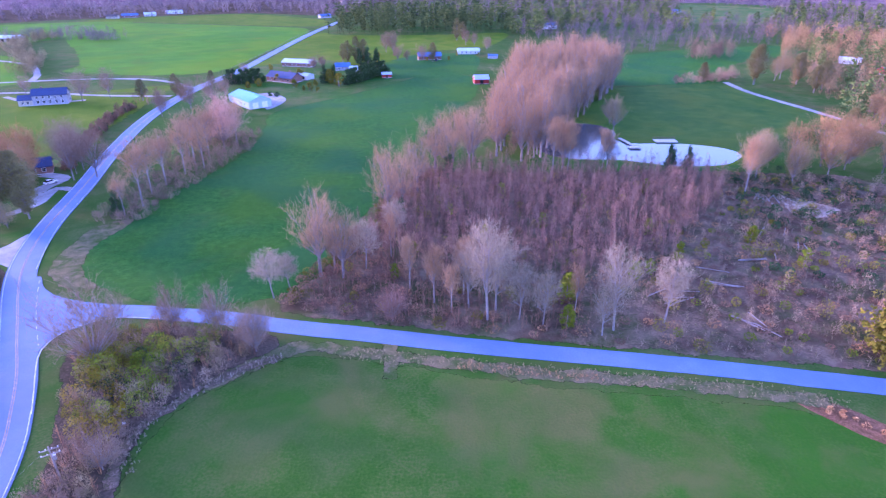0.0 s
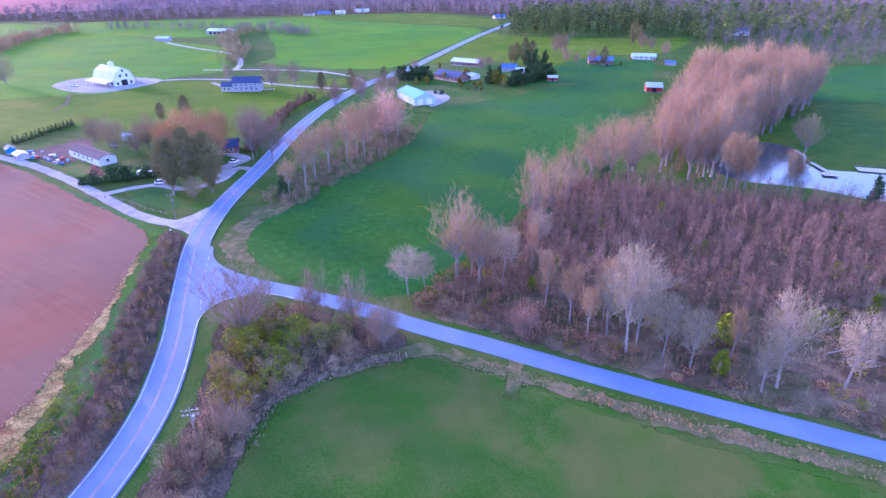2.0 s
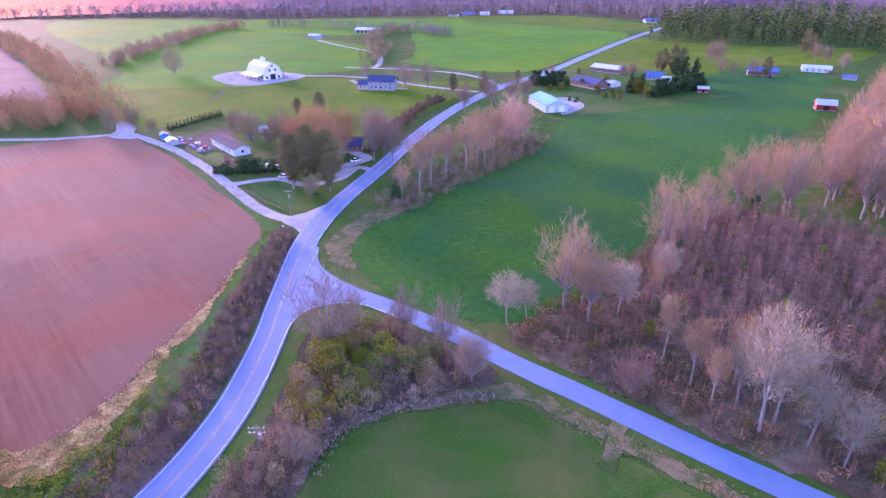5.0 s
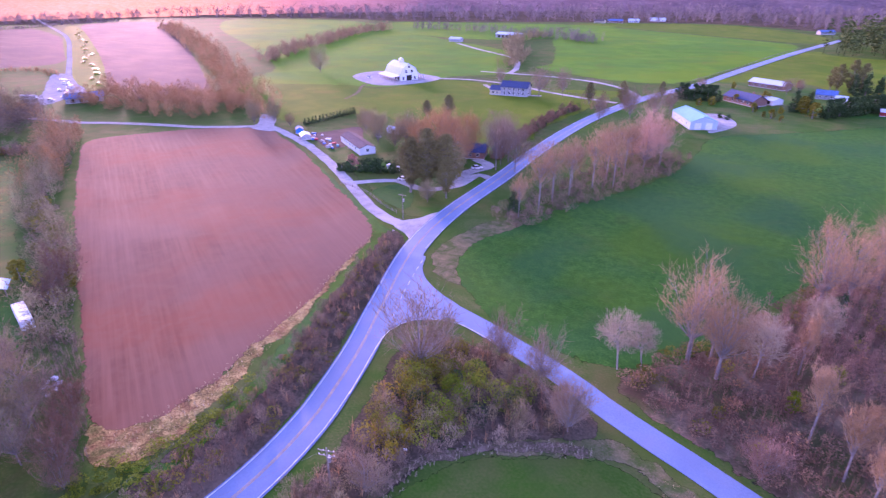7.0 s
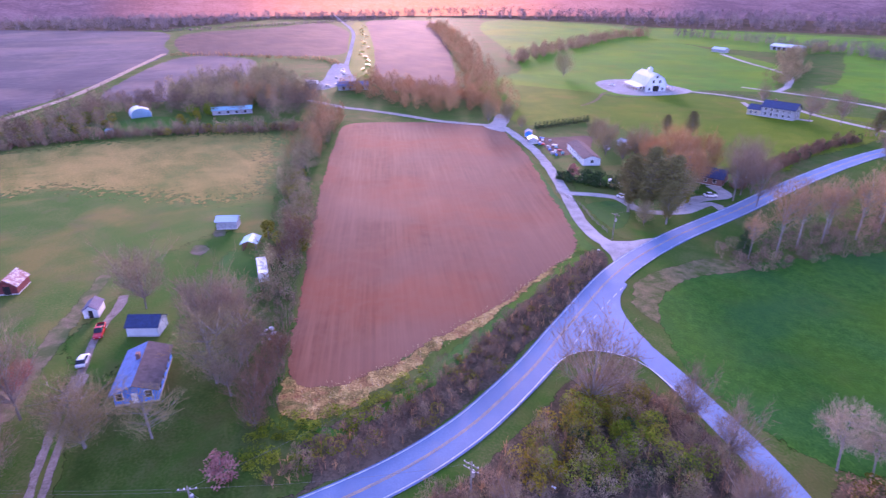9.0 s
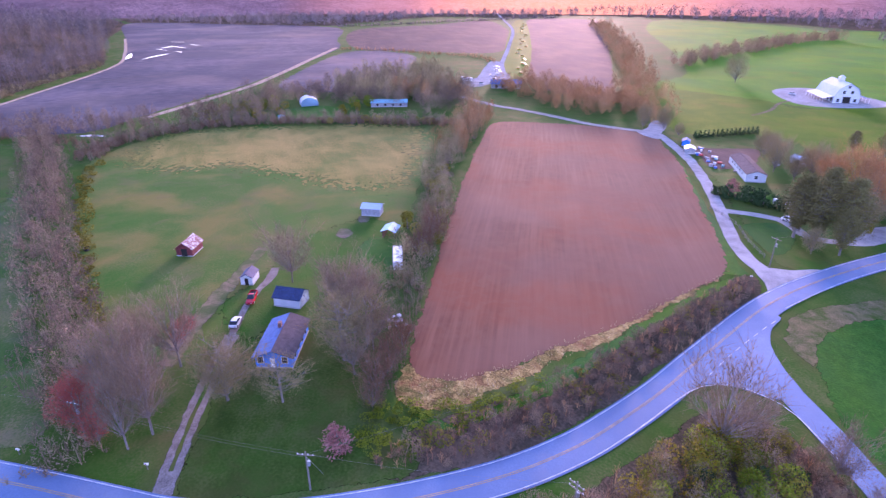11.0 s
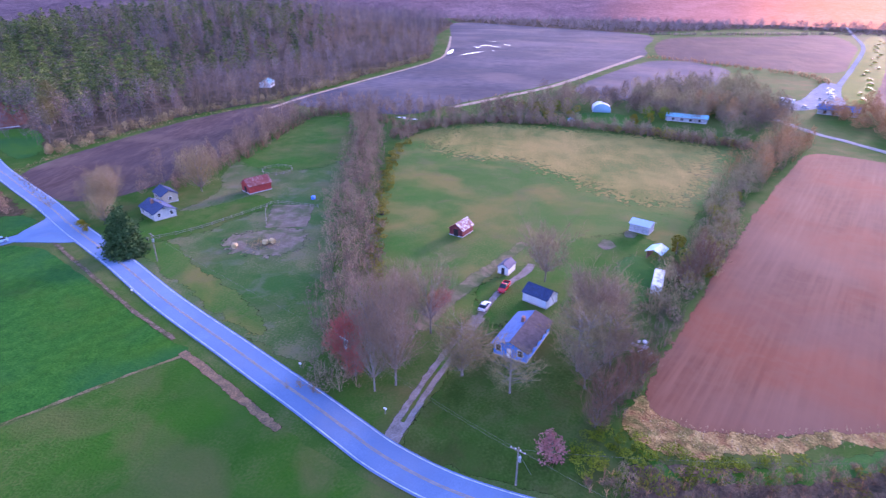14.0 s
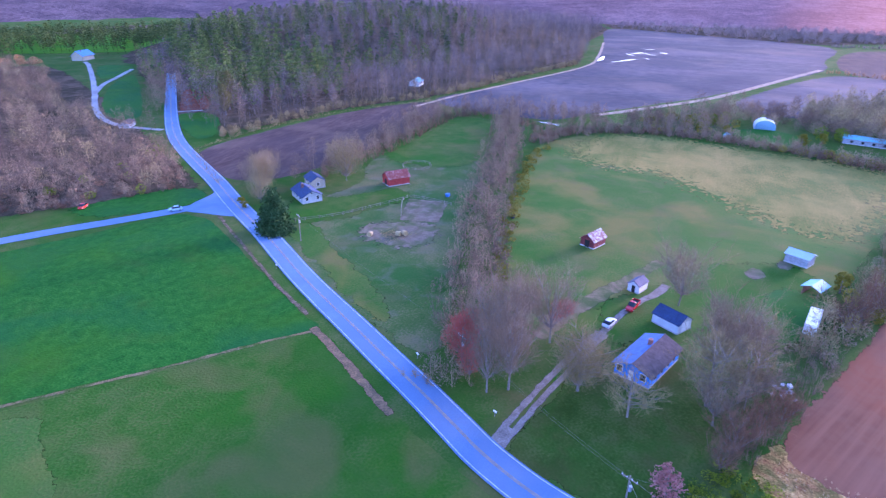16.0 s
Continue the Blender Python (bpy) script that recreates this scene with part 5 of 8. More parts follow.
t = leafy_tree("pine", 11, 5.5, 29, BARK_GREY, LEAF_DARK, "dark pointed young pine", "pine tree", "cone", 1200, 0.05, 0.35)
stand(t, [(87, 214, 12), (95, 217, 10), (-13, 165, 9), (2, 205, 11), (-102, 168, 10), (-80, 397, 14), (-74, 402, 13), (-66, 474, 15), (-60, 478, 16), (-54, 481, 14)], 19, 11)
t = leafy_tree("shrub", 14, 11, 30, BARK_GREY, LEAF_OLIVE, "tall yellowish green leafy shrub by the road", "shrub", "round", 3000, 0.03, 0.4)
stand(t, [(90, 94, 16), (98, 97, 12)], 20, 14)
t = leafy_tree("conifer", 3.4, 2.4, 31, BARK_GREY, LEAF_DARK, "small clipped conifer in a garden row", "conifer", "cone", 320, 0.02, 0.22, group="garden conifer row")
stand(t, [(-251 - 0.2 * i, 194 + 2.4 * i, 3.6) for i in range(15)], 21, 3.4)
t = leafy_tree("conifer", 7, 6, 32, BARK_GREY, LEAF_DARK, "dark rounded conifer in a screen of evergreens", "conifer", "column", 900, 0.02, 0.4, group="evergreen screen")
stand(t, [(-63 + 2.2 * i, 391 + 4.5 * i, 9.5) for i in range(10)] + [(-142 + 3.8 * i, 392 + 1.0 * i, 9) for i in range(6)], 22, 7)
t = leafy_tree("shrub", 3, 4.5, 33, BARK_GREY, LEAF_DARK, "low clipped dark hedge bush", "hedge", "round", 420, 0.02, 0.28, group="clipped hedge")
stand(t, [(-178, 160, 3), (-175, 162, 4.4), (-172, 165, 5), (-169, 167, 5.2), (-166, 169, 5), (-163, 171.5, 4.6), (-160, 174, 4), (-100, 352, 2.6), (-104, 354, 2.4)], 23, 3)
t = leafy_tree("shrub", 4, 4, 34, BARK_GREY, LEAF_OLIVE, "rounded olive green garden shrub", "shrub", "round", 420, 0.03, 0.28, group="garden shrubs")
stand(t, [(-84, 370, 5), (-78, 366, 3), (-165, 50, 5.5), (-96, 380, 5), (-140, 185, 3), (-143, 189, 3), (-112, 400, 5), (-120, -120, 4), (-68, 385, 8), (-140, -110, 4), (-330, -4, 5), (-326, 30, 6), (-338, 38, 5)], 24, 4)

t = leafy_tree("pine", 18, 10, 38, BARK_GREY, LEAF_GREY, "dark green pine with a thinning crown near houses", "pine tree", "pine", 3600, 0.15, 0.3, group="pines by the northern houses")
stand(t, [(-77, 485, 17), (-70, 485, 20), (-64, 485, 18.5), (-82, 492, 14), (13.6, 643, 22), (20, 650, 18), (-9, 492, 15), (-150, 384, 10), (-160, 352, 13), (-155, 346, 11)], 28, 18)
t = bare_tree("tree", 15, 12, 39, BARK_GREY, TWIG_MAUVE, "bare spreading tree on a house lawn", low=0.2, limbs=30, kids=(4, 4, 4), habit="vase", group="lawn trees of the northern houses", haze=0.7, fine=0.07)
stand(t, [(-45, 542, 18), (-52, 548, 16), (-38, 500, 11), (-30, 494, 9), (-18, 498, 12), (-97, 448, 10), (-92, 455, 9), (22, 605, 14), (30, 598, 12), (40, 560, 12), (-130, 330, 14), (-128, 345, 12), (-138, 318, 15), (-140, 420, 9), (-146, 300, 13)], 29, 15)
t = leafy_tree("shrub", 4, 4, 40, BARK_GREY, LEAF_OLIVE, "rusty olive rounded shrub on a house lawn", "shrub", "round", 500, 0.03, 0.26, group="lawn shrubs of the northern houses")
stand(t, [(-76, 397, 9), (-80, 402, 6), (-99, 412, 7), (-84, 388, 3.5), (-60, 398, 4), (-120, 384, 5), (-125, 378, 4), (-88, 372, 3), (-14, 500, 3), (4, 505, 3), (12, 530, 3), (-52, 470, 4), (-45, 460, 3), (30, 532, 3), (-130, 452, 4), (-100, 486, 4), (-56, 520, 4)], 30, 4)

# cut-over brush land and thickets
BRUSH = [(-37, 116), (-32, 112), (-17, 109), (13, 103), (47, 98), (80, 93), (118, 87), (150, 130), (158, 198), (112, 212), (36, 210), (-3, 213), (-14, 190), (-21, 165), (-29, 140)]
DENSE = [(-26, 143), (-10, 135), (10, 128), (40, 126), (62, 140), (80, 165), (100, 190), (96, 210), (36, 210), (-3, 213), (-14, 190), (-21, 165)]
wood_mass("saplings", spots(DENSE, 3.0, 31), 31, TWIG_ROSE, "dense stand of pinkish leafless saplings", (5, 13), 1.15, 30, 0.03, 0.12, 3.0, 1.8, 0.2)
wood_mass("saplings", spots(DENSE, 4.2, 32), 32, TWIG_ROSE, "purplish leafless saplings in the dense stand", (4, 10), 1.1, 24, 0.03, 0.1, 3.0, 1.8, 0.2)
thicket("brushwood", spots(BRUSH, 2.6, 33, 0.8), 33, TWIG_MAUVE, "low mauve brown brushwood on cut-over land", "brushwood", (1.0, 3.2), 1.5, 16, 0.035)
thicket("brushwood", spots([(-32, 112), (-17, 109), (30, 101), (34, 124), (-10, 136), (-24, 150)], 2.4, 34), 34, TWIG_PURPLE, "tangled bare saplings beside the side road", "brushwood", (2, 6), 1.5, 16, 0.035)
thicket("brushwood", spots(BRUSH, 6.5, 35, 0.6), 35, TWIG_YELLOW, "scattered dry yellowish weeds and twigs", "weeds", (0.6, 1.8), 1.3, 16, 0.04)
leafy_thicket("evergreen_bushes", spots(BRUSH, 8.5, 36, 0.55), 36, LEAF_OLIVE, "scattered green bushes on the cut-over land", "bushes", (1.2, 4.2), 1.5, 120, 0.19)
leafy_thicket("evergreen_bushes", spots([(85, 128), (140, 120), (155, 195), (110, 205), (92, 170)], 7, 37, 0.55), 37, LEAF_DARK, "dark green bushes by the clearing", "bushes", (1.2, 3.0), 1.7, 90, 0.28)
CORNER_WEST = [(-70, 88), (-73, 96), (-62, 97), (-55, 84), (-54, 64), (-58, 56), (-60, 66), (-64, 76)]
CORNER = [(-70, 87), (-74.5, 96), (-71, 102), (-60, 105), (-47, 104), (-36, 101), (-37, 95), (-43, 89), (-50, 81), (-52, 73), (-50, 62), (-48, 52), (-50, 40), (-56, 42), (-59, 55), (-60.5, 65), (-64.5, 75)]
thicket("brushwood", spots(CORNER, 3.2, 41), 41, TWIG_PURPLE, "tangled purplish thicket at the road corner", "brushwood", (2, 5.5), 1.6, 20, 0.035)
thicket("brushwood", spots(CORNER, 4.0, 42), 42, TWIG_ORANGE, "brownish shrubs in the corner thicket", "brushwood", (2, 5), 1.6, 20, 0.035)
leafy_thicket("green_bushes", spots([(-68, 84), (-71, 93), (-64, 100), (-44, 99), (-50, 84), (-58, 70), (-63, 72)], 3.8, 43, 0.7), 43, LEAF_LIME, "fresh yellow green bushes in the corner thicket", "bushes", (3, 7), 2.3, 420, 0.15)
leafy_thicket("green_bushes", spots([(-67, 82), (-71, 94), (-60, 102), (-45, 100), (-50, 84), (-60, 72)], 5.0, 44, 0.7), 44, LEAF_DARK, "dark green bushes in the corner thicket", "bushes", (2, 4.8), 1.9, 300, 0.15)
thicket("brushwood", along([(-92, 38), (-104, 42), (-116, 45), (-130, 49)], 6, 0.22, 145), 145, TWIG_MAUVE, "tangled mauve brown brush along the field edge", "brushwood", (1.0, 4.0), 1.3, 16, 0.03)
BANK = [(-89, 92), (-100, 111), (-113, 129.5), (-121, 130), (-99.5, 92), (-87.5, 70), (-80, 54), (-77, 42), (-73, 35), (-70, 38), (-70.2, 46), (-72, 58), (-80, 77)]
thicket("brushwood", spots(BANK, 2.2, 45), 45, TWIG_PURPLE, "purplish brown brush on the bank beside the road", "brushwood", (1.2, 3.6), 1.3, 16, 0.035)
thicket("brushwood", spots(BANK, 3.0, 46, 0.8), 46, TWIG_ORANGE, "brown shrubs on the bank beside the road", "brushwood", (1.0, 3.0), 1.3, 16, 0.035)
leafy_thicket("green_bushes", spots([(-88, 36), (-80, 33), (-73, 34), (-74, 46), (-79, 56), (-88, 70), (-90, 68), (-84, 52)], 1.9, 47, 0.75), 47, LEAF_LIME, "bright green weeds and bushes by the straw", "bushes", (0.6, 1.8), 1.3, 110, 0.15)
thicket("dry_weeds", along([(-49, 66), (-51, 74), (-49, 80), (-42, 88), (-33, 95)], 2.6, 0.2, 48), 48, TWIG_PALE, "pale dry weeds along the field edge", "weeds", (0.4, 1.2), 0.6, 10, 0.03)
thicket("dry_weeds", along([(-20, 96.5), (8, 92.5), (23, 90), (54, 86), (72, 82)], 4.2, 0.13, 49), 49, TWIG_TAN, "tan dry weeds along the roadside ditch", "weeds", (0.15, 0.8), 0.6, 8, 0.025)
thicket("dry_weeds", along([(4, 92.5), (16, 90.5), (30, 88.5)], 2.4, 0.3, 149), 149, TWIG_ORANGE, "rusty dry weeds in the roadside ditch", "weeds", (0.3, 1.1), 0.7, 10, 0.03)
thicket("dry_straw", spots([(-124, 129), (-120, 124), (-102, 91), (-87, 58), (-83, 51), (-85, 45), (-93, 43), (-93, 58), (-107, 94)], 1.1, 50), 50, islands("straw_stalks", [(0.22, 0.16, 0.08), (0.34, 0.26, 0.14), (0.46, 0.36, 0.22)]), "dry straw stalks edging the tilled field", "dry grass", (0.3, 0.8), 0.5, 8, 0.03)

OPEN_BRUSH = [(47, 99), (80, 94), (118, 88), (150, 130), (157, 196), (112, 210), (98, 185), (78, 160), (60, 138), (42, 122)]
wood_mass("saplings", spots(OPEN_BRUSH, 6.5, 131, 0.7), 131, TWIG_MAUVE, "thin bare saplings on the open cut-over land", (2.5, 7), 1.2, 22, 0.03, 0.1, 2.8, 1.6, 0.2)
thicket("brushwood", spots(OPEN_BRUSH, 3.0, 132, 0.7), 132, TWIG_TAN, "tan dry weeds on the open cut-over land", "weeds", (0.4, 1.6), 1.1, 12, 0.03)
leafy_thicket("evergreen_bushes", spots(OPEN_BRUSH, 9.0, 133, 0.6), 133, LEAF_LIME, "yellow green bushes on the open cut-over land", "bushes", (0.8, 2.6), 1.3, 120, 0.17)
leafy_thicket("evergreen_bushes", spots([(100, 160), (140, 150), (155, 195), (128, 214), (104, 205)], 5.5, 134, 0.7), 134, LEAF_DARK, "dark green bushes below the orange trees", "bushes", (1.2, 3.6), 1.8, 130, 0.22)

# rounded shrub mounds
leafy_thicket("shrub_mounds", spots(BRUSH, 5.0, 75, 0.62), 101, TWIG_PURPLE, "rounded purplish shrubs in the brush land", "shrubs", (0.8, 3.0), 1.6, 90, 0.17)
leafy_thicket("shrub_mounds", spots(BRUSH, 8.0, 76, 0.56), 102, TWIG_ORANGE, "rounded rusty shrubs in the brush land", "shrubs", (0.8, 2.4), 1.5, 80, 0.17)
leafy_thicket("shrub_mounds", along([(-37, 116), (-31, 131), (-27, 148), (-21, 166), (-14, 190), (-4, 212)], 5, 1.8, 103), 103, TWIG_PURPLE, "rusty brown shrubs along the hay field hedge", "shrubs", (1.2, 3.5), 1.7, 120, 0.17)
leafy_thicket("shrub_mounds", along([(-37, 116), (-31, 131), (-27, 148), (-21, 166), (-14, 190), (-4, 212)], 6, 2.6, 104), 104, LEAF_OLIVE, "olive shrubs along the hay field hedge", "shrubs", (1.0, 3.0), 1.6, 90, 0.19)
leafy_thicket("shrub_mounds", spots([(-32, 113), (-17, 109), (12, 104), (10, 122), (-16, 136), (-27, 140)], 3.2, 78, 0.84), 105, TWIG_PURPLE, "reddish brown shrubs in the brush beside the road", "shrubs", (1.2, 3.6), 1.7, 90, 0.17)
leafy_thicket("green_bushes", spots(CORNER_WEST, 4.6, 206, 0.75), 206, LEAF_GOLD, "golden green budding bushes at the road corner", "bushes", (2.5, 5), 1.9, 150, 0.24)
wood_mass("shrub_clumps", spots(CORNER, 3.6, 106, 0.7), 106, TWIG_TAN, "rounded tan brown shrubs in the corner thicket", (2.4, 6.5), 2.0, 60, 0.03, 0.03, 3.0, 1.4, 0.17)
wood_mass("shrub_clumps", spots([(-64, 108), (-36, 101), (-37, 95), (-50, 81), (-52, 66), (-49, 50), (-57, 44), (-61, 62), (-62, 84)], 3.0, 107, 0.8), 107, TWIG_MAUVE, "rounded mauve shrubs in the corner thicket", (1.8, 5.5), 1.8, 60, 0.03, 0.03, 3.0, 1.4, 0.17)
leafy_thicket("shrub_mounds", spots([(-70, 86), (-75, 96), (-71, 102), (-60, 105), (-54, 98), (-58, 76), (-60, 66), (-64, 75)], 4.0, 108, 0.85), 108, LEAF_OLIVE, "rounded olive green shrubs in the corner thicket", "shrubs", (2.0, 6.5), 2.4, 480, 0.14)
wood_mass("shrub_clumps", spots(BANK, 2.1, 81, 0.9), 109, TWIG_MAUVE, "mauve brown shrubs on the roadside bank", (1.0, 4.0), 1.3, 40, 0.025, 0.03, 3.0, 1.4, 0.15)
leafy_thicket("shrub_mounds", spots(BANK, 4.2, 82, 0.67), 110, LEAF_OLIVE, "olive shrubs on the roadside bank", "shrubs", (0.8, 2.4), 1.5, 110, 0.15)

# hedgerows
HEDGE_W = [(-84, -13), (-97, -17), (-120, -29), (-145, -42), (-185, -60), (-230, -80), (-265, -96), (-300, -112)]
wood_mass("hedgerow", along(HEDGE_W, 15, 1.0, 51), 51, TWIG_MAUVE, "tall leafless hedgerow between two pastures", (2.5, 14), 2.5, 26, 0.05, 0.08, 2.6, 1.6, 0.3)
thicket("hedge_undergrowth", along(HEDGE_W, 15, 0.45, 52), 52, TWIG_MAUVE, "brown undergrowth of the hedgerow", "hedgerow", (1.5, 4), 1.4, 16, 0.04)
leafy_thicket("hedge_undergrowth", along([(-255, -70), (-230, -65), (-215, -61), (-180, -48), (-150, -36), (-125, -24), (-100, -14)], 5, 1.6, 53), 53, LEAF_OLIVE, "yellow green bushes along the hedgerow", "hedgerow", (0.5, 2.4), 1.4, 90, 0.2)
HEDGE_N = [(-128, 44), (-150, 52), (-175, 60), (-218, 68), (-260, 83), (-296, 96), (-330, 104)]
wood_mass("hedgerow", along(HEDGE_N, 11, 1.5, 54), 54, TWIG_TAN, "bare brown hedgerow beside the tilled field", (3, 13), 2.8, 32, 0.045, 0.08, 2.5, 1.6, 0.3)
wood_mass("hedgerow", along([(-240, 76), (-262, 85), (-296, 98), (-320, 104)], 16, 2.4, 154), 154, TWIG_ORANGE, "tall orange brown trees at the end of the hedgerow", (9, 18), 3.4, 40, 0.06, 0.12, 2.6, 1.6, 0.38)
thicket("hedge_undergrowth", along(HEDGE_N, 8, 0.6, 55), 55, TWIG_PURPLE, "bare undergrowth of the hedgerow", "hedgerow", (1.5, 4), 1.4, 16, 0.04)
leafy_thicket("hedge_undergrowth", along(HEDGE_N[1:4], 8, 3, 56), 56, LEAF_OLIVE, "green bushes in the hedgerow", "hedgerow", (2, 5), 1.8, 110, 0.3)
leafy_thicket("shrub_mounds", along(HEDGE_W, 14, 2.2, 111), 111, TWIG_MAUVE, "brown shrubs of the tall hedgerow", "hedgerow", (1.2, 5), 1.7, 80, 0.2)
leafy_thicket("shrub_mounds", along(HEDGE_W, 14, 2.4, 112), 112, TWIG_MAUVE, "brownish shrubs of the tall hedgerow", "hedgerow", (1.5, 6), 1.7, 80, 0.2)
leafy_thicket("shrub_mounds", along(HEDGE_N, 10, 1.8, 113), 113, TWIG_MAUVE, "brown shrubs of the field hedgerow", "hedgerow", (1.5, 4.5), 1.7, 80, 0.22)
BACK = [(-262, -76), (-285, -74), (-310, -45), (-316, -15), (-312, 25), (-300, 68), (-296, 92)]
wood_mass("hedgerow", along(BACK, 11, 0.9, 114), 114, TWIG_MAUVE, "brown bare hedge behind the pasture", (2, 8.5), 2.4, 24, 0.05, 0.05, 2.6, 1.6, 0.34)
leafy_thicket("shrub_mounds", along(BACK, 9, 3.0, 115), 115, TWIG_PURPLE, "brown shrubs of the hedge behind the pasture", "hedgerow", (1.5, 4), 2.0, 90, 0.28)
thicket("hedge_undergrowth", along(BACK, 8, 0.45, 57), 57, TWIG_PURPLE, "brown hedge behind the pasture", "hedgerow", (2, 5), 1.6, 16, 0.05)
wood_mass("hedgerow", along([(-312, -62), (-318, -90), (-312, -118), (-300, -142), (-270, -146), (-235, -138), (-205, -132), (-180, -129), (-160, -128)], 17, 0.8, 58), 58, TWIG_MAUVE, "bare grey brown trees behind the paddock", (4, 14), 2.8, 28, 0.05, 0.1, 2.6, 1.6, 0.33)
thicket("hedge_undergrowth", along([(-266, -78), (-290, -92), (-300, -118), (-298, -138), (-270, -141), (-235, -134), (-200, -127)], 10, 0.45, 158), 158, TWIG_PURPLE, "dark brown scrub behind the paddock", "hedgerow", (1.5, 4.5), 1.5, 16, 0.045)
wood_mass("grove", spots([(-318, -50), (-330, -60), (-360, -40), (-390, -20), (-420, 40), (-400, 110), (-360, 110), (-330, 100), (-322, 70), (-345, 62), (-350, 40), (-362, 20), (-356, 0), (-322, -8)], 7, 59, 0.8), 59, TWIG_MAUVE, "bare grey brown grove round the farm buildings", (6, 15), 4.2, 70, 0.05, 0.12, 3.0, 1.6, 0.4)
leafy_thicket("green_bushes", spots([(-316, -30), (-330, -55), (-372, -30), (-364, 0), (-330, -6)], 7, 60, 0.7), 60, LEAF_OLIVE, "green bushes round the farm buildings", "bushes", (2, 5), 2.4, 130, 0.4)
wood_mass("grove", spots([(-366, 40), (-362, 104), (-398, 106), (-426, 100), (-452, 104), (-470, 84), (-440, 40), (-410, 20)], 7.5, 259, 0.9), 259, TWIG_TAN, "tan and brown bare trees behind the farm buildings", (8, 17), 4.6, 76, 0.05, 0.1, 3.0, 1.6, 0.45)
wood_mass("grove", spots([(-352, 66), (-360, 104), (-392, 100), (-384, 62)], 9, 260, 0.9), 260, TWIG_ORANGE, "orange budding trees beside the long farm building", (9, 15), 4.4, 70, 0.05, 0.1, 3.0, 1.6, 0.42)
leafy_thicket("green_bushes", spots([(-340, 34), (-344, 46), (-352, 46), (-350, 34)], 5, 261, 0.95), 261, LEAF_LIME, "fresh green bushes at the end of the long farm building", "bushes", (5, 8), 3.2, 150, 0.42)
leafy_thicket("green_bushes", spots([(-340, -28), (-346, -8), (-358, 0), (-362, -24)], 7, 262, 0.8), 262, LEAF_LIME, "fresh green bushes behind the hoop shed", "bushes", (4, 7), 2.6, 130, 0.4)
leafy_thicket("green_bushes", along([(-312, 22), (-306, 50), (-300, 80)], 6, 4, 61), 61, LEAF_OLIVE, "green hedge behind the pasture", "hedgerow", (2, 4), 2.2, 120, 0.4)
HEDGE_FARM = [(-290, 196), (-330, 205), (-380, 226), (-450, 258), (-538, 292), (-650, 330), (-870, 402)]
wood_mass("hedgerow", along(HEDGE_FARM, 26, 1.8, 62), 62, TWIG_ORANGE, "broad orange brown bare hedgerow", (5, 15), 3.8, 34, 0.06, 0.08, 2.6, 1.6, 0.45)
wood_mass("grove", spots([(-300, 165), (-330, 148), (-400, 130), (-412, 150), (-420, 160), (-340, 198), (-300, 195)], 6, 63, 0.85), 63, TWIG_ORANGE, "bare grove beside the gravel lane", (5, 14), 4.0, 70, 0.05, 0.08, 3.0, 1.6, 0.4)
wood_mass("hedgerow", along([(-470, 309), (-500, 346), (-528, 380), (-545, 420), (-612, 516), (-632, 590)], 16, 1.3, 64), 64, TWIG_PINK, "far leafless hedgerow crossing the pasture", (5, 14), 3.6, 34, 0.08, 0.06, 2.4, 1.5, 0.5)
wood_mass("hedgerow", along([(-300, 430), (-330, 480), (-386, 548), (-418, 600), (-420, 664)], 18, 2.2, 65), 65, TWIG_TAN, "bare trees round the distant farm", (5, 12), 3.6, 36, 0.08, 0.06, 2.4, 1.5, 0.5)
wood_mass("hedgerow", along([(-460, 640), (-410, 680), (-350, 640), (-500, 660), (-620, 640)], 24, 2.2, 66), 66, FAR_WOOD, "far leafless trees behind the pastures", (7, 14), 3.5, 20, 0.12, 0.1)
wood_mass("hedge_undergrowth", spots([(-108, 162), (-94, 160), (-88, 200), (-82, 240), (-86, 268), (-104, 266), (-108, 225)], 2.6, 67), 67, TWIG_MAUVE, "bare saplings under the roadside trees", (1.5, 5.5), 1.8, 16, 0.04, 0.1, 3.0, 2.1, 0.25)
wood_mass("hedge_undergrowth", along([(-144, 212), (-152, 236), (-160, 262), (-168, 292), (-171, 318)], 5, 0.8, 68), 68, TWIG_PURPLE, "dense brown roadside hedge", (2.0, 6), 1.8, 40, 0.04, 0.03, 3.0, 1.4, 0.25)
leafy_thicket("hedge_undergrowth", along([(-146, 216), (-152, 236), (-160, 262), (-168, 292), (-171, 318)], 4, 3.2, 169), 169, LEAF_DARK, "dark green bushes in the roadside hedge", "hedgerow", (1.6, 4), 1.4, 160, 0.2)
thicket("hedge_undergrowth", along([(-146, 216), (-152, 236), (-160, 262), (-168, 292), (-171, 318)], 5, 0.6, 168), 168, TWIG_MAUVE, "bare brown stems of the roadside hedge", "hedgerow", (1.8, 5), 1.2, 16, 0.04)
t = bare_tree("tree", 15, 13, 42, BARK_GREY, TWIG_TAN, "round tan-budded shade tree in a yard", low=0.12, limbs=36, kids=(4, 4, 4), habit="vase", group="tan shade trees of the yards", haze=1.3, fine=0.055)
stand(t, [(-198, 196, 15), (-217, 205, 11.5), (-188, 197, 10), (-190, 206, 13.7), (-199, 212, 8.5), (-180, 204, 13), (-142, 184, 12), (-130, 158, 8), (-268, 187, 11), (-272, 178, 12), (-255, 188, 6.5), (-226, 214, 8), (-173, 215, 13)], 32, 15)
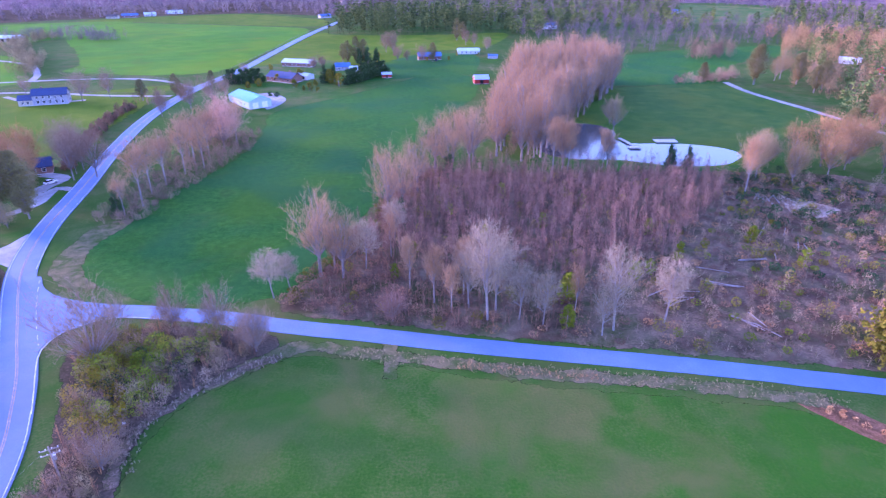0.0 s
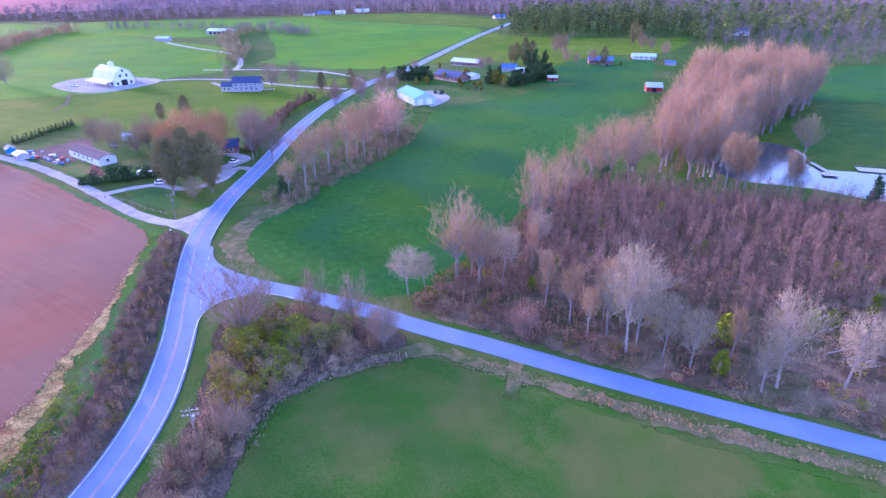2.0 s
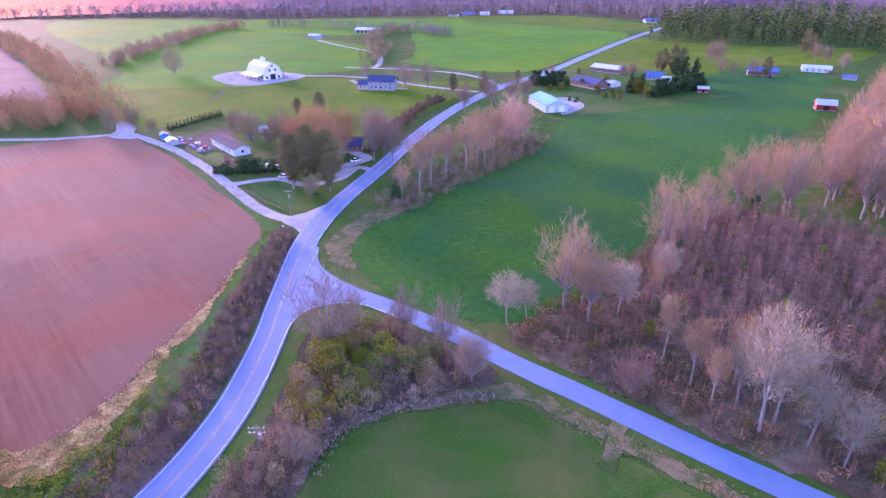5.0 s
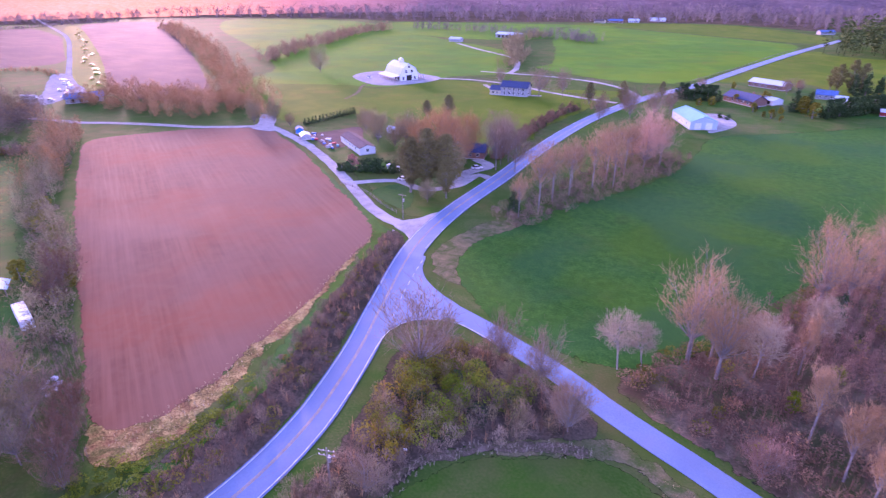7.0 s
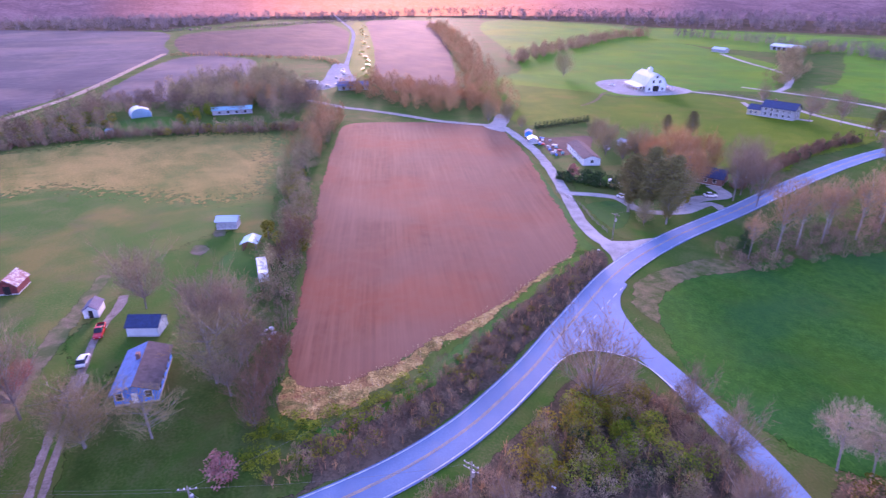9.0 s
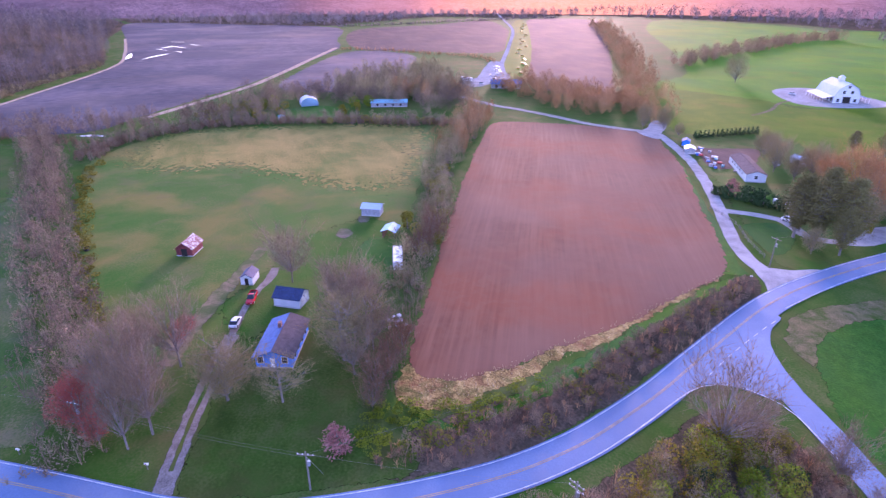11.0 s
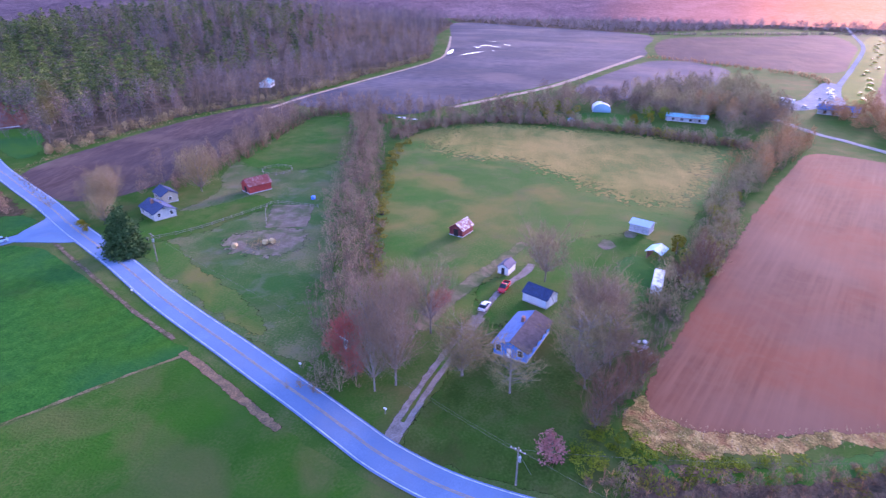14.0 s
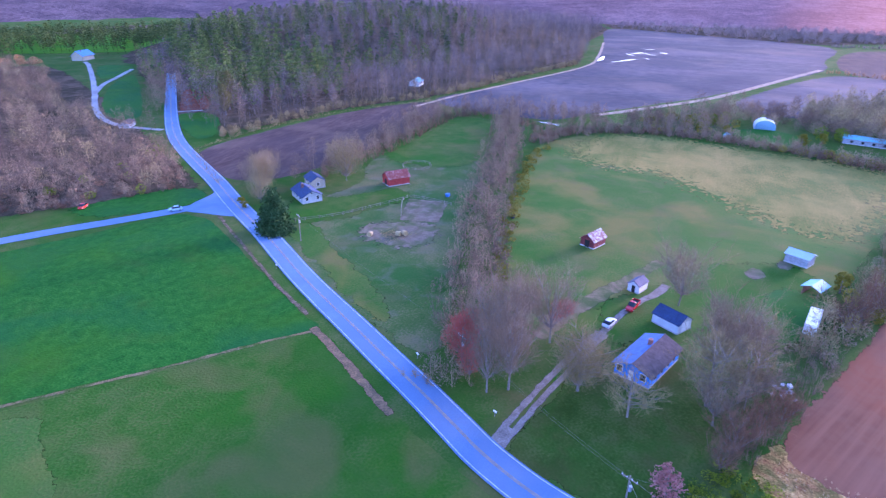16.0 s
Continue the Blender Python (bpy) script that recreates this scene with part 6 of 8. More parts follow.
t = bare_tree("tree", 19, 16, 43, BARK_GREY, TWIG_ORANGE, "large round tree with orange brown buds among houses", low=0.12, limbs=36, kids=(4, 4, 4), habit="vase", group="orange trees of the yards", haze=1.5, fine=0.06)
stand(t, [(-166, 203, 20), (-159, 211, 17.5), (-172, 197, 15), (-152, 200, 14)], 33, 19)
wood_mass("grove", spots([(-176, 330), (-170, 350), (-158, 345), (-164, 322)], 5, 70), 70, TWIG_PURPLE, "dark bare trees at the road bend", (7, 12), 3.0, 26, 0.07, 0.1)
wood_mass("tree_row", spots(ROW, 5.0, 71, 0.85), 71, TWIG_MAUVE, "younger pinkish brown bare trees under the tall row", (7, 16), 2.8, 44, 0.05, 0.08, 3.0, 1.6, 0.32)

# far woods
wood_mass("far_wood", spots([(100, 480), (130, 520), (200, 565), (270, 600), (345, 615), (360, 690), (200, 700), (110, 640)], 11, 72, 0.8), 72, FAR_WOOD, "bare wood behind the meadow", (10, 17), 4, 24, 0.12, 0.1)
wood_mass("far_wood", spots([(160, 200), (152, 130), (122, 86), (260, 62), (420, 130), (420, 420), (260, 470), (226, 400), (218, 330), (212, 280), (215, 240)], 14, 73, 0.8), 73, TWIG_RUST, "rusty part of the bare wood east of the pond", (9, 18), 4.4, 46, 0.08, 0.08, 2.4, 1.5, 0.45)
wood_mass("far_wood", spots([(160, 200), (152, 130), (122, 86), (260, 62), (420, 130), (420, 420), (260, 470), (240, 400), (236, 330), (222, 280), (215, 240)], 13, 173, 0.8), 173, TWIG_MAUVE, "grey brown part of the wood east of the pond", (9, 18), 4.4, 46, 0.08, 0.08, 2.4, 1.5, 0.45)
pine_mass("pine_wood", spots([(160, 190), (240, 90), (420, 140), (450, 420), (420, 640), (330, 560), (270, 470), (240, 390)], 21, 74, 0.7), 74, LEAF_PINE, "scattered pines among the bare wood", (14, 23), 4.2, 120, 0.8)
wood_mass("far_wood", spots([(340, 440), (430, 420), (520, 520), (470, 700), (360, 690), (345, 615), (300, 540)], 11, 172, 0.8), 172, TWIG_RUST, "rusty bare wood on the eastern slope", (12, 20), 5, 40, 0.08, 0.08, 2.6, 1.5, 0.55)
patch("field", [(330, 860), (400, 830), (470, 870), (560, 1000), (610, 1200), (500, 1290), (430, 1150), (360, 980)], 0.3, STRAWY, "tan rough clearing on the far valley side", 4.0, border=20)
pine_mass("pine_wood", spots([(-135, 700), (-90, 690), (0, 708), (75, 735), (110, 800), (20, 860), (-120, 860)], 11, 75, 0.8), 75, LEAF_PINE, "dark row of tall pines behind the meadow", (20, 34), 4.8, 90, 1.15, 0.22)
CLEARING = [(335, 850), (400, 825), (475, 865), (565, 1000), (615, 1200), (500, 1295), (425, 1150), (350, 980)]
wood_mass("far_wood", [q for q in spots([(75, 735), (100, 660), (200, 705), (360, 700), (460, 520), (900, 700), (700, 1300), (0, 1500), (-140, 1100), (-130, 870), (20, 870), (110, 805)], 17, 76, 0.85) if not inside(q, CLEARING)], 76, FAR_WOOD, "far bare wood on the valley side", (12, 20), 6, 30, 0.2, 0.1, 1.6, 1.2, 0.8)
pine_mass("pine_wood", [q for q in spots([(90, 760), (360, 710), (470, 540), (900, 720), (600, 1200), (0, 1300), (-120, 900)], 26, 77, 0.6) if not inside(q, CLEARING)], 77, LEAF_PINE, "far pines among the bare wood", (16, 26), 5, 70, 1.3)
pine_mass("pine_wood", spots([(60, 690), (80, 640), (150, 720), (180, 790), (110, 860), (60, 780)], 14, 177, 0.7), 177, LEAF_PINE, "tall pines round the house on the wooded slope", (16, 26), 4.6, 110, 1.0)
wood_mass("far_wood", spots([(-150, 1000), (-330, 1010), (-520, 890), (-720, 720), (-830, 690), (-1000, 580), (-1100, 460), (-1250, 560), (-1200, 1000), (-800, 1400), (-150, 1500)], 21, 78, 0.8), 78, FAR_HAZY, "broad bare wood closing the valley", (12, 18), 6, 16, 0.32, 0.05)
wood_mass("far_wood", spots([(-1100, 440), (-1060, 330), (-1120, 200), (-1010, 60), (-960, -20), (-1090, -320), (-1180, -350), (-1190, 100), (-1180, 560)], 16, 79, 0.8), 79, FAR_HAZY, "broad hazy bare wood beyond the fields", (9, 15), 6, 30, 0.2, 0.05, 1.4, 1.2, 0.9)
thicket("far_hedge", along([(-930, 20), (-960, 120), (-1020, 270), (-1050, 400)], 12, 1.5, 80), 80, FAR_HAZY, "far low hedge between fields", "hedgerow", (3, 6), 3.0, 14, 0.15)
thicket("far_hedge", along([(-640, 30), (-625, 70), (-590, 110), (-560, 150), (-520, 160)], 10, 1.2, 81), 81, TWIG_ORANGE, "low brown hedge between tilled fields", "hedgerow", (2, 5), 2.5, 14, 0.1)
WOOD_NW = [(-182, -232), (-205, -212), (-262, -208), (-340, -188), (-443, -184), (-560, -176), (-650, -200), (-780, -246), (-700, -420), (-560, -560), (-430, -560), (-300, -480), (-240, -340)]
wood_mass("hillside_wood", spots(WOOD_NW, 9, 82, 0.75), 82, FAR_WOOD, "tall mixed bare wood beyond the tilled field", (12, 25), 4.6, 30, 0.06, 0.2, 2.8, 1.2, 0.42)
wood_mass("hillside_wood", spots(WOOD_NW, 15, 83, 0.7), 83, TWIG_MAUVE, "pale bare trees in the mixed wood", (13, 24), 4.6, 34, 0.07, 0.2, 2.8, 1.2, 0.4)
pine_mass("pine_wood", spots([(-226, -296), (-216, -262), (-240, -250), (-300, -240), (-340, -270), (-380, -380), (-430, -500), (-340, -500), (-300, -430), (-268, -362)], 9, 84, 0.8), 84, LEAF_PINE, "tall green pines beside the road", (15, 32), 4.6, 300, 0.55, 0.12)
pine_mass("pine_wood", spots([(-340, -260), (-460, -250), (-600, -300), (-700, -420), (-560, -560), (-430, -560), (-330, -480)], 13, 85, 0.65), 85, LEAF_PINE, "green pines scattered through the upper wood", (15, 24), 4.0, 110, 0.8, 0.25)
wood_mass("hillside_wood", spots([(-780, -250), (-1090, -330), (-1300, -500), (-900, -640), (-640, -620), (-560, -560), (-700, -420)], 15, 86, 0.8), 86, FAR_WOOD, "far end of the mixed wood", (18, 28), 7, 18, 0.2, 0.1)
wood_mass("roadside_wood", spots([(-128, -160), (-92, -172), (-50, -192), (40, -225), (60, -330), (0, -480), (-120, -580), (-230, -560), (-228, -490), (-185, -375), (-165, -330), (-158, -270), (-160, -238), (-146, -205)], 8, 87, 0.8), 87, TWIG_MAUVE, "bare brown wood beside the road", (7, 17), 4.6, 30, 0.05, 0.2, 3.5, 2.1, 0.35)
wood_mass("roadside_wood", spots([(-128, -160), (-92, -172), (-50, -192), (0, -215), (40, -330), (0, -480), (-120, -580), (-230, -560), (-228, -490), (-185, -375), (-158, -270), (-146, -205)], 13, 88, 0.6), 88, TWIG_TAN, "tan brown saplings in the bare wood", (6, 14), 4.2, 30, 0.05, 0.15, 3.5, 2.1, 0.35)
pine_mass("pine_wood", spots([(-180, -640), (-320, -640), (-345, -590), (-372, -540), (-430, -570), (-560, -740), (-420, -860), (-200, -800), (-60, -660)], 12, 89, 0.8), 89, LEAF_PINE, "dark green pines round the woodland house", (14, 23), 4.5, 130, 0.75)
leafy_thicket("green_bushes", spots([(-250, -560), (-275, -590), (-250, -620), (-210, -600)], 9, 189, 0.8), 189, TWIG_ORANGE, "rusty bushes beside the woodland house", "bushes", (3, 8), 3.5, 220, 0.4)
wood_mass("roadside_wood", spots([(-182, -272), (-192, -292), (-230, -350), (-278, -440), (-310, -500), (-300, -440), (-240, -345), (-200, -285)], 6, 92, 0.9), 92, TWIG_MAUVE, "bare trees between the drive and the road", (7, 16), 3.6, 28, 0.05, 0.15, 3.5, 2.1, 0.35)
pine_mass("pine_wood", spots([(-240, -368), (-280, -438), (-315, -505), (-300, -440), (-250, -360)], 9, 93, 0.8), 93, LEAF_PINE, "dark pines between the drive and the road", (12, 20), 4.0, 90, 0.8)
wood_mass("hedge_undergrowth", along([(-180, -208), (-262, -210), (-340, -189), (-440, -185), (-560, -177)], 8, 1.6, 90), 90, TWIG_TAN, "tan scrub at the edge of the wood", (1.5, 6), 2.2, 22, 0.05, 0.05, 2.6, 1.5, 0.4)
FRONT = [(-130, -162), (-122, -154), (-90, -167), (-50, -184), (60, -226), (70, -270), (-40, -230), (-110, -200), (-148, -205)]
wood_mass("roadside_wood", spots(FRONT, 5.0, 188, 0.85), 188, TWIG_MAUVE, "young bare trees at the front of the wood", (3, 10), 2.6, 30, 0.045, 0.08, 3.0, 1.6, 0.3)
leafy_thicket("shrub_mounds", spots(FRONT, 6.5, 190, 0.7), 190, TWIG_PURPLE, "purplish shrubs at the front of the wood", "shrubs", (1.2, 3.5), 2.0, 110, 0.24)
leafy_thicket("green_bushes", spots(FRONT, 15, 191, 0.6), 191, LEAF_LIME, "fresh green bushes at the front of the wood", "bushes", (2, 5), 1.8, 150, 0.25)
thicket("dry_weeds", along([(-134, -150), (-150, -185), (-163, -200), (-205, -206), (-262, -203), (-320, -182)], 3, 0.5, 91), 91, TWIG_YELLOW, "yellow dry weeds along the field edge", "weeds", (0.5, 1.4), 0.8, 10, 0.04)

# ---- buildings ----
WALL_WHITE = plain("white_painted_boards", (0.58, 0.60, 0.62), 0.6, spread=0.1, size=1.5)
WALL_BLUE = plain("bright_blue_siding", (0.01, 0.22, 0.76), 0.6, spread=0.15, size=1.5)
WALL_GREY = plain("weathered_grey_boards", (0.30, 0.30, 0.32), 0.8, spread=0.3, size=0.8)
WALL_RED = plain("barn_red_boards", (0.36, 0.045, 0.035), 0.8, spread=0.3, size=1.0)
WALL_BRICK = plain("brown_brick_wall", (0.24, 0.12, 0.09), 0.85, spread=0.25, size=0.8)
WALL_TAN = plain("tan_siding", (0.42, 0.36, 0.27), 0.7, spread=0.15, size=1.0)
ROOF_NAVY = plain("dark_blue_shingles", (0.03, 0.05, 0.11), 0.75, spread=0.35, size=0.7)
ROOF_SLATE = plain("blue_grey_shingles", (0.055, 0.13, 0.29), 0.7, spread=0.35, size=0.9)
WALL_MAROON = plain("weathered_maroon_boards", (0.17, 0.035, 0.035), 0.85, spread=0.4, size=0.8)
ROOF_BROWN = plain("brown_grey_worn_shingles", (0.10, 0.085, 0.085), 0.95, spread=0.35, size=0.9, spec=0.05)
ROOF_WHITE = plain("pale_metal_roof", (0.42, 0.51, 0.60), 0.6, 0.0, spread=0.1, size=2.0)
ROOF_PATCHED = material("patched_rusty_tin_roof", (0.10, 0.03, 0.03), (0.17, 0.09, 0.10), (0.34, 0.40, 0.46), size=1.6, fine=0.5, rough=0.6, bump=0.2, spec=0.2)
ROOF_TEAL = plain("pale_teal_metal_roof", (0.15, 0.42, 0.50), 0.6, 0.0, spread=0.1, size=2.0)
ROOF_RUST = material("rusted_metal_roof", (0.17, 0.032, 0.022), (0.25, 0.062, 0.045), (0.38, 0.25, 0.225), size=2.5, fine=0.4, rough=0.6, bump=0.2, metal=0.2)
GLASS = plain("dark_window_glass", (0.02, 0.025, 0.03), 0.08, spread=0.1)
DARK = plain("dark_opening", (0.02, 0.018, 0.016), 0.9)
TRIM = plain("white_trim", (0.7, 0.7, 0.7), 0.5)
WOOD = material("weathered_wood", (0.12, 0.10, 0.085), (0.19, 0.165, 0.14), (0.27, 0.24, 0.21), size=0.5, fine=0.08, stretch=(1, 1, 0.2), bump=0.5, vary=0.15)
RUBBER = plain("tyre_rubber", (0.02, 0.02, 0.02), 0.8)
METAL = plain("grey_metal", (0.42, 0.43, 0.45), 0.35, 0.8)
CONCRETE = material("pale_concrete", (0.35, 0.34, 0.33), (0.44, 0.43, 0.42), (0.52, 0.51, 0.5), size=2, fine=0.2, bump=0.2)


def slab(a, b, c, d, thick):
    """A thick sheet with corners a, b, c, d."""
    a, b, c, d = (Vector(q) for q in (a, b, c, d))
    nrm = (b - a).cross(d - a).normalized() * thick
    bm = bmesh.new()
    v = [bm.verts.new(q) for q in (a, b, c, d)] + [bm.verts.new(q - nrm) for q in (a, b, c, d)]
    for f in ((0, 1, 2, 3), (7, 6, 5, 4), (0, 4, 5, 1), (1, 5, 6, 2), (2, 6, 7, 3), (3, 7, 4, 0)):
        bm.faces.new([v[i] for i in f])
    return bm


def opening(root, side, u, z, w, h, L, W, kind):
    """A framed window or door on one wall of a building, standing proud of it."""
    m = {"S": pose(u, -W / 2, z), "N": pose(u, W / 2, z, 0, 0, 180), "E": pose(L / 2, u, z, 0, 0, 90), "W": pose(-L / 2, u, z, 0, 0, -90)}[side]
    if kind == "window":
        ob = part("window", box(-w / 2 - 0.1, w / 2 + 0.1, -0.07, 0.02, -h / 2 - 0.1, h / 2 + 0.1), TRIM, root, "white framed window")
        part("pane", box(-w / 2, w / 2, -0.085, -0.07, -h / 2, -0.03), GLASS, ob, "dark glass pane")
        part("pane", box(-w / 2, w / 2, -0.085, -0.07, 0.03, h / 2), GLASS, ob, "dark glass pane")
    elif kind == "door":
        ob = part("door", box(-w / 2, w / 2, -0.08, 0.02, -h / 2, h / 2, 0.02), TRIM, root, "white panelled door")
        part("handle", rod((w * 0.38, -0.14, 0), (w * 0.38, -0.08, 0), 0.04), METAL, ob)
    else:
        # no real hole: a dark slab imitates the shade inside
        ob = part("doorway", box(-w / 2, w / 2, -0.06, 0.02, -h / 2, h / 2), DARK, root, "dark panel standing for a shaded open doorway")
    ob.matrix_basis = m


def gable_house(name, label, x, y, turn, L, W, eave, ridge, wall, roof, openings=(), over=0.4, category="house", chimney=None, roof_far=None, group="", ribs=0):
    """A building with a pitched roof: x along the ridge. Walls, two roof slopes, openings and an optional chimney."""
    root = tagged(new(name), label, category, group)
    root.matrix_basis = pose(x, y, 0, 0, 0, turn)
    bm = bmesh.new()
    prof = [(-W / 2, -0.2), (W / 2, -0.2), (W / 2, eave), (0, ridge - 0.12), (-W / 2, eave)]
    ends = [[bm.verts.new((sx * L / 2, py, pz)) for py, pz in prof] for sx in (-1, 1)]
    bm.faces.new(ends[0][::-1]); bm.faces.new(ends[1])
    for i in range(5):
        j = (i + 1) % 5
        bm.faces.new([ends[0][i], ends[0][j], ends[1][j], ends[1][i]])
    part("wall", bm, wall, root)
    part("foundation", box(-L / 2 - 0.05, L / 2 + 0.05, -W / 2 - 0.05, W / 2 + 0.05, -0.2, 0.35), CONCRETE, root, "concrete foundation")
    k = (ridge - eave) / (W / 2)
    for s, mat in ((-1, roof), (1, roof_far or roof)):
        yo, zo, xo = s * (W / 2 + over), eave - k * over + 0.14, L / 2 + over
        lo = [(-xo, yo, zo), (xo, yo, zo), (xo, 0, ridge + 0.14), (-xo, 0, ridge + 0.14)]
        ob = part("roof_slope", slab(*(lo if s < 0 else lo[::-1]), 0.14), mat, root)
        for i in range(ribs):
            rx = -xo + (i + 0.5) * 2 * xo / ribs
            part("seam", rod((rx, yo, zo + 0.02), (rx, 0, ridge + 0.16), 0.04, sides=4), mat, ob)
    part("ridge_cap", rod((-L / 2 - over, 0, ridge + 0.15), (L / 2 + over, 0, ridge + 0.15), 0.09, sides=5), roof, root)
    for side, u, z, w, h, kind in openings:
        opening(root, side, u, z, w, h, L, W, kind)
    if chimney:
        part("chimney", box(chimney[0] - 0.45, chimney[0] + 0.45, chimney[1] - 0.35, chimney[1] + 0.35, eave, ridge + 1.0, 0.03), WALL_BRICK, root, "brick chimney")
    return root


def row(side, n, span, z, w, h, kind="window"):
    return [(side, -span / 2 + span * (i + 0.5) / n, z, w, h, kind) for i in range(n)]


# blue house and its outbuildings
house = gable_house("house", "old bright blue wooden house with a worn patched roof", -107, 18.6, 170, 13.2, 7.2, 2.9, 4.3, WALL_BLUE, ROOF_BROWN, row("S", 4, 11, 1.8, 1.0, 1.3) + row("N", 4, 11, 1.8, 1.0, 1.3) + [("W", -2.2, 2, 1.1, 1.4, "window"), ("W", 2.6, 2, 1.1, 1.4, "window"), ("W", 0.2, 1.4, 1.0, 2.1, "door")], 0.6, chimney=(2, 0.8), roof_far=ROOF_SLATE)
part("front_step", box(-7.6, -6.7, -0.6, 1.0, -0.1, 0.3), WOOD, house, "wooden front step")
gable_house("garage", "white garage with a dark blue shingle roof", -126, 18.7, 68, 6.6, 4.9, 2.4, 3.9, WALL_WHITE, ROOF_NAVY, [("E", 0, 1.3, 2.6, 2.2, "door"), ("N", 1.5, 1.6, 0.9, 1.0, "window")], 0.3, "garage")
gable_house("shed", "small white shed with a dark roof", -138.6, 7.4, 168, 4.4, 3.0, 2.1, 3.1, WALL_WHITE, ROOF_NAVY, [("W", 0, 1.0, 0.9, 1.9, "doorway"), ("N", 0.5, 1.4, 0.8, 0.7, "window")], 0.25, "shed")
gable_house("shed", "grey board shed with a pale metal roof", -179.6, 40, 72, 6.0, 4.6, 2.6, 3.5, WALL_GREY, ROOF_WHITE, [("N", 0.5, 1.1, 1.2, 2.0, "doorway")], 0.35, "shed", ribs=6)
gable_house("shack", "red wooden shack with a rusted patched roof", -159, -11.8, 166, 6.0, 4.6, 2.4, 4.1, WALL_MAROON, ROOF_PATCHED, [("W", 0, 1.2, 1.6, 2.2, "doorway")], 0.4, "shed", roof_far=ROOF_RUST)
gable_house("barn", "small red barn with a rusty pale-streaked roof", -171.5, -94.5, 153, 8.6, 5.8, 3.0, 5.0, WALL_RED, ROOF_RUST, [("N", 1.8, 1.4, 2.0, 2.4, "doorway"), ("W", 0, 1.3, 1.6, 2.2, "doorway"), ("N", -2.2, 1.7, 0.9, 0.8, "window")], 0.4, "barn", ribs=8)


def open_shed(x, y, turn):
    root = tagged(new("open_shed"), "open-sided shed with a pale bluish metal roof", "shed")
    root.matrix_basis = pose(x, y, 0, 0, 0, turn)
    for u in (-2.4, 2.4):
        for v in (-1.8, 1.8):
            part("post", box(u - 0.08, u + 0.08, v - 0.08, v + 0.08, -0.1, 2.3), WOOD, root)
    part("roof_slope", slab((-2.9, -2.4, 2.2), (2.9, -2.4, 2.2), (2.9, 0, 3.2), (-2.9, 0, 3.2), 0.08), ROOF_TEAL, root)
    part("roof_slope", slab((-2.9, 0, 3.2), (2.9, 0, 3.2), (2.9, 2.4, 2.2), (-2.9, 2.4, 2.2), 0.08), ROOF_TEAL, root)
    part("back_wall", box(-2.5, 2.5, 1.74, 1.86, 0, 2.3), WALL_BRICK, root, "dark reddish board wall")
    return root


open_shed(-161.3, 44.6, 160)

# houses in the west
gable_house("house", "white bungalow with a grey roof beside the paddock", -140, -110, 246, 11, 7.0, 2.5, 4.3, plain("grey_white_siding", (0.40, 0.41, 0.43), 0.7), ROOF_NAVY, [("W", -2, 1.7, 1.0, 1.2, "window"), ("W", 2, 1.7, 1.0, 1.2, "window"), ("W", 0.2, 3.6, 0.7, 0.7, "window")] + row("N", 3, 9, 1.7, 1.0, 1.2), 0.5, chimney=(1, 1))
gable_house("house", "small cream outbuilding with a dark roof", -152, -118, 62, 8, 5.4, 2.8, 4.4, WALL_TAN, ROOF_NAVY, row("S", 2, 6, 1.6, 0.9, 1.0) + row("E", 1, 3, 1.6, 0.9, 1.0), 0.4)
gable_house("house", "woodland house with a blue metal roof", -300, -574, 30, 18, 11, 4.5, 8.5, WALL_TAN, plain("blue_metal_roof", (0.08, 0.22, 0.45), 0.4, 0.2), row("S", 4, 15, 2.2, 1.3, 1.5), 0.8, chimney=(3, 1))
gable_house("house", "pale house half hidden at the edge of the wood", -366, -226, 20, 12, 8, 3.2, 5.2, WALL_WHITE, ROOF_TEAL, row("S", 3, 9, 1.8, 1.0, 1.2) + row("N", 3, 9, 1.8, 1.0, 1.2), 0.4)
gable_house("shed", "weathered low shed by the woodland drive", -166, -268, 40, 9, 5, 2.2, 3.2, WALL_GREY, ROOF_BROWN, (), 0.4, "shed")


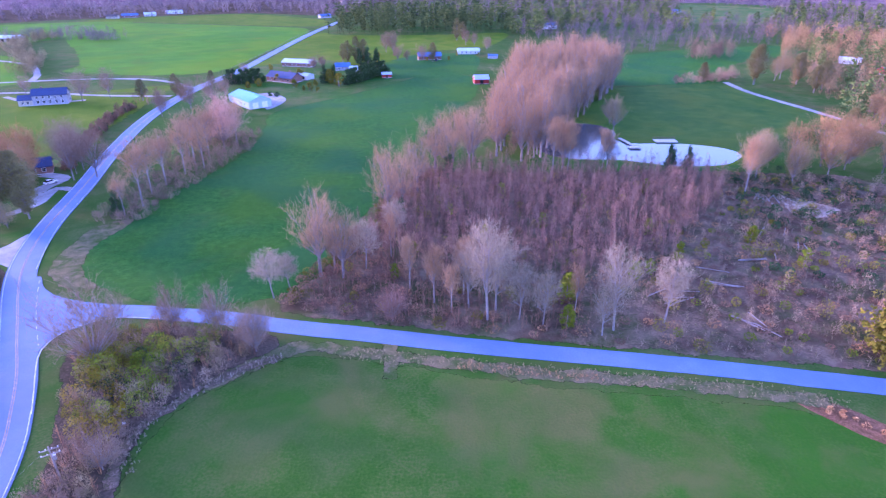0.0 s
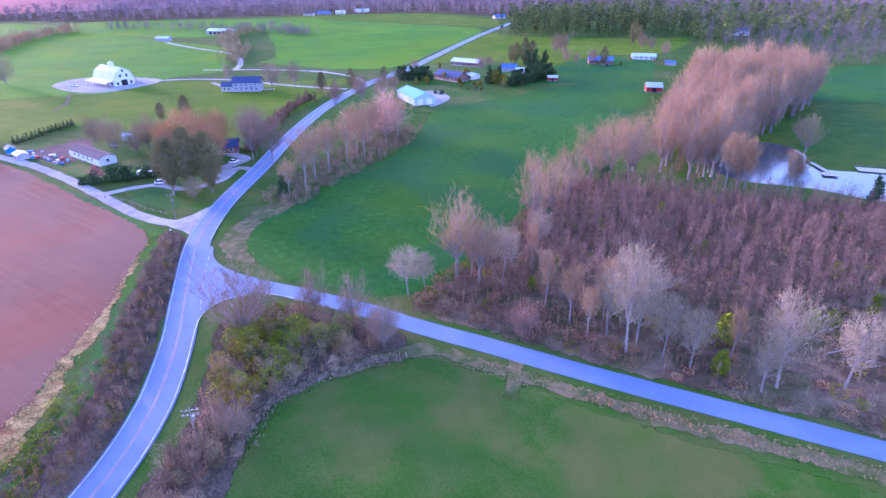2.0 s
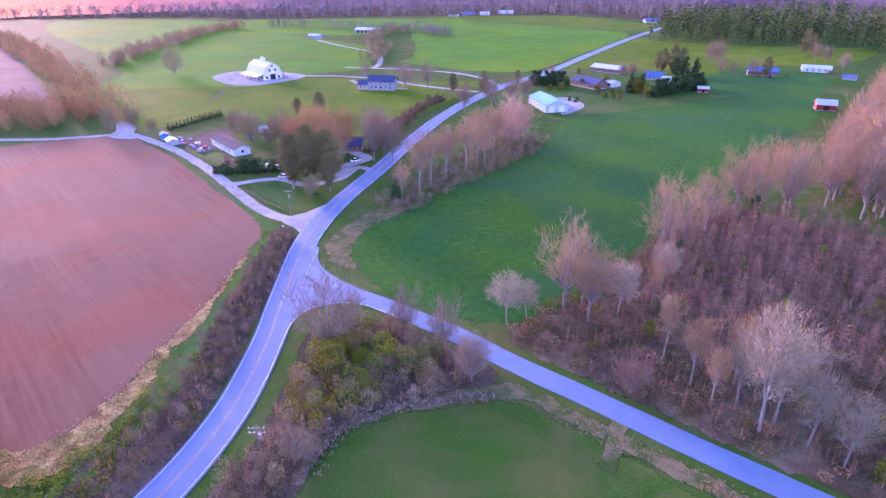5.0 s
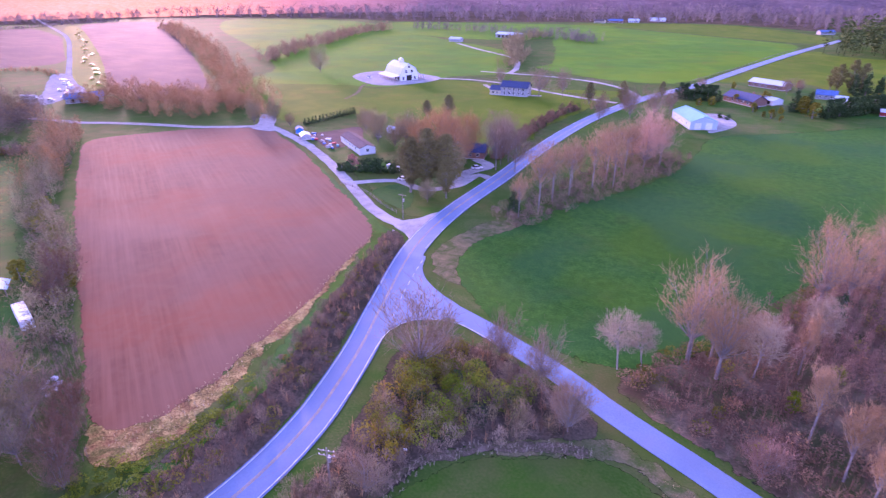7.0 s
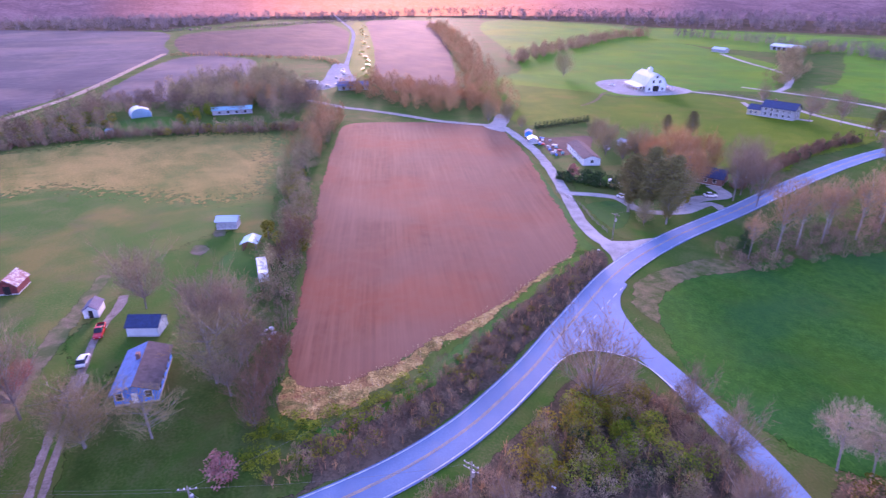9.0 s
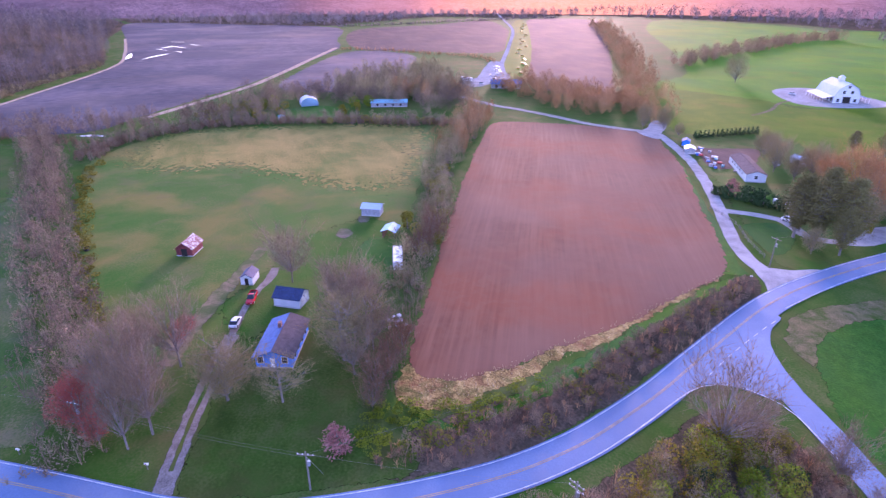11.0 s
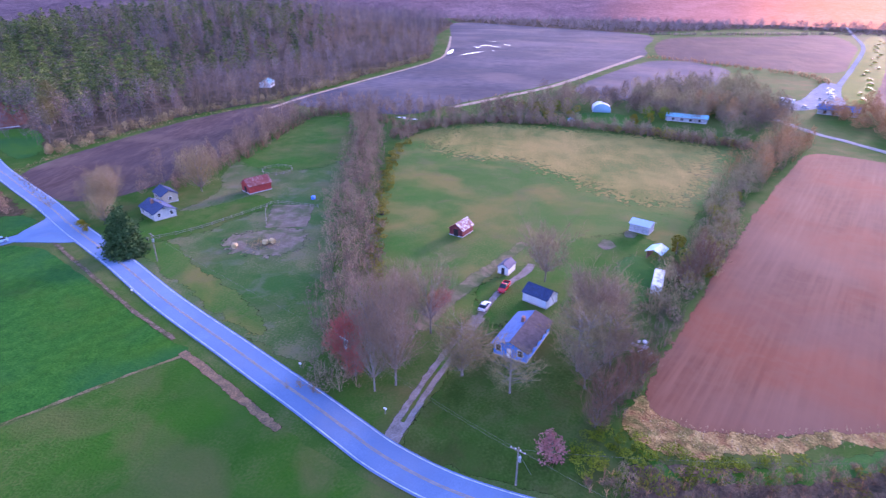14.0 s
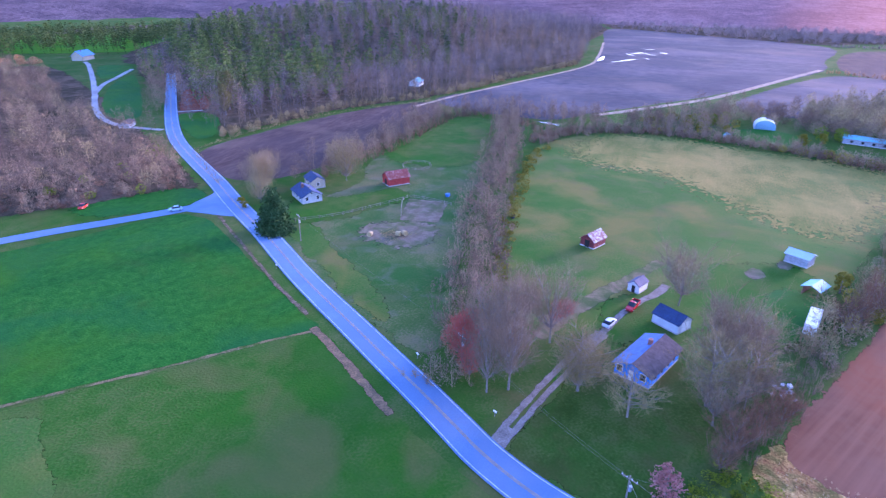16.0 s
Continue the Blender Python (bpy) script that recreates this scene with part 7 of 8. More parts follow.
def hoop_shed(x, y, turn, r, L, label):
    root = tagged(new("hoop_shed"), label, "shed")
    root.matrix_basis = pose(x, y, 0, 0, 0, turn)
    n, prof = 12, []
    for i in range(n + 1):
        a = math.pi * i / n
        prof.append((-r * math.cos(a), 1.8 + r * 0.62 * math.sin(a)))
    verts = [(sx * L / 2, py, pz) for sx in (-1, 1) for py, pz in prof]
    inner = [(vx, vy * 0.985, vz - 0.08) for vx, vy, vz in verts]
    m = n + 1
    faces = [(i, i + 1, m + i + 1, m + i) for i in range(n)] + [(2 * m + i + 1, 2 * m + i, 3 * m + i, 3 * m + i + 1) for i in range(n)]
    faces += [(i, 2 * m + i, 2 * m + i + 1, i + 1) for i in range(n)] + [(m + i + 1, 3 * m + i + 1, 3 * m + i, m + i) for i in range(n)]
    mesh_object("cover", verts + inner, faces, plain("white_tarpaulin", (0.72, 0.73, 0.74), 0.5), root, "white arched cover")
    for sx in (-1, 1):
        bm = bmesh.new()
        f = [bm.verts.new((sx * (L / 2 - 0.2), py, pz - 0.1)) for py, pz in prof] + [bm.verts.new((sx * (L / 2 - 0.2), r * 0.98, -0.1)), bm.verts.new((sx * (L / 2 - 0.2), -r * 0.98, -0.1))]
        bm.faces.new(f)
        bmesh.ops.solidify(bm, geom=bm.faces[:], thickness=0.1)
        part("end_wall", bm, plain("pale_blue_end_wall", (0.30, 0.52, 0.66), 0.6), root, "pale blue end wall")
    for s in (-1, 1):
        part("side_wall", box(-L / 2, L / 2, s * r - 0.08, s * r + 0.08, -0.1, 1.9), WALL_WHITE, root)
    return root


hoop_shed(-361, 10, 10, 5.0, 9.5, "white hoop shed with a pale blue end wall")
gable_house("outbuilding", "long low shed with a pale blue metal roof", -349, 57, 84, 21, 6, 2.6, 3.8, WALL_GREY, ROOF_TEAL, row("S", 4, 18, 1.3, 1.2, 1.2, "doorway"), 0.4, "shed", ribs=10)
gable_house("shed", "small pale blue garden shed", -322, -2, 40, 3.4, 2.6, 2.0, 2.8, WALL_WHITE, ROOF_TEAL, [("S", 0, 0.95, 0.8, 1.8, "door")], 0.2, "shed")
gable_house("barn", "low barn with a purplish grey roof behind the grove", -398, 140, 76, 20, 9, 3, 5, WALL_GREY, ROOF_SLATE, row("S", 4, 17, 1.4, 1.6, 2.0, "doorway"), 0.5, "barn")

# houses among the trees at the lane
mobile = gable_house("mobile_home", "white mobile home with a purplish brown roof", -199.5, 185.5, -20, 25, 7.0, 3.0, 4.2, WALL_WHITE, ROOF_BROWN, row("S", 5, 18, 1.9, 1.1, 1.1) + [("S", 0.2, 1.5, 0.95, 2.0, "door"), ("E", 0, 1.9, 1.2, 1.2, "window")], 0.3, "house")
part("porch_step", box(-0.6, 1.0, -4.6, -3.4, 0, 0.5), WOOD, mobile, "wooden entry deck")
gable_house("house", "brick house with a dark blue roof under shade trees", -156, 209, 30, 15, 9, 3.0, 5.2, WALL_BRICK, ROOF_NAVY, row("S", 4, 13, 1.8, 1.2, 1.3), 0.5, chimney=(-3, 0.5))
gable_house("shed", "small blue tarpaulin-covered shed beside the lane", -240, 183, -30, 4.5, 3.2, 2.1, 3.0, WALL_BLUE, ROOF_SLATE, [("S", 0, 1.0, 0.9, 1.9, "doorway")], 0.2, "shed")
gable_house("shed", "small white-roofed shed in a cluttered yard", -229, 178.5, -25, 5.5, 4.2, 2.0, 2.8, WALL_GREY, ROOF_WHITE, [("S", 0, 1.0, 1.4, 1.9, "doorway")], 0.3, "shed")
gable_house("shed", "pale shed behind the garden", -206, 214, 15, 7, 4, 2.2, 3.0, WALL_WHITE, ROOF_WHITE, [("S", 0, 1.0, 1.4, 1.9, "doorway")], 0.3, "shed")


def gambrel_barn(x, y, turn):
    """The large white barn: broken-pitch roof, cupola, gable openings and a lean-to round it."""
    root = tagged(new("barn"), "large white barn with a gambrel roof, cupola and lean-to", "barn")
    root.matrix_basis = pose(x, y, 0, 0, 0, turn)
    L, W = 24.0, 14.0
    prof = [(-W / 2, 4.2), (-W * 0.36, 8.6), (0, 11.4), (W * 0.36, 8.6), (W / 2, 4.2)]
    bm = bmesh.new()
    ring = [(-W / 2, -0.2), (W / 2, -0.2)] + [(py, pz - 0.12) for py, pz in prof[::-1]]
    ends = [[bm.verts.new((sx * L / 2, py, pz)) for py, pz in ring] for sx in (-1, 1)]
    bm.faces.new(ends[0][::-1]); bm.faces.new(ends[1])
    for i in range(len(ring)):
        j = (i + 1) % len(ring)
        bm.faces.new([ends[0][i], ends[0][j], ends[1][j], ends[1][i]])
    part("wall", bm, WALL_WHITE, root)
    for (y0, z0), (y1, z1) in zip(prof, prof[1:]):
        k = 0.5 if abs(y0) > W * 0.4 else 0.0
        j = 0.5 if abs(y1) > W * 0.4 else 0.0
        a, b = (-L / 2 - 0.6, y0 - k, z0 + 0.15 - k), (L / 2 + 0.6, y0 - k, z0 + 0.15 - k)
        c, d = (L / 2 + 0.6, y1 + j, z1 + 0.15 - j), (-L / 2 - 0.6, y1 + j, z1 + 0.15 - j)
        slope = part("roof_slope", slab(a, b, c, d, 0.14), ROOF_WHITE, root)
        for i in range(12):
            rx = -L / 2 + (i + 0.5) * L / 12
            part("seam", rod((rx, y0 - k, z0 + 0.17 - k), (rx, y1 + j, z1 + 0.17 - j), 0.05, sides=4), ROOF_WHITE, slope)
    cupola = part("cupola", box(-1.3, 1.3, -1.3, 1.3, 10.6, 13.2), WALL_WHITE, root, "white louvred cupola")
    bm = bmesh.new()
    bmesh.ops.create_cone(bm, cap_ends=True, segments=4, radius1=2.4, radius2=0.05, depth=1.4, matrix=pose(0, 0, 13.9, 0, 0, 45))
    part("cupola_roof", bm, ROOF_WHITE, cupola)
    for s in (-1, 1):
        part("lean_to_roof", slab(*([(-L / 2, s * (W / 2 + 6), 2.8), (L / 2, s * (W / 2 + 6), 2.8), (L / 2, s * W / 2, 4.1), (-L / 2, s * W / 2, 4.1)][::-s]), 0.12), ROOF_WHITE if s < 0 else ROOF_SLATE, root, "low lean-to roof")
        for i in range(7):
            part("post", box(-L / 2 + 0.2 + i * 3.9, -L / 2 + 0.4 + i * 3.9, s * (W / 2 + 5.7) - 0.1, s * (W / 2 + 5.7) + 0.1, -0.1, 2.75), TRIM, root)
    for u, z, w, h in ((0, 1.9, 4.2, 3.6), (-4.6, 1.6, 1.6, 1.8), (4.6, 1.6, 1.6, 1.8), (-2.2, 6.3, 1.5, 1.8), (2.2, 6.3, 1.5, 1.8)):
        opening(root, "E", u, z, w, h, L, W, "doorway" if z < 1.95 and w > 2 else "window")
        opening(root, "W", u, z, w, h, L, W, "doorway" if z < 1.95 and w > 2 else "window")
    opening(root, "E", 0, 9.3, 1.4, 1.4, L, W, "window")
    for s in "SN":
        for u in (-9, -4.5, 0, 4.5, 9):
            opening(root, s, u, 1.6, 1.8, 2.2, L, W, "doorway")
    return root


gambrel_barn(-322, 328, -17)
gable_house("house", "two-storey grey house with a dark blue roof", -222, 332, 20, 17, 9.5, 5.4, 8.2, WALL_GREY, ROOF_NAVY, row("S", 5, 15, 1.8, 1.2, 1.4) + row("S", 5, 15, 4.3, 1.1, 1.2) + row("E", 2, 6, 4.3, 1.1, 1.2) + row("E", 2, 6, 1.8, 1.1, 1.2), 0.5, chimney=(-4, 1.2))
gable_house("house", "low side wing with a dark roof", -233, 327, 20, 7, 8, 3.2, 5.2, WALL_TAN, ROOF_NAVY, row("S", 2, 5, 1.7, 1.1, 1.2), 0.4)

# houses north of the hay field
gable_house("barn", "long white metal barn with a pale teal roof", -109.5, 331, -49, 27, 13, 4.0, 6.4, plain("pale_blue_metal_wall", (0.36, 0.48, 0.56), 0.6), ROOF_TEAL, [("E", 2.6, 1.7, 3.2, 3.2, "door"), ("E", -2.8, 1.7, 3.2, 3.2, "door")] + row("S", 4, 22, 2.2, 0.9, 0.7), 0.3, "barn", ribs=14)
gable_house("house", "brick house with blue-black solar roof", -108, 404, -28, 22, 11, 3.2, 6.0, WALL_BRICK, ROOF_NAVY, row("S", 5, 19, 1.8, 1.3, 1.3), 0.6, chimney=(4, 1.5))
gable_house("house", "white-roofed wing beside the brick house", -96, 412, -28, 10, 8, 2.8, 4.0, WALL_WHITE, ROOF_WHITE, row("S", 2, 8, 1.5, 2.4, 2.0, "doorway"), 0.4)
gable_house("house", "low brick house with a pale grey roof", -113, 470, -14, 24, 10, 3.0, 5.0, WALL_BRICK, ROOF_WHITE, row("S", 5, 21, 1.7, 1.2, 1.2), 0.5)
gable_house("house", "small house with a pale blue roof", -76, 452, 10, 11, 7, 2.8, 5.0, WALL_GREY, ROOF_SLATE, row("S", 3, 9, 1.6, 1.0, 1.1), 0.4)
gable_house("shed", "small white garage by the evergreen screen", -67, 447, 5, 6, 5, 2.4, 3.4, WALL_WHITE, ROOF_WHITE, [("S", 0, 1.1, 2.4, 2.1, "doorway")], 0.3, "shed")
gable_house("shed", "little red shed with a white roof", -40, 419, 12, 6.5, 4.5, 2.4, 3.5, WALL_RED, ROOF_WHITE, [("S", 0, 1.1, 1.5, 2.0, "doorway")], 0.3, "shed")
gable_house("house", "brick house with a reddish and blue roof", -12, 509, 8, 19, 10, 3.0, 5.4, WALL_BRICK, ROOF_SLATE, row("S", 4, 16, 1.7, 1.2, 1.2), 0.5, chimney=(5, 1), roof_far=ROOF_RUST)
gable_house("house", "low white house at the edge of the pines", 22, 543, 4, 19, 8, 2.9, 4.6, WALL_WHITE, ROOF_WHITE, row("S", 4, 16, 1.6, 1.2, 1.2), 0.5)
gable_house("barn", "red barn with a pale metal roof beside the tree row", 25, 398, 8, 9.5, 7, 3.2, 5.4, WALL_RED, ROOF_WHITE, [("S", 0, 1.5, 2.4, 2.6, "doorway")], 0.4, "barn", ribs=8)
gable_house("shed", "low grey shed near the white house", 42, 515, -10, 8, 5, 2.2, 3.2, WALL_GREY, ROOF_SLATE, (), 0.3, "shed")

# distant farms
gable_house("barn", "long distant farm shed with a white roof", -445, 622, 8, 30, 14, 4, 6, WALL_GREY, ROOF_WHITE, row("S", 5, 26, 1.8, 3.0, 3.0, "doorway"), 0.6, "barn")
gable_house("barn", "small distant shed with a pale roof", -462, 545, 10, 14, 8, 3, 4.6, WALL_GREY, ROOF_WHITE, (), 0.5, "barn")
for i, (hx, hy, hl, lab, wm, rm) in enumerate(((-482, 905, 16, "distant tan farmhouse", WALL_TAN, ROOF_BROWN), (-466, 925, 22, "distant brick farmhouse with a grey roof", WALL_BRICK, ROOF_SLATE), (-448, 950, 16, "distant white farm shed", WALL_WHITE, ROOF_WHITE), (-432, 1000, 24, "distant white farm building with pale roof", WALL_WHITE, ROOF_WHITE), (-178, 930, 18, "distant grey house by the pines", WALL_GREY, ROOF_SLATE))):
    gable_house("house", lab + " among fields", hx, hy, 6 + 9 * i, hl, 9, 3.2, 5.4, wm, rm, row("S", 4, hl - 3, 1.7, 1.3, 1.2), 0.5)
gable_house("house", "white two-storey house on the wooded slope", 131, 772, 10, 18, 9, 5.4, 8.0, WALL_WHITE, ROOF_SLATE, row("S", 4, 15, 4.2, 1.1, 1.3) + row("S", 4, 15, 1.7, 1.1, 1.3), 0.5)
gable_house("house", "low white house far in the wood", 101, 950, 5, 24, 10, 3.2, 5.4, WALL_WHITE, ROOF_BROWN, row("S", 5, 20, 1.7, 1.3, 1.2), 0.5)
gable_house("house", "low dark building in a far clearing", 384, 1050, 0, 24, 12, 3.5, 6, WALL_GREY, ROOF_SLATE, row("S", 5, 20, 1.7, 1.3, 1.2), 0.5)
gable_house("house", "white cottage on the eastern slope", 330, 490, -30, 15, 8, 3, 5, WALL_WHITE, ROOF_WHITE, row("S", 3, 12, 1.7, 1.2, 1.2), 0.4, chimney=(-2, 1))
gable_house("barn", "red barn with a pale blue roof on the eastern slope", 328, 440, 10, 15, 8, 3.4, 5.6, WALL_RED, ROOF_TEAL, [("S", 0, 1.6, 2.8, 2.8, "doorway")], 0.4, "barn")

# ---- vehicles ----
def wheel(root, x, y, r=0.34):
    bm = bmesh.new()
    bmesh.ops.create_cone(bm, cap_ends=True, segments=14, radius1=r, radius2=r, depth=0.22, matrix=pose(x, y, r, 90))
    bmesh.ops.bevel(bm, geom=[e for e in bm.edges if len(e.link_faces) == 2 and e.calc_face_angle(0) > 1], offset=0.03, segments=1, affect="EDGES")
    w = part("wheel", bm, RUBBER, root, "black rubber wheel")
    bm = bmesh.new()
    bmesh.ops.create_cone(bm, cap_ends=True, segments=10, radius1=r * 0.6, radius2=r * 0.6, depth=0.24, matrix=pose(x, y, r, 90))
    part("rim", bm, METAL, w, "metal rim")


def loft(stations, mat, name, root, label=""):
    """A closed body through cross-sections (x, half width below, half width above, z below, z above)."""
    bm, rings = bmesh.new(), []
    for x, wb, wt, z0, z1 in stations:
        rings.append([bm.verts.new(p) for p in ((x, -wb, z0), (x, wb, z0), (x, wb, (z0 + z1) * 0.55), (x, wt, z1), (x, -wt, z1), (x, -wb, (z0 + z1) * 0.55))])
    for a, b in zip(rings, rings[1:]):
        for i in range(6):
            bm.faces.new([a[i], a[(i + 1) % 6], b[(i + 1) % 6], b[i]])
    bm.faces.new(rings[0][::-1]); bm.faces.new(rings[-1])
    bmesh.ops.recalc_face_normals(bm, faces=bm.faces)
    return part(name, bm, mat, root, label)


def car(label, paint, pickup=False, category="car", name="car", group=""):
    root = tagged(new(name), label, category, group)
    body = plain("car_paint_" + label.split()[0], paint, 0.25, 0.1, spread=0.03)
    n = 2.75 if pickup else 2.2
    loft([(-n, 0.72, 0.70, 0.42, 0.78), (-n + 0.15, 0.86, 0.80, 0.28, 0.92), (-0.6, 0.90, 0.84, 0.24, 0.98), (0.9, 0.90, 0.84, 0.24, 0.98), (n - 0.35, 0.86, 0.78, 0.26, 0.86), (n, 0.70, 0.66, 0.42, 0.70)], body, "body", root)
    a, b = (-0.5, 1.2) if pickup else (-1.75, 1.05)
    loft([(a, 0.80, 0.74, 0.96, 1.0), (a + (0.25 if pickup else 0.6), 0.80, 0.62, 0.96, 1.48 if not pickup else 1.75), (b - 0.7, 0.80, 0.62, 0.96, 1.5 if not pickup else 1.78), (b, 0.80, 0.76, 0.96, 1.0)], GLASS, "cabin_glass", root, "dark tinted cabin glass")
    h = 1.47 if not pickup else 1.75
    part("roof", box(a + (0.3 if pickup else 0.65), b - 0.72, -0.64, 0.64, h, h + 0.06, 0.03), body, root)
    if pickup:
        part("bed", box(-n + 0.15, a - 0.1, -0.68, 0.68, 0.9, 1.0), DARK, root, "dark load bed")
        for s in (-1, 1):
            part("bed_side", box(-n + 0.05, a, s * 0.84 - 0.05, s * 0.84 + 0.05, 0.9, 1.25, 0.02), body, root)
        part("tailgate", box(-n, -n + 0.08, -0.8, 0.8, 0.8, 1.25, 0.02), body, root)
    for s in (-1, 1):
        part("headlight", box(n - 0.12, n + 0.01, s * 0.55 - 0.14, s * 0.55 + 0.14, 0.58, 0.7, 0.02), TRIM, root, "clear headlight")
        part("tail_light", box(-n - 0.01, -n + 0.08, s * 0.58 - 0.1, s * 0.58 + 0.1, 0.6, 0.76, 0.02), plain("red_lens", (0.4, 0.02, 0.02), 0.2), root, "red tail light")
        for x in (-n * 0.62, n * 0.62):
            wheel(root, x, s * 0.82)
    return root


car("red pickup truck with a dark bed parked by the house", (0.45, 0.02, 0.025), True, "pickup truck", "pickup_truck").matrix_basis = pose(-128.5, 9.2, 0.1, 0, 0, -5)
car("silver white car parked on the gravel drive", (0.62, 0.63, 0.66)).matrix_basis = pose(-118, 7.2, 0.15, 0, 0, 172)
car("pale blue car on the western side road", (0.35, 0.5, 0.62)).matrix_basis = pose(-106, -136.5, 0.16, 0, 0, -25)
car("red car parked beside the side road", (0.5, 0.05, 0.03)).matrix_basis = pose(-90, -164, 0.05, 0, 0, 40)
yard_car = car("white car parked in the house loop", (0.66, 0.67, 0.68), group="parked cars")
yard_car.matrix_basis = pose(-141, 197, 0.15, 0, 0, 60)
copy_thing(yard_car, pose(-340, 312, 0.1, 0, 0, 10))
copy_thing(yard_car, pose(-152, 168, 0.12, 0, 0, 30))
copy_thing(yard_car, pose(-206, 203, 0.05, 0, 0, -20))
lot_car = car("white vehicle parked on the farm lot", (0.6, 0.6, 0.58), group="vehicles on the farm lot")
lot_car.matrix_basis = pose(-412, 126, 0.1, 0, 0, 30)
rr = random.Random(5)
for i in range(9):
    copy_thing(lot_car, pose(-418 - 9 * i, 134 + 3.0 * i + rr.uniform(-3, 3), 0.1, 0, 0, rr.uniform(0, 360)))
# yellow paint stands for low sun glinting off these vehicles
sunset_glint_car = car("yellow vehicle parked along the farm strip", (0.55, 0.42, 0.06), group="vehicles along the farm strip")
sunset_glint_car.matrix_basis = pose(-452, 166, 0.05, 0, 0, 20)
for i in range(19):
    copy_thing(sunset_glint_car, pose(-478 - 25 * i, 173 + 7.3 * i + rr.uniform(-5, 4), 0.05, 0, 0, rr.uniform(0, 360)))
dark_car = car("dark car parked at the brick houses", (0.03, 0.05, 0.1), group="cars at the brick houses")
dark_car.matrix_basis = pose(-98, 392, 0.05, 0, 0, 10)
copy_thing(dark_car, pose(-6, 497, 0.05, 0, 0, 80))
copy_thing(dark_car, pose(72, 358, 0.05, 0, 0, 80))


def camper(x, y, turn, L=10.0):
    root = tagged(new("camper_trailer"), "long white camper trailer parked on grass", "camper")
    root.matrix_basis = pose(x, y, 0, 0, 0, turn)
    white = plain("camper_white", (0.72, 0.73, 0.73), 0.4, spread=0.06)
    part("body", box(-L / 2, L / 2, -1.25, 1.25, 0.55, 2.95, 0.18), white, root)
    part("stripe", box(-L / 2 + 0.25, L / 2 - 0.25, -1.262, -1.25, 1.1, 1.3), plain("blue_grey_stripe", (0.2, 0.25, 0.35), 0.4), root, "blue grey stripe")
    for u in (-3.4, -1.0, 2.8):
        w = part("window", box(u - 0.55, u + 0.55, -1.28, -1.25, 1.6, 2.2), TRIM, root)
        part("pane", box(u - 0.48, u + 0.48, -1.295, -1.28, 1.66, 2.14), GLASS, w)
        w = part("window", box(u - 0.55, u + 0.55, 1.25, 1.28, 1.6, 2.2), TRIM, root)
        part("pane", box(u - 0.48, u + 0.48, 1.28, 1.295, 1.66, 2.14), GLASS, w)
    part("door", box(0.9, 1.6, -1.29, -1.25, 0.65, 2.5, 0.01), TRIM, root)
    for u in (-2.2, 1.4):
        part("roof_vent", box(u - 0.35, u + 0.35, -0.35, 0.35, 2.95, 3.12, 0.05), METAL, root, "roof vent")
    part("air_unit", box(-0.6, 0.5, -0.4, 0.4, 2.95, 3.25, 0.06), TRIM, root, "roof air conditioner")
    for u in (-0.6, 0.4):
        for s in (-1, 1):
            wheel(root, u, s * 1.05, 0.36)
    part("tow_bar", rod((L / 2, 0, 0.6), (L / 2 + 1.2, 0, 0.5), 0.06), METAL, root)
    return root


cam_t = camper(-142.6, 45.2, 176)
copy_thing(cam_t, pose(-163, 174, 0.1, 0, 0, 12) @ Matrix.Scale(0.7, 4))
copy_thing(cam_t, pose(-426, 118, 0.1, 0, 0, 40))

# ---- poles, wires, post boxes ----
def power_pole(x, y, h, turn, arms=1, guy=None):
    root = tagged(new("utility_pole"), "weathered wooden utility pole with crossarm and insulators", "utility pole")
    root.matrix_basis = pose(x, y, 0, 0, 0, turn)
    part("pole", rod((0, 0, -0.5), (0, 0, h), 0.17, 0.11, 8), WOOD, root)
    for k in range(arms):
        z = h - 0.5 - 0.9 * k
        arm = part("crossarm", box(-1.3, 1.3, -0.16, -0.04, z - 0.07, z + 0.07), WOOD, root)
        for u in (-1.15, -0.4, 0.4, 1.15):
            part("insulator", rod((u, -0.1, z + 0.07), (u, -0.1, z + 0.28), 0.06, 0.04), TRIM, arm, "pale insulator")
    part("transformer", rod((0.32, 0, h - 2.6), (0.32, 0, h - 1.7), 0.24, sides=10), METAL, root, "grey transformer can")
    if guy:
        part("guy_wire", rod((0, 0, h - 0.9), (*guy, 0), 0.025, sides=4), METAL, root)
    return root


power_pole(-57.5, 63, 7.8, 30, 2)
power_pole(-69, 26, 7.6, 75, 1, (1.0, 3.2))
power_pole(-86, -12, 7.8, 65, 1)
power_pole(-125, 142, 8.5, 20, 1)
power_pole(-138, 208, 9, 15, 1)
power_pole(-112, -84, 8.5, 68, 1)


def wire(a, b, sag=0.9):
    a, b = Vector(a), Vector(b)
    bm = bmesh.new()
    last = a
    for i in range(1, 13):
        u = i / 12
        p = a.lerp(b, u) - Vector((0, 0, sag * 4 * u * (1 - u)))
        rod(last, p, 0.016, sides=4, into=bm)
        last = p
    return tagged(part("power_wire", bm, WOOD, None), "sagging power line between wooden poles", "wire", "power lines")


for a, b in (((-69, 26, 7.2), (-86, -12, 7.4)), ((-69, 26, 6.6), (-86, -12, 6.8)), ((-69, 26, 7.2), (-84, 74, 6.5)), ((-57.5, 63, 7.5), (-69, 26, 7.2)), ((-86, -12, 7.4), (-112, -84, 8.0)), ((-125, 142, 8.2), (-138, 208, 8.7)), ((-86, -12, 6.8), (-102, 14, 4.0))):
    wire(a, b)


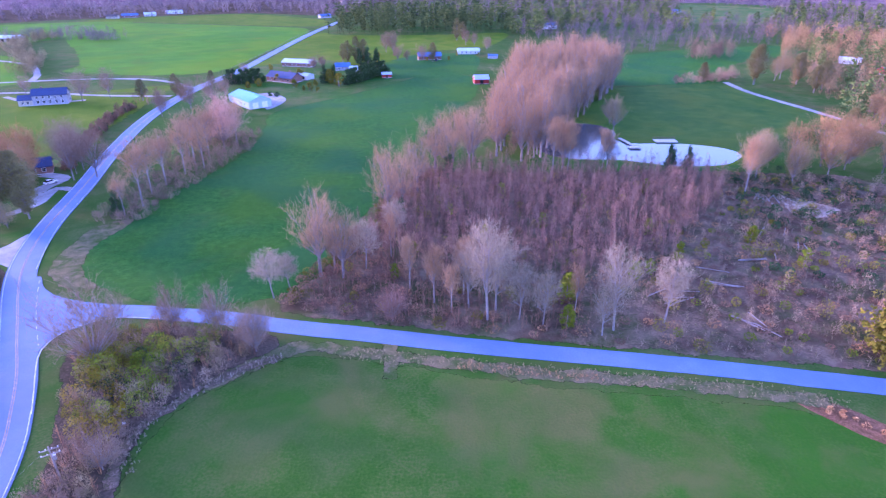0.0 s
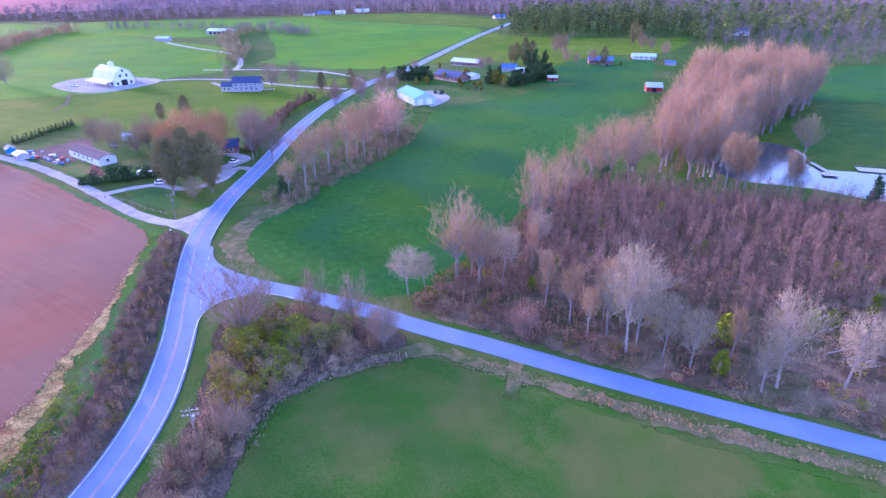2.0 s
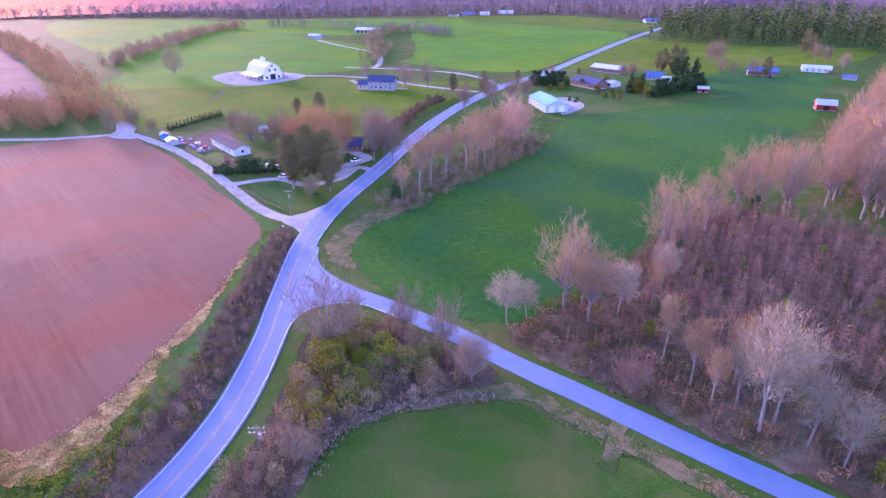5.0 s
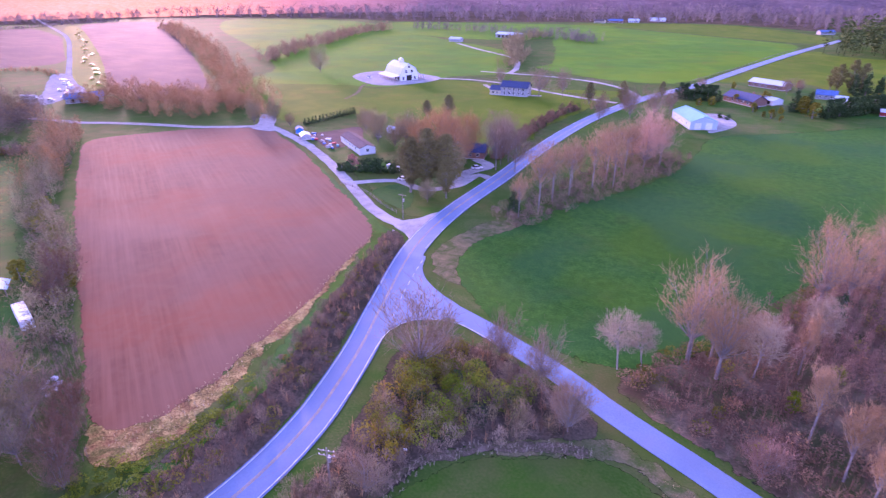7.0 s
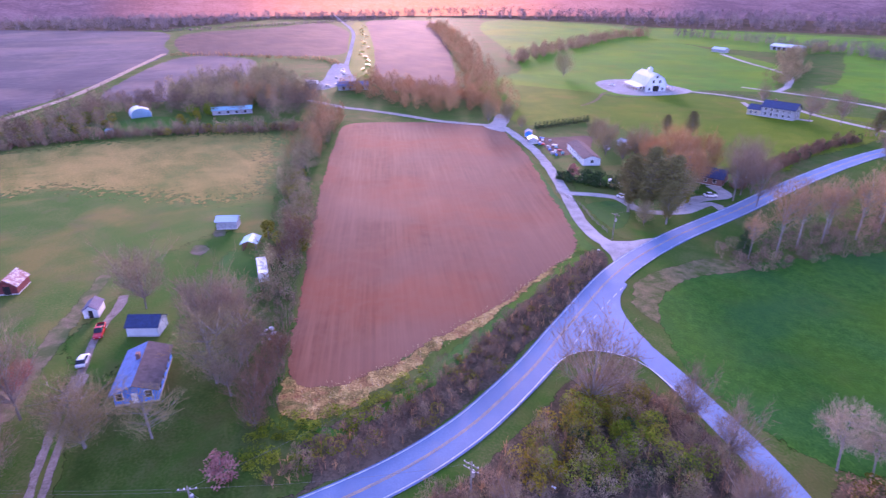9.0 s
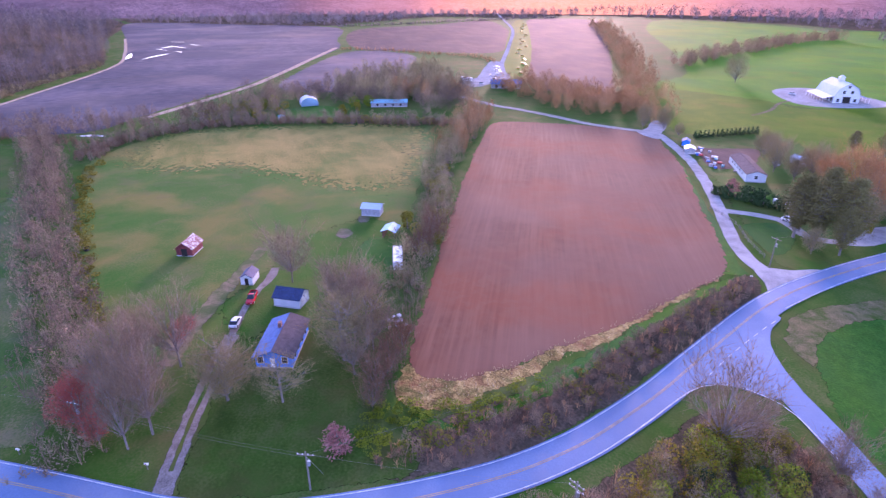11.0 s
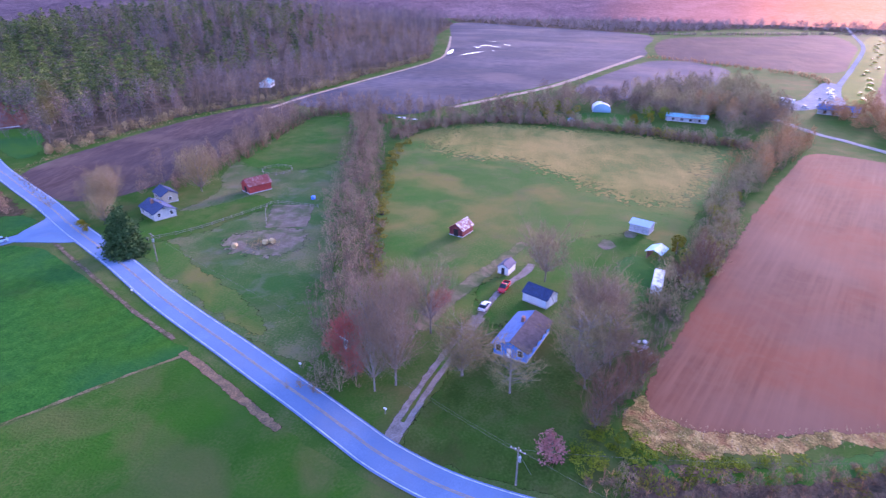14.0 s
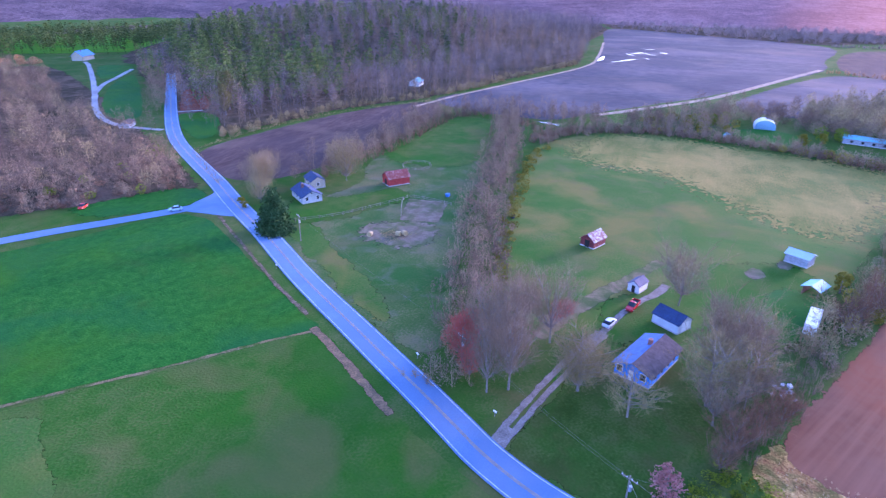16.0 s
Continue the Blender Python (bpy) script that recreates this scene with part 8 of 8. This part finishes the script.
def post_box(x, y, turn):
    root = tagged(new("mailbox"), "small white roadside mailbox on a wooden post", "mailbox", "roadside mailboxes")
    root.matrix_basis = pose(x, y, 0, 0, 0, turn)
    part("post", box(-0.06, 0.06, -0.06, 0.06, -0.1, 1.0), WOOD, root)
    bm = rod((-0.3, 0, 1.16), (0.3, 0, 1.16), 0.16, sides=12)
    part("box", bm, TRIM, root, "white rounded box")
    part("flag", box(-0.05, 0.05, -0.19, -0.16, 1.15, 1.4), WALL_RED, root, "red flag")
    return root


post_box(-54, 75, 40)
post_box(-119, 132.5, 60)
post_box(-83.5, -21, 65)
post_box(-95.5, -76, 65)
post_box(-77, 0.5, 70)

# ---- fences, pond dock, bales, logs ----
def rail_fence(pts, label, gap=3.0, h=1.1, rails=2):
    root = tagged(new("fence"), label, "fence")
    line = curve_points(pts, gap)
    for p in line:
        part("post", box(p.x - 0.07, p.x + 0.07, p.y - 0.07, p.y + 0.07, -0.2, h + 0.1), WOOD, root)
    for a, b in zip(line, line[1:]):
        for k in range(rails):
            z = h * (k + 1) / rails - 0.1
            part("rail", rod((a.x, a.y, z), (b.x, b.y, z), 0.05, sides=4), WOOD, root)
    return root


rail_fence([(-166, 150), (-152, 150), (-140, 146), (-130, 144)], "weathered post and rail fence along the gravel lane")
rail_fence([(-122, -97), (-132, -90), (-142, -86), (-158, -81)], "low wooden fence round the house lawn", 3.2)
rail_fence([(-194 + 6 * math.cos(a), -101 + 6 * math.sin(a)) for a in [i * 0.5236 for i in range(13)]], "round wooden pen in the paddock", 3.0)
rail_fence([(-145, -72), (-160.5, -81), (-163, -64)], "rail fence beside the dirt arena", 3.0)
rail_fence([(-300, 352), (-279, 362), (-247, 366), (-211, 359), (-180, 357)], "pasture fence along the barn drive", 5.0)
rail_fence([(-161, 455), (-159, 560), (-161, 650), (-159, 740)], "dark pasture fence beside the straight road", 7.0)
rail_fence([(-180, 401), (-209, 414), (-247, 413), (-270, 406)], "pasture fence along the farm drive", 5.0)


def dock():
    root = tagged(new("dock"), "wooden dock reaching into the pond", "dock")
    pale = plain("sunbleached_deck_boards", (0.5, 0.46, 0.42), 0.8, spread=0.2)
    for i in range(26):
        y = 259 - i * 0.5
        part("plank", box(79.2 + i * 0.12, 81.0 + i * 0.12, y - 0.22, y + 0.22, 0.55, 0.62), pale, root)
    for i in range(10):
        part("plank", box(80.5 + i * 0.5 - 0.22, 80.5 + i * 0.5 + 0.22, 242.5, 246.5, 0.55, 0.62), pale, root)
    for p in ((79.4, 258.5), (80.8, 258.5), (80.8, 250), (82.2, 250), (82, 246.3), (85, 246.3), (85, 242.8), (81, 242.8)):
        part("pile", rod((*p, -0.3), (*p, 0.9), 0.12), WOOD, root)
    return root


dock()
deck = tagged(new("deck"), "pale deck with a reddish rail at the pond", "deck")
for i in range(20):
    part("plank", box(95 + i * 0.5 - 0.22, 95 + i * 0.5 + 0.22, 252.5, 257.5, 0.45, 0.52), plain("sunbleached_deck_boards", (0.55, 0.5, 0.46), 0.8), deck)
for i in range(6):
    part("post", box(94.9 + i * 1.9, 95.05 + i * 1.9, 257.5, 257.65, 0.0, 1.5), WALL_BRICK, deck, "reddish rail post")
part("rail", box(94.8, 104.7, 257.5, 257.62, 1.4, 1.52), WALL_BRICK, deck, "reddish hand rail")
swim = tagged(new("raft"), "small floating raft on the pond", "raft")
part("platform", box(47, 50, 267, 269, 0.1, 0.4, 0.05), TRIM, swim)
part("float", box(47.2, 49.8, 267.2, 268.8, 0.02, 0.12), DARK, swim)

HAY = material("hay", (0.28, 0.20, 0.08), (0.40, 0.30, 0.14), (0.52, 0.41, 0.22), size=0.5, fine=0.06, bump=0.9)
def bale(x, y, turn):
    root = tagged(new("hay_bale"), "round straw-coloured hay bale on trampled soil", "hay bale", "hay bales")
    root.matrix_basis = pose(x, y, 0, 0, 0, turn)
    bm = rod((-0.7, 0, 0.75), (0.7, 0, 0.75), 0.78, sides=20)
    bmesh.ops.bevel(bm, geom=[e for e in bm.edges if len(e.link_faces) == 2 and e.calc_face_angle(0) > 1], offset=0.1, segments=2, affect="EDGES")
    b = part("roll", bm, HAY, root)
    for u in (-0.35, 0.0, 0.35):
        part("twine", rod((u - 0.01, 0, 0.75), (u + 0.01, 0, 0.75), 0.79, sides=20), WOOD, b)
    return root


bale(-126.5, -69.7, 20)
bale(-133, -61.5, 70)
bale(-131.5, -62.8, 110)
thicket("loose_hay", [(-131 + rr.gauss(0, 2.2), -64 + rr.gauss(0, 2.2)) for _ in range(260)], 95, islands("scattered_hay", [(0.26, 0.16, 0.06), (0.36, 0.24, 0.10), (0.46, 0.33, 0.16)]), "loose hay scattered on the ground", "hay", (0.1, 0.35), 0.7, 8, 0.03)


def log_pile(x, y, n, length, turn, label, seed, spread_m=3.0):
    r = random.Random(seed)
    for i in range(n):
        ob = tagged(part("log", rod((-length / 2, 0, 0.2), (length / 2, 0, 0.25), 0.15, 0.10, 7), BARK_PALE, None), label, "log", "felled logs")
        ob.matrix_basis = pose(x + r.uniform(-1, 1) * spread_m, y + r.uniform(-1, 1) * spread_m, 0.02 + 0.22 * (i % 3), 0, 0, turn + r.uniform(-28, 28))


log_pile(69, 107, 5, 6, -55, "pale felled log lying in the brush", 1, 2.5)
log_pile(55, 118, 5, 7, 20, "grey felled log lying in the brush", 2, 4)
log_pile(110, 183, 9, 7, 70, "grey felled log stacked by the clearing", 3, 3.5)
log_pile(75, 132, 6, 8, -10, "pale felled log lying in the brush", 4, 9)
log_pile(95, 150, 5, 8, 60, "weathered felled log lying in the brush", 6, 12)

# cluttered yard beside the lane and junk heap by the field
def crate(x, y, turn, size, mat, label):
    root = tagged(new("crate"), label, "crate", "yard clutter")
    root.matrix_basis = pose(x, y, 0, 0, 0, turn)
    sx, sy, sz = size
    part("body", box(-sx / 2, sx / 2, -sy / 2, sy / 2, 0, sz, 0.06), mat, root)
    part("lid", box(-sx / 2 - 0.05, sx / 2 + 0.05, -sy / 2 - 0.05, sy / 2 + 0.05, sz, sz + 0.08, 0.03), mat, root)
    return root


CLUTTER = [plain("blue_tarpaulin", (0.04, 0.16, 0.5), 0.5), plain("red_plastic", (0.42, 0.05, 0.04), 0.5), WALL_WHITE, WALL_GREY, plain("teal_plastic", (0.1, 0.35, 0.4), 0.5)]
CLUTTER_WORDS = ["blue tarpaulin-covered box", "red plastic box", "white storage box", "grey weathered box", "teal plastic box"]
for i in range(16):
    k = i % 5
    crate(-234 + 1.9 * i + rr.uniform(-1, 1), 184 - 0.5 * i + rr.uniform(-3, 5), rr.uniform(0, 90), (rr.uniform(0.8, 2.4), rr.uniform(0.6, 1.6), rr.uniform(0.4, 1.2)), CLUTTER[k], CLUTTER_WORDS[k] + " in a cluttered yard")
for i in range(12):
    crate(-113 + rr.gauss(0, 1.8), 43 + rr.gauss(0, 1.2), rr.uniform(0, 90), (rr.uniform(0.4, 1.0), rr.uniform(0.4, 0.8), rr.uniform(0.2, 0.5)), [WALL_WHITE, WALL_GREY, METAL][i % 3], "small pale scrap box in a junk heap beside the field")
crate(-170, -70, 10, (1.4, 1.2, 1.0), CLUTTER[0], "blue water tub beside the dirt arena")

def trough(x, y, turn):
    root = tagged(new("feed_trough"), "dark oval feed trough on the pasture grass", "trough")
    root.matrix_basis = pose(x, y, 0, 0, 0, turn)
    bm = bmesh.new()
    rings = []
    for k, z in ((1.0, 0.0), (1.08, 0.55), (1.0, 0.55), (0.92, 0.1)):
        rings.append([bm.verts.new((1.6 * k * math.cos(a), 0.75 * k * math.sin(a), z)) for a in (i * math.pi / 8 for i in range(16))])
    for a, b in zip(rings, rings[1:]):
        for i in range(16):
            bm.faces.new([a[i], a[(i + 1) % 16], b[(i + 1) % 16], b[i]])
    bm.faces.new(rings[0][::-1]); bm.faces.new(rings[-1])
    part("tub", bm, RUBBER, root, "dark tub with a thick rim")
    part("water", box(-1.2, 1.2, -0.5, 0.5, 0.36, 0.4), WATER, root, "shallow water")
    return root


trough(-165.3, -41.3, 20)

# mulched flower bed by the side road
patch("flower_bed", [(64, 82.5), (68, 77), (76, 70), (79, 73), (74, 79), (68, 83)], 0.06, material("rust_mulch", (0.09, 0.055, 0.025), (0.16, 0.08, 0.042), (0.24, 0.125, 0.07), size=1.5, fine=0.25, bump=0.7, spec=0.0), "rust-coloured mulched flower bed", 0.3, category="flower bed")
leafy_thicket("bedding_shrubs", spots([(65, 82), (69, 77), (76, 71), (78, 73), (73, 79)], 2.0, 96, 0.8), 96, TWIG_ORANGE, "small rusty shrubs in the flower bed", "shrubs", (0.5, 1.1), 0.6, 50, 0.15)
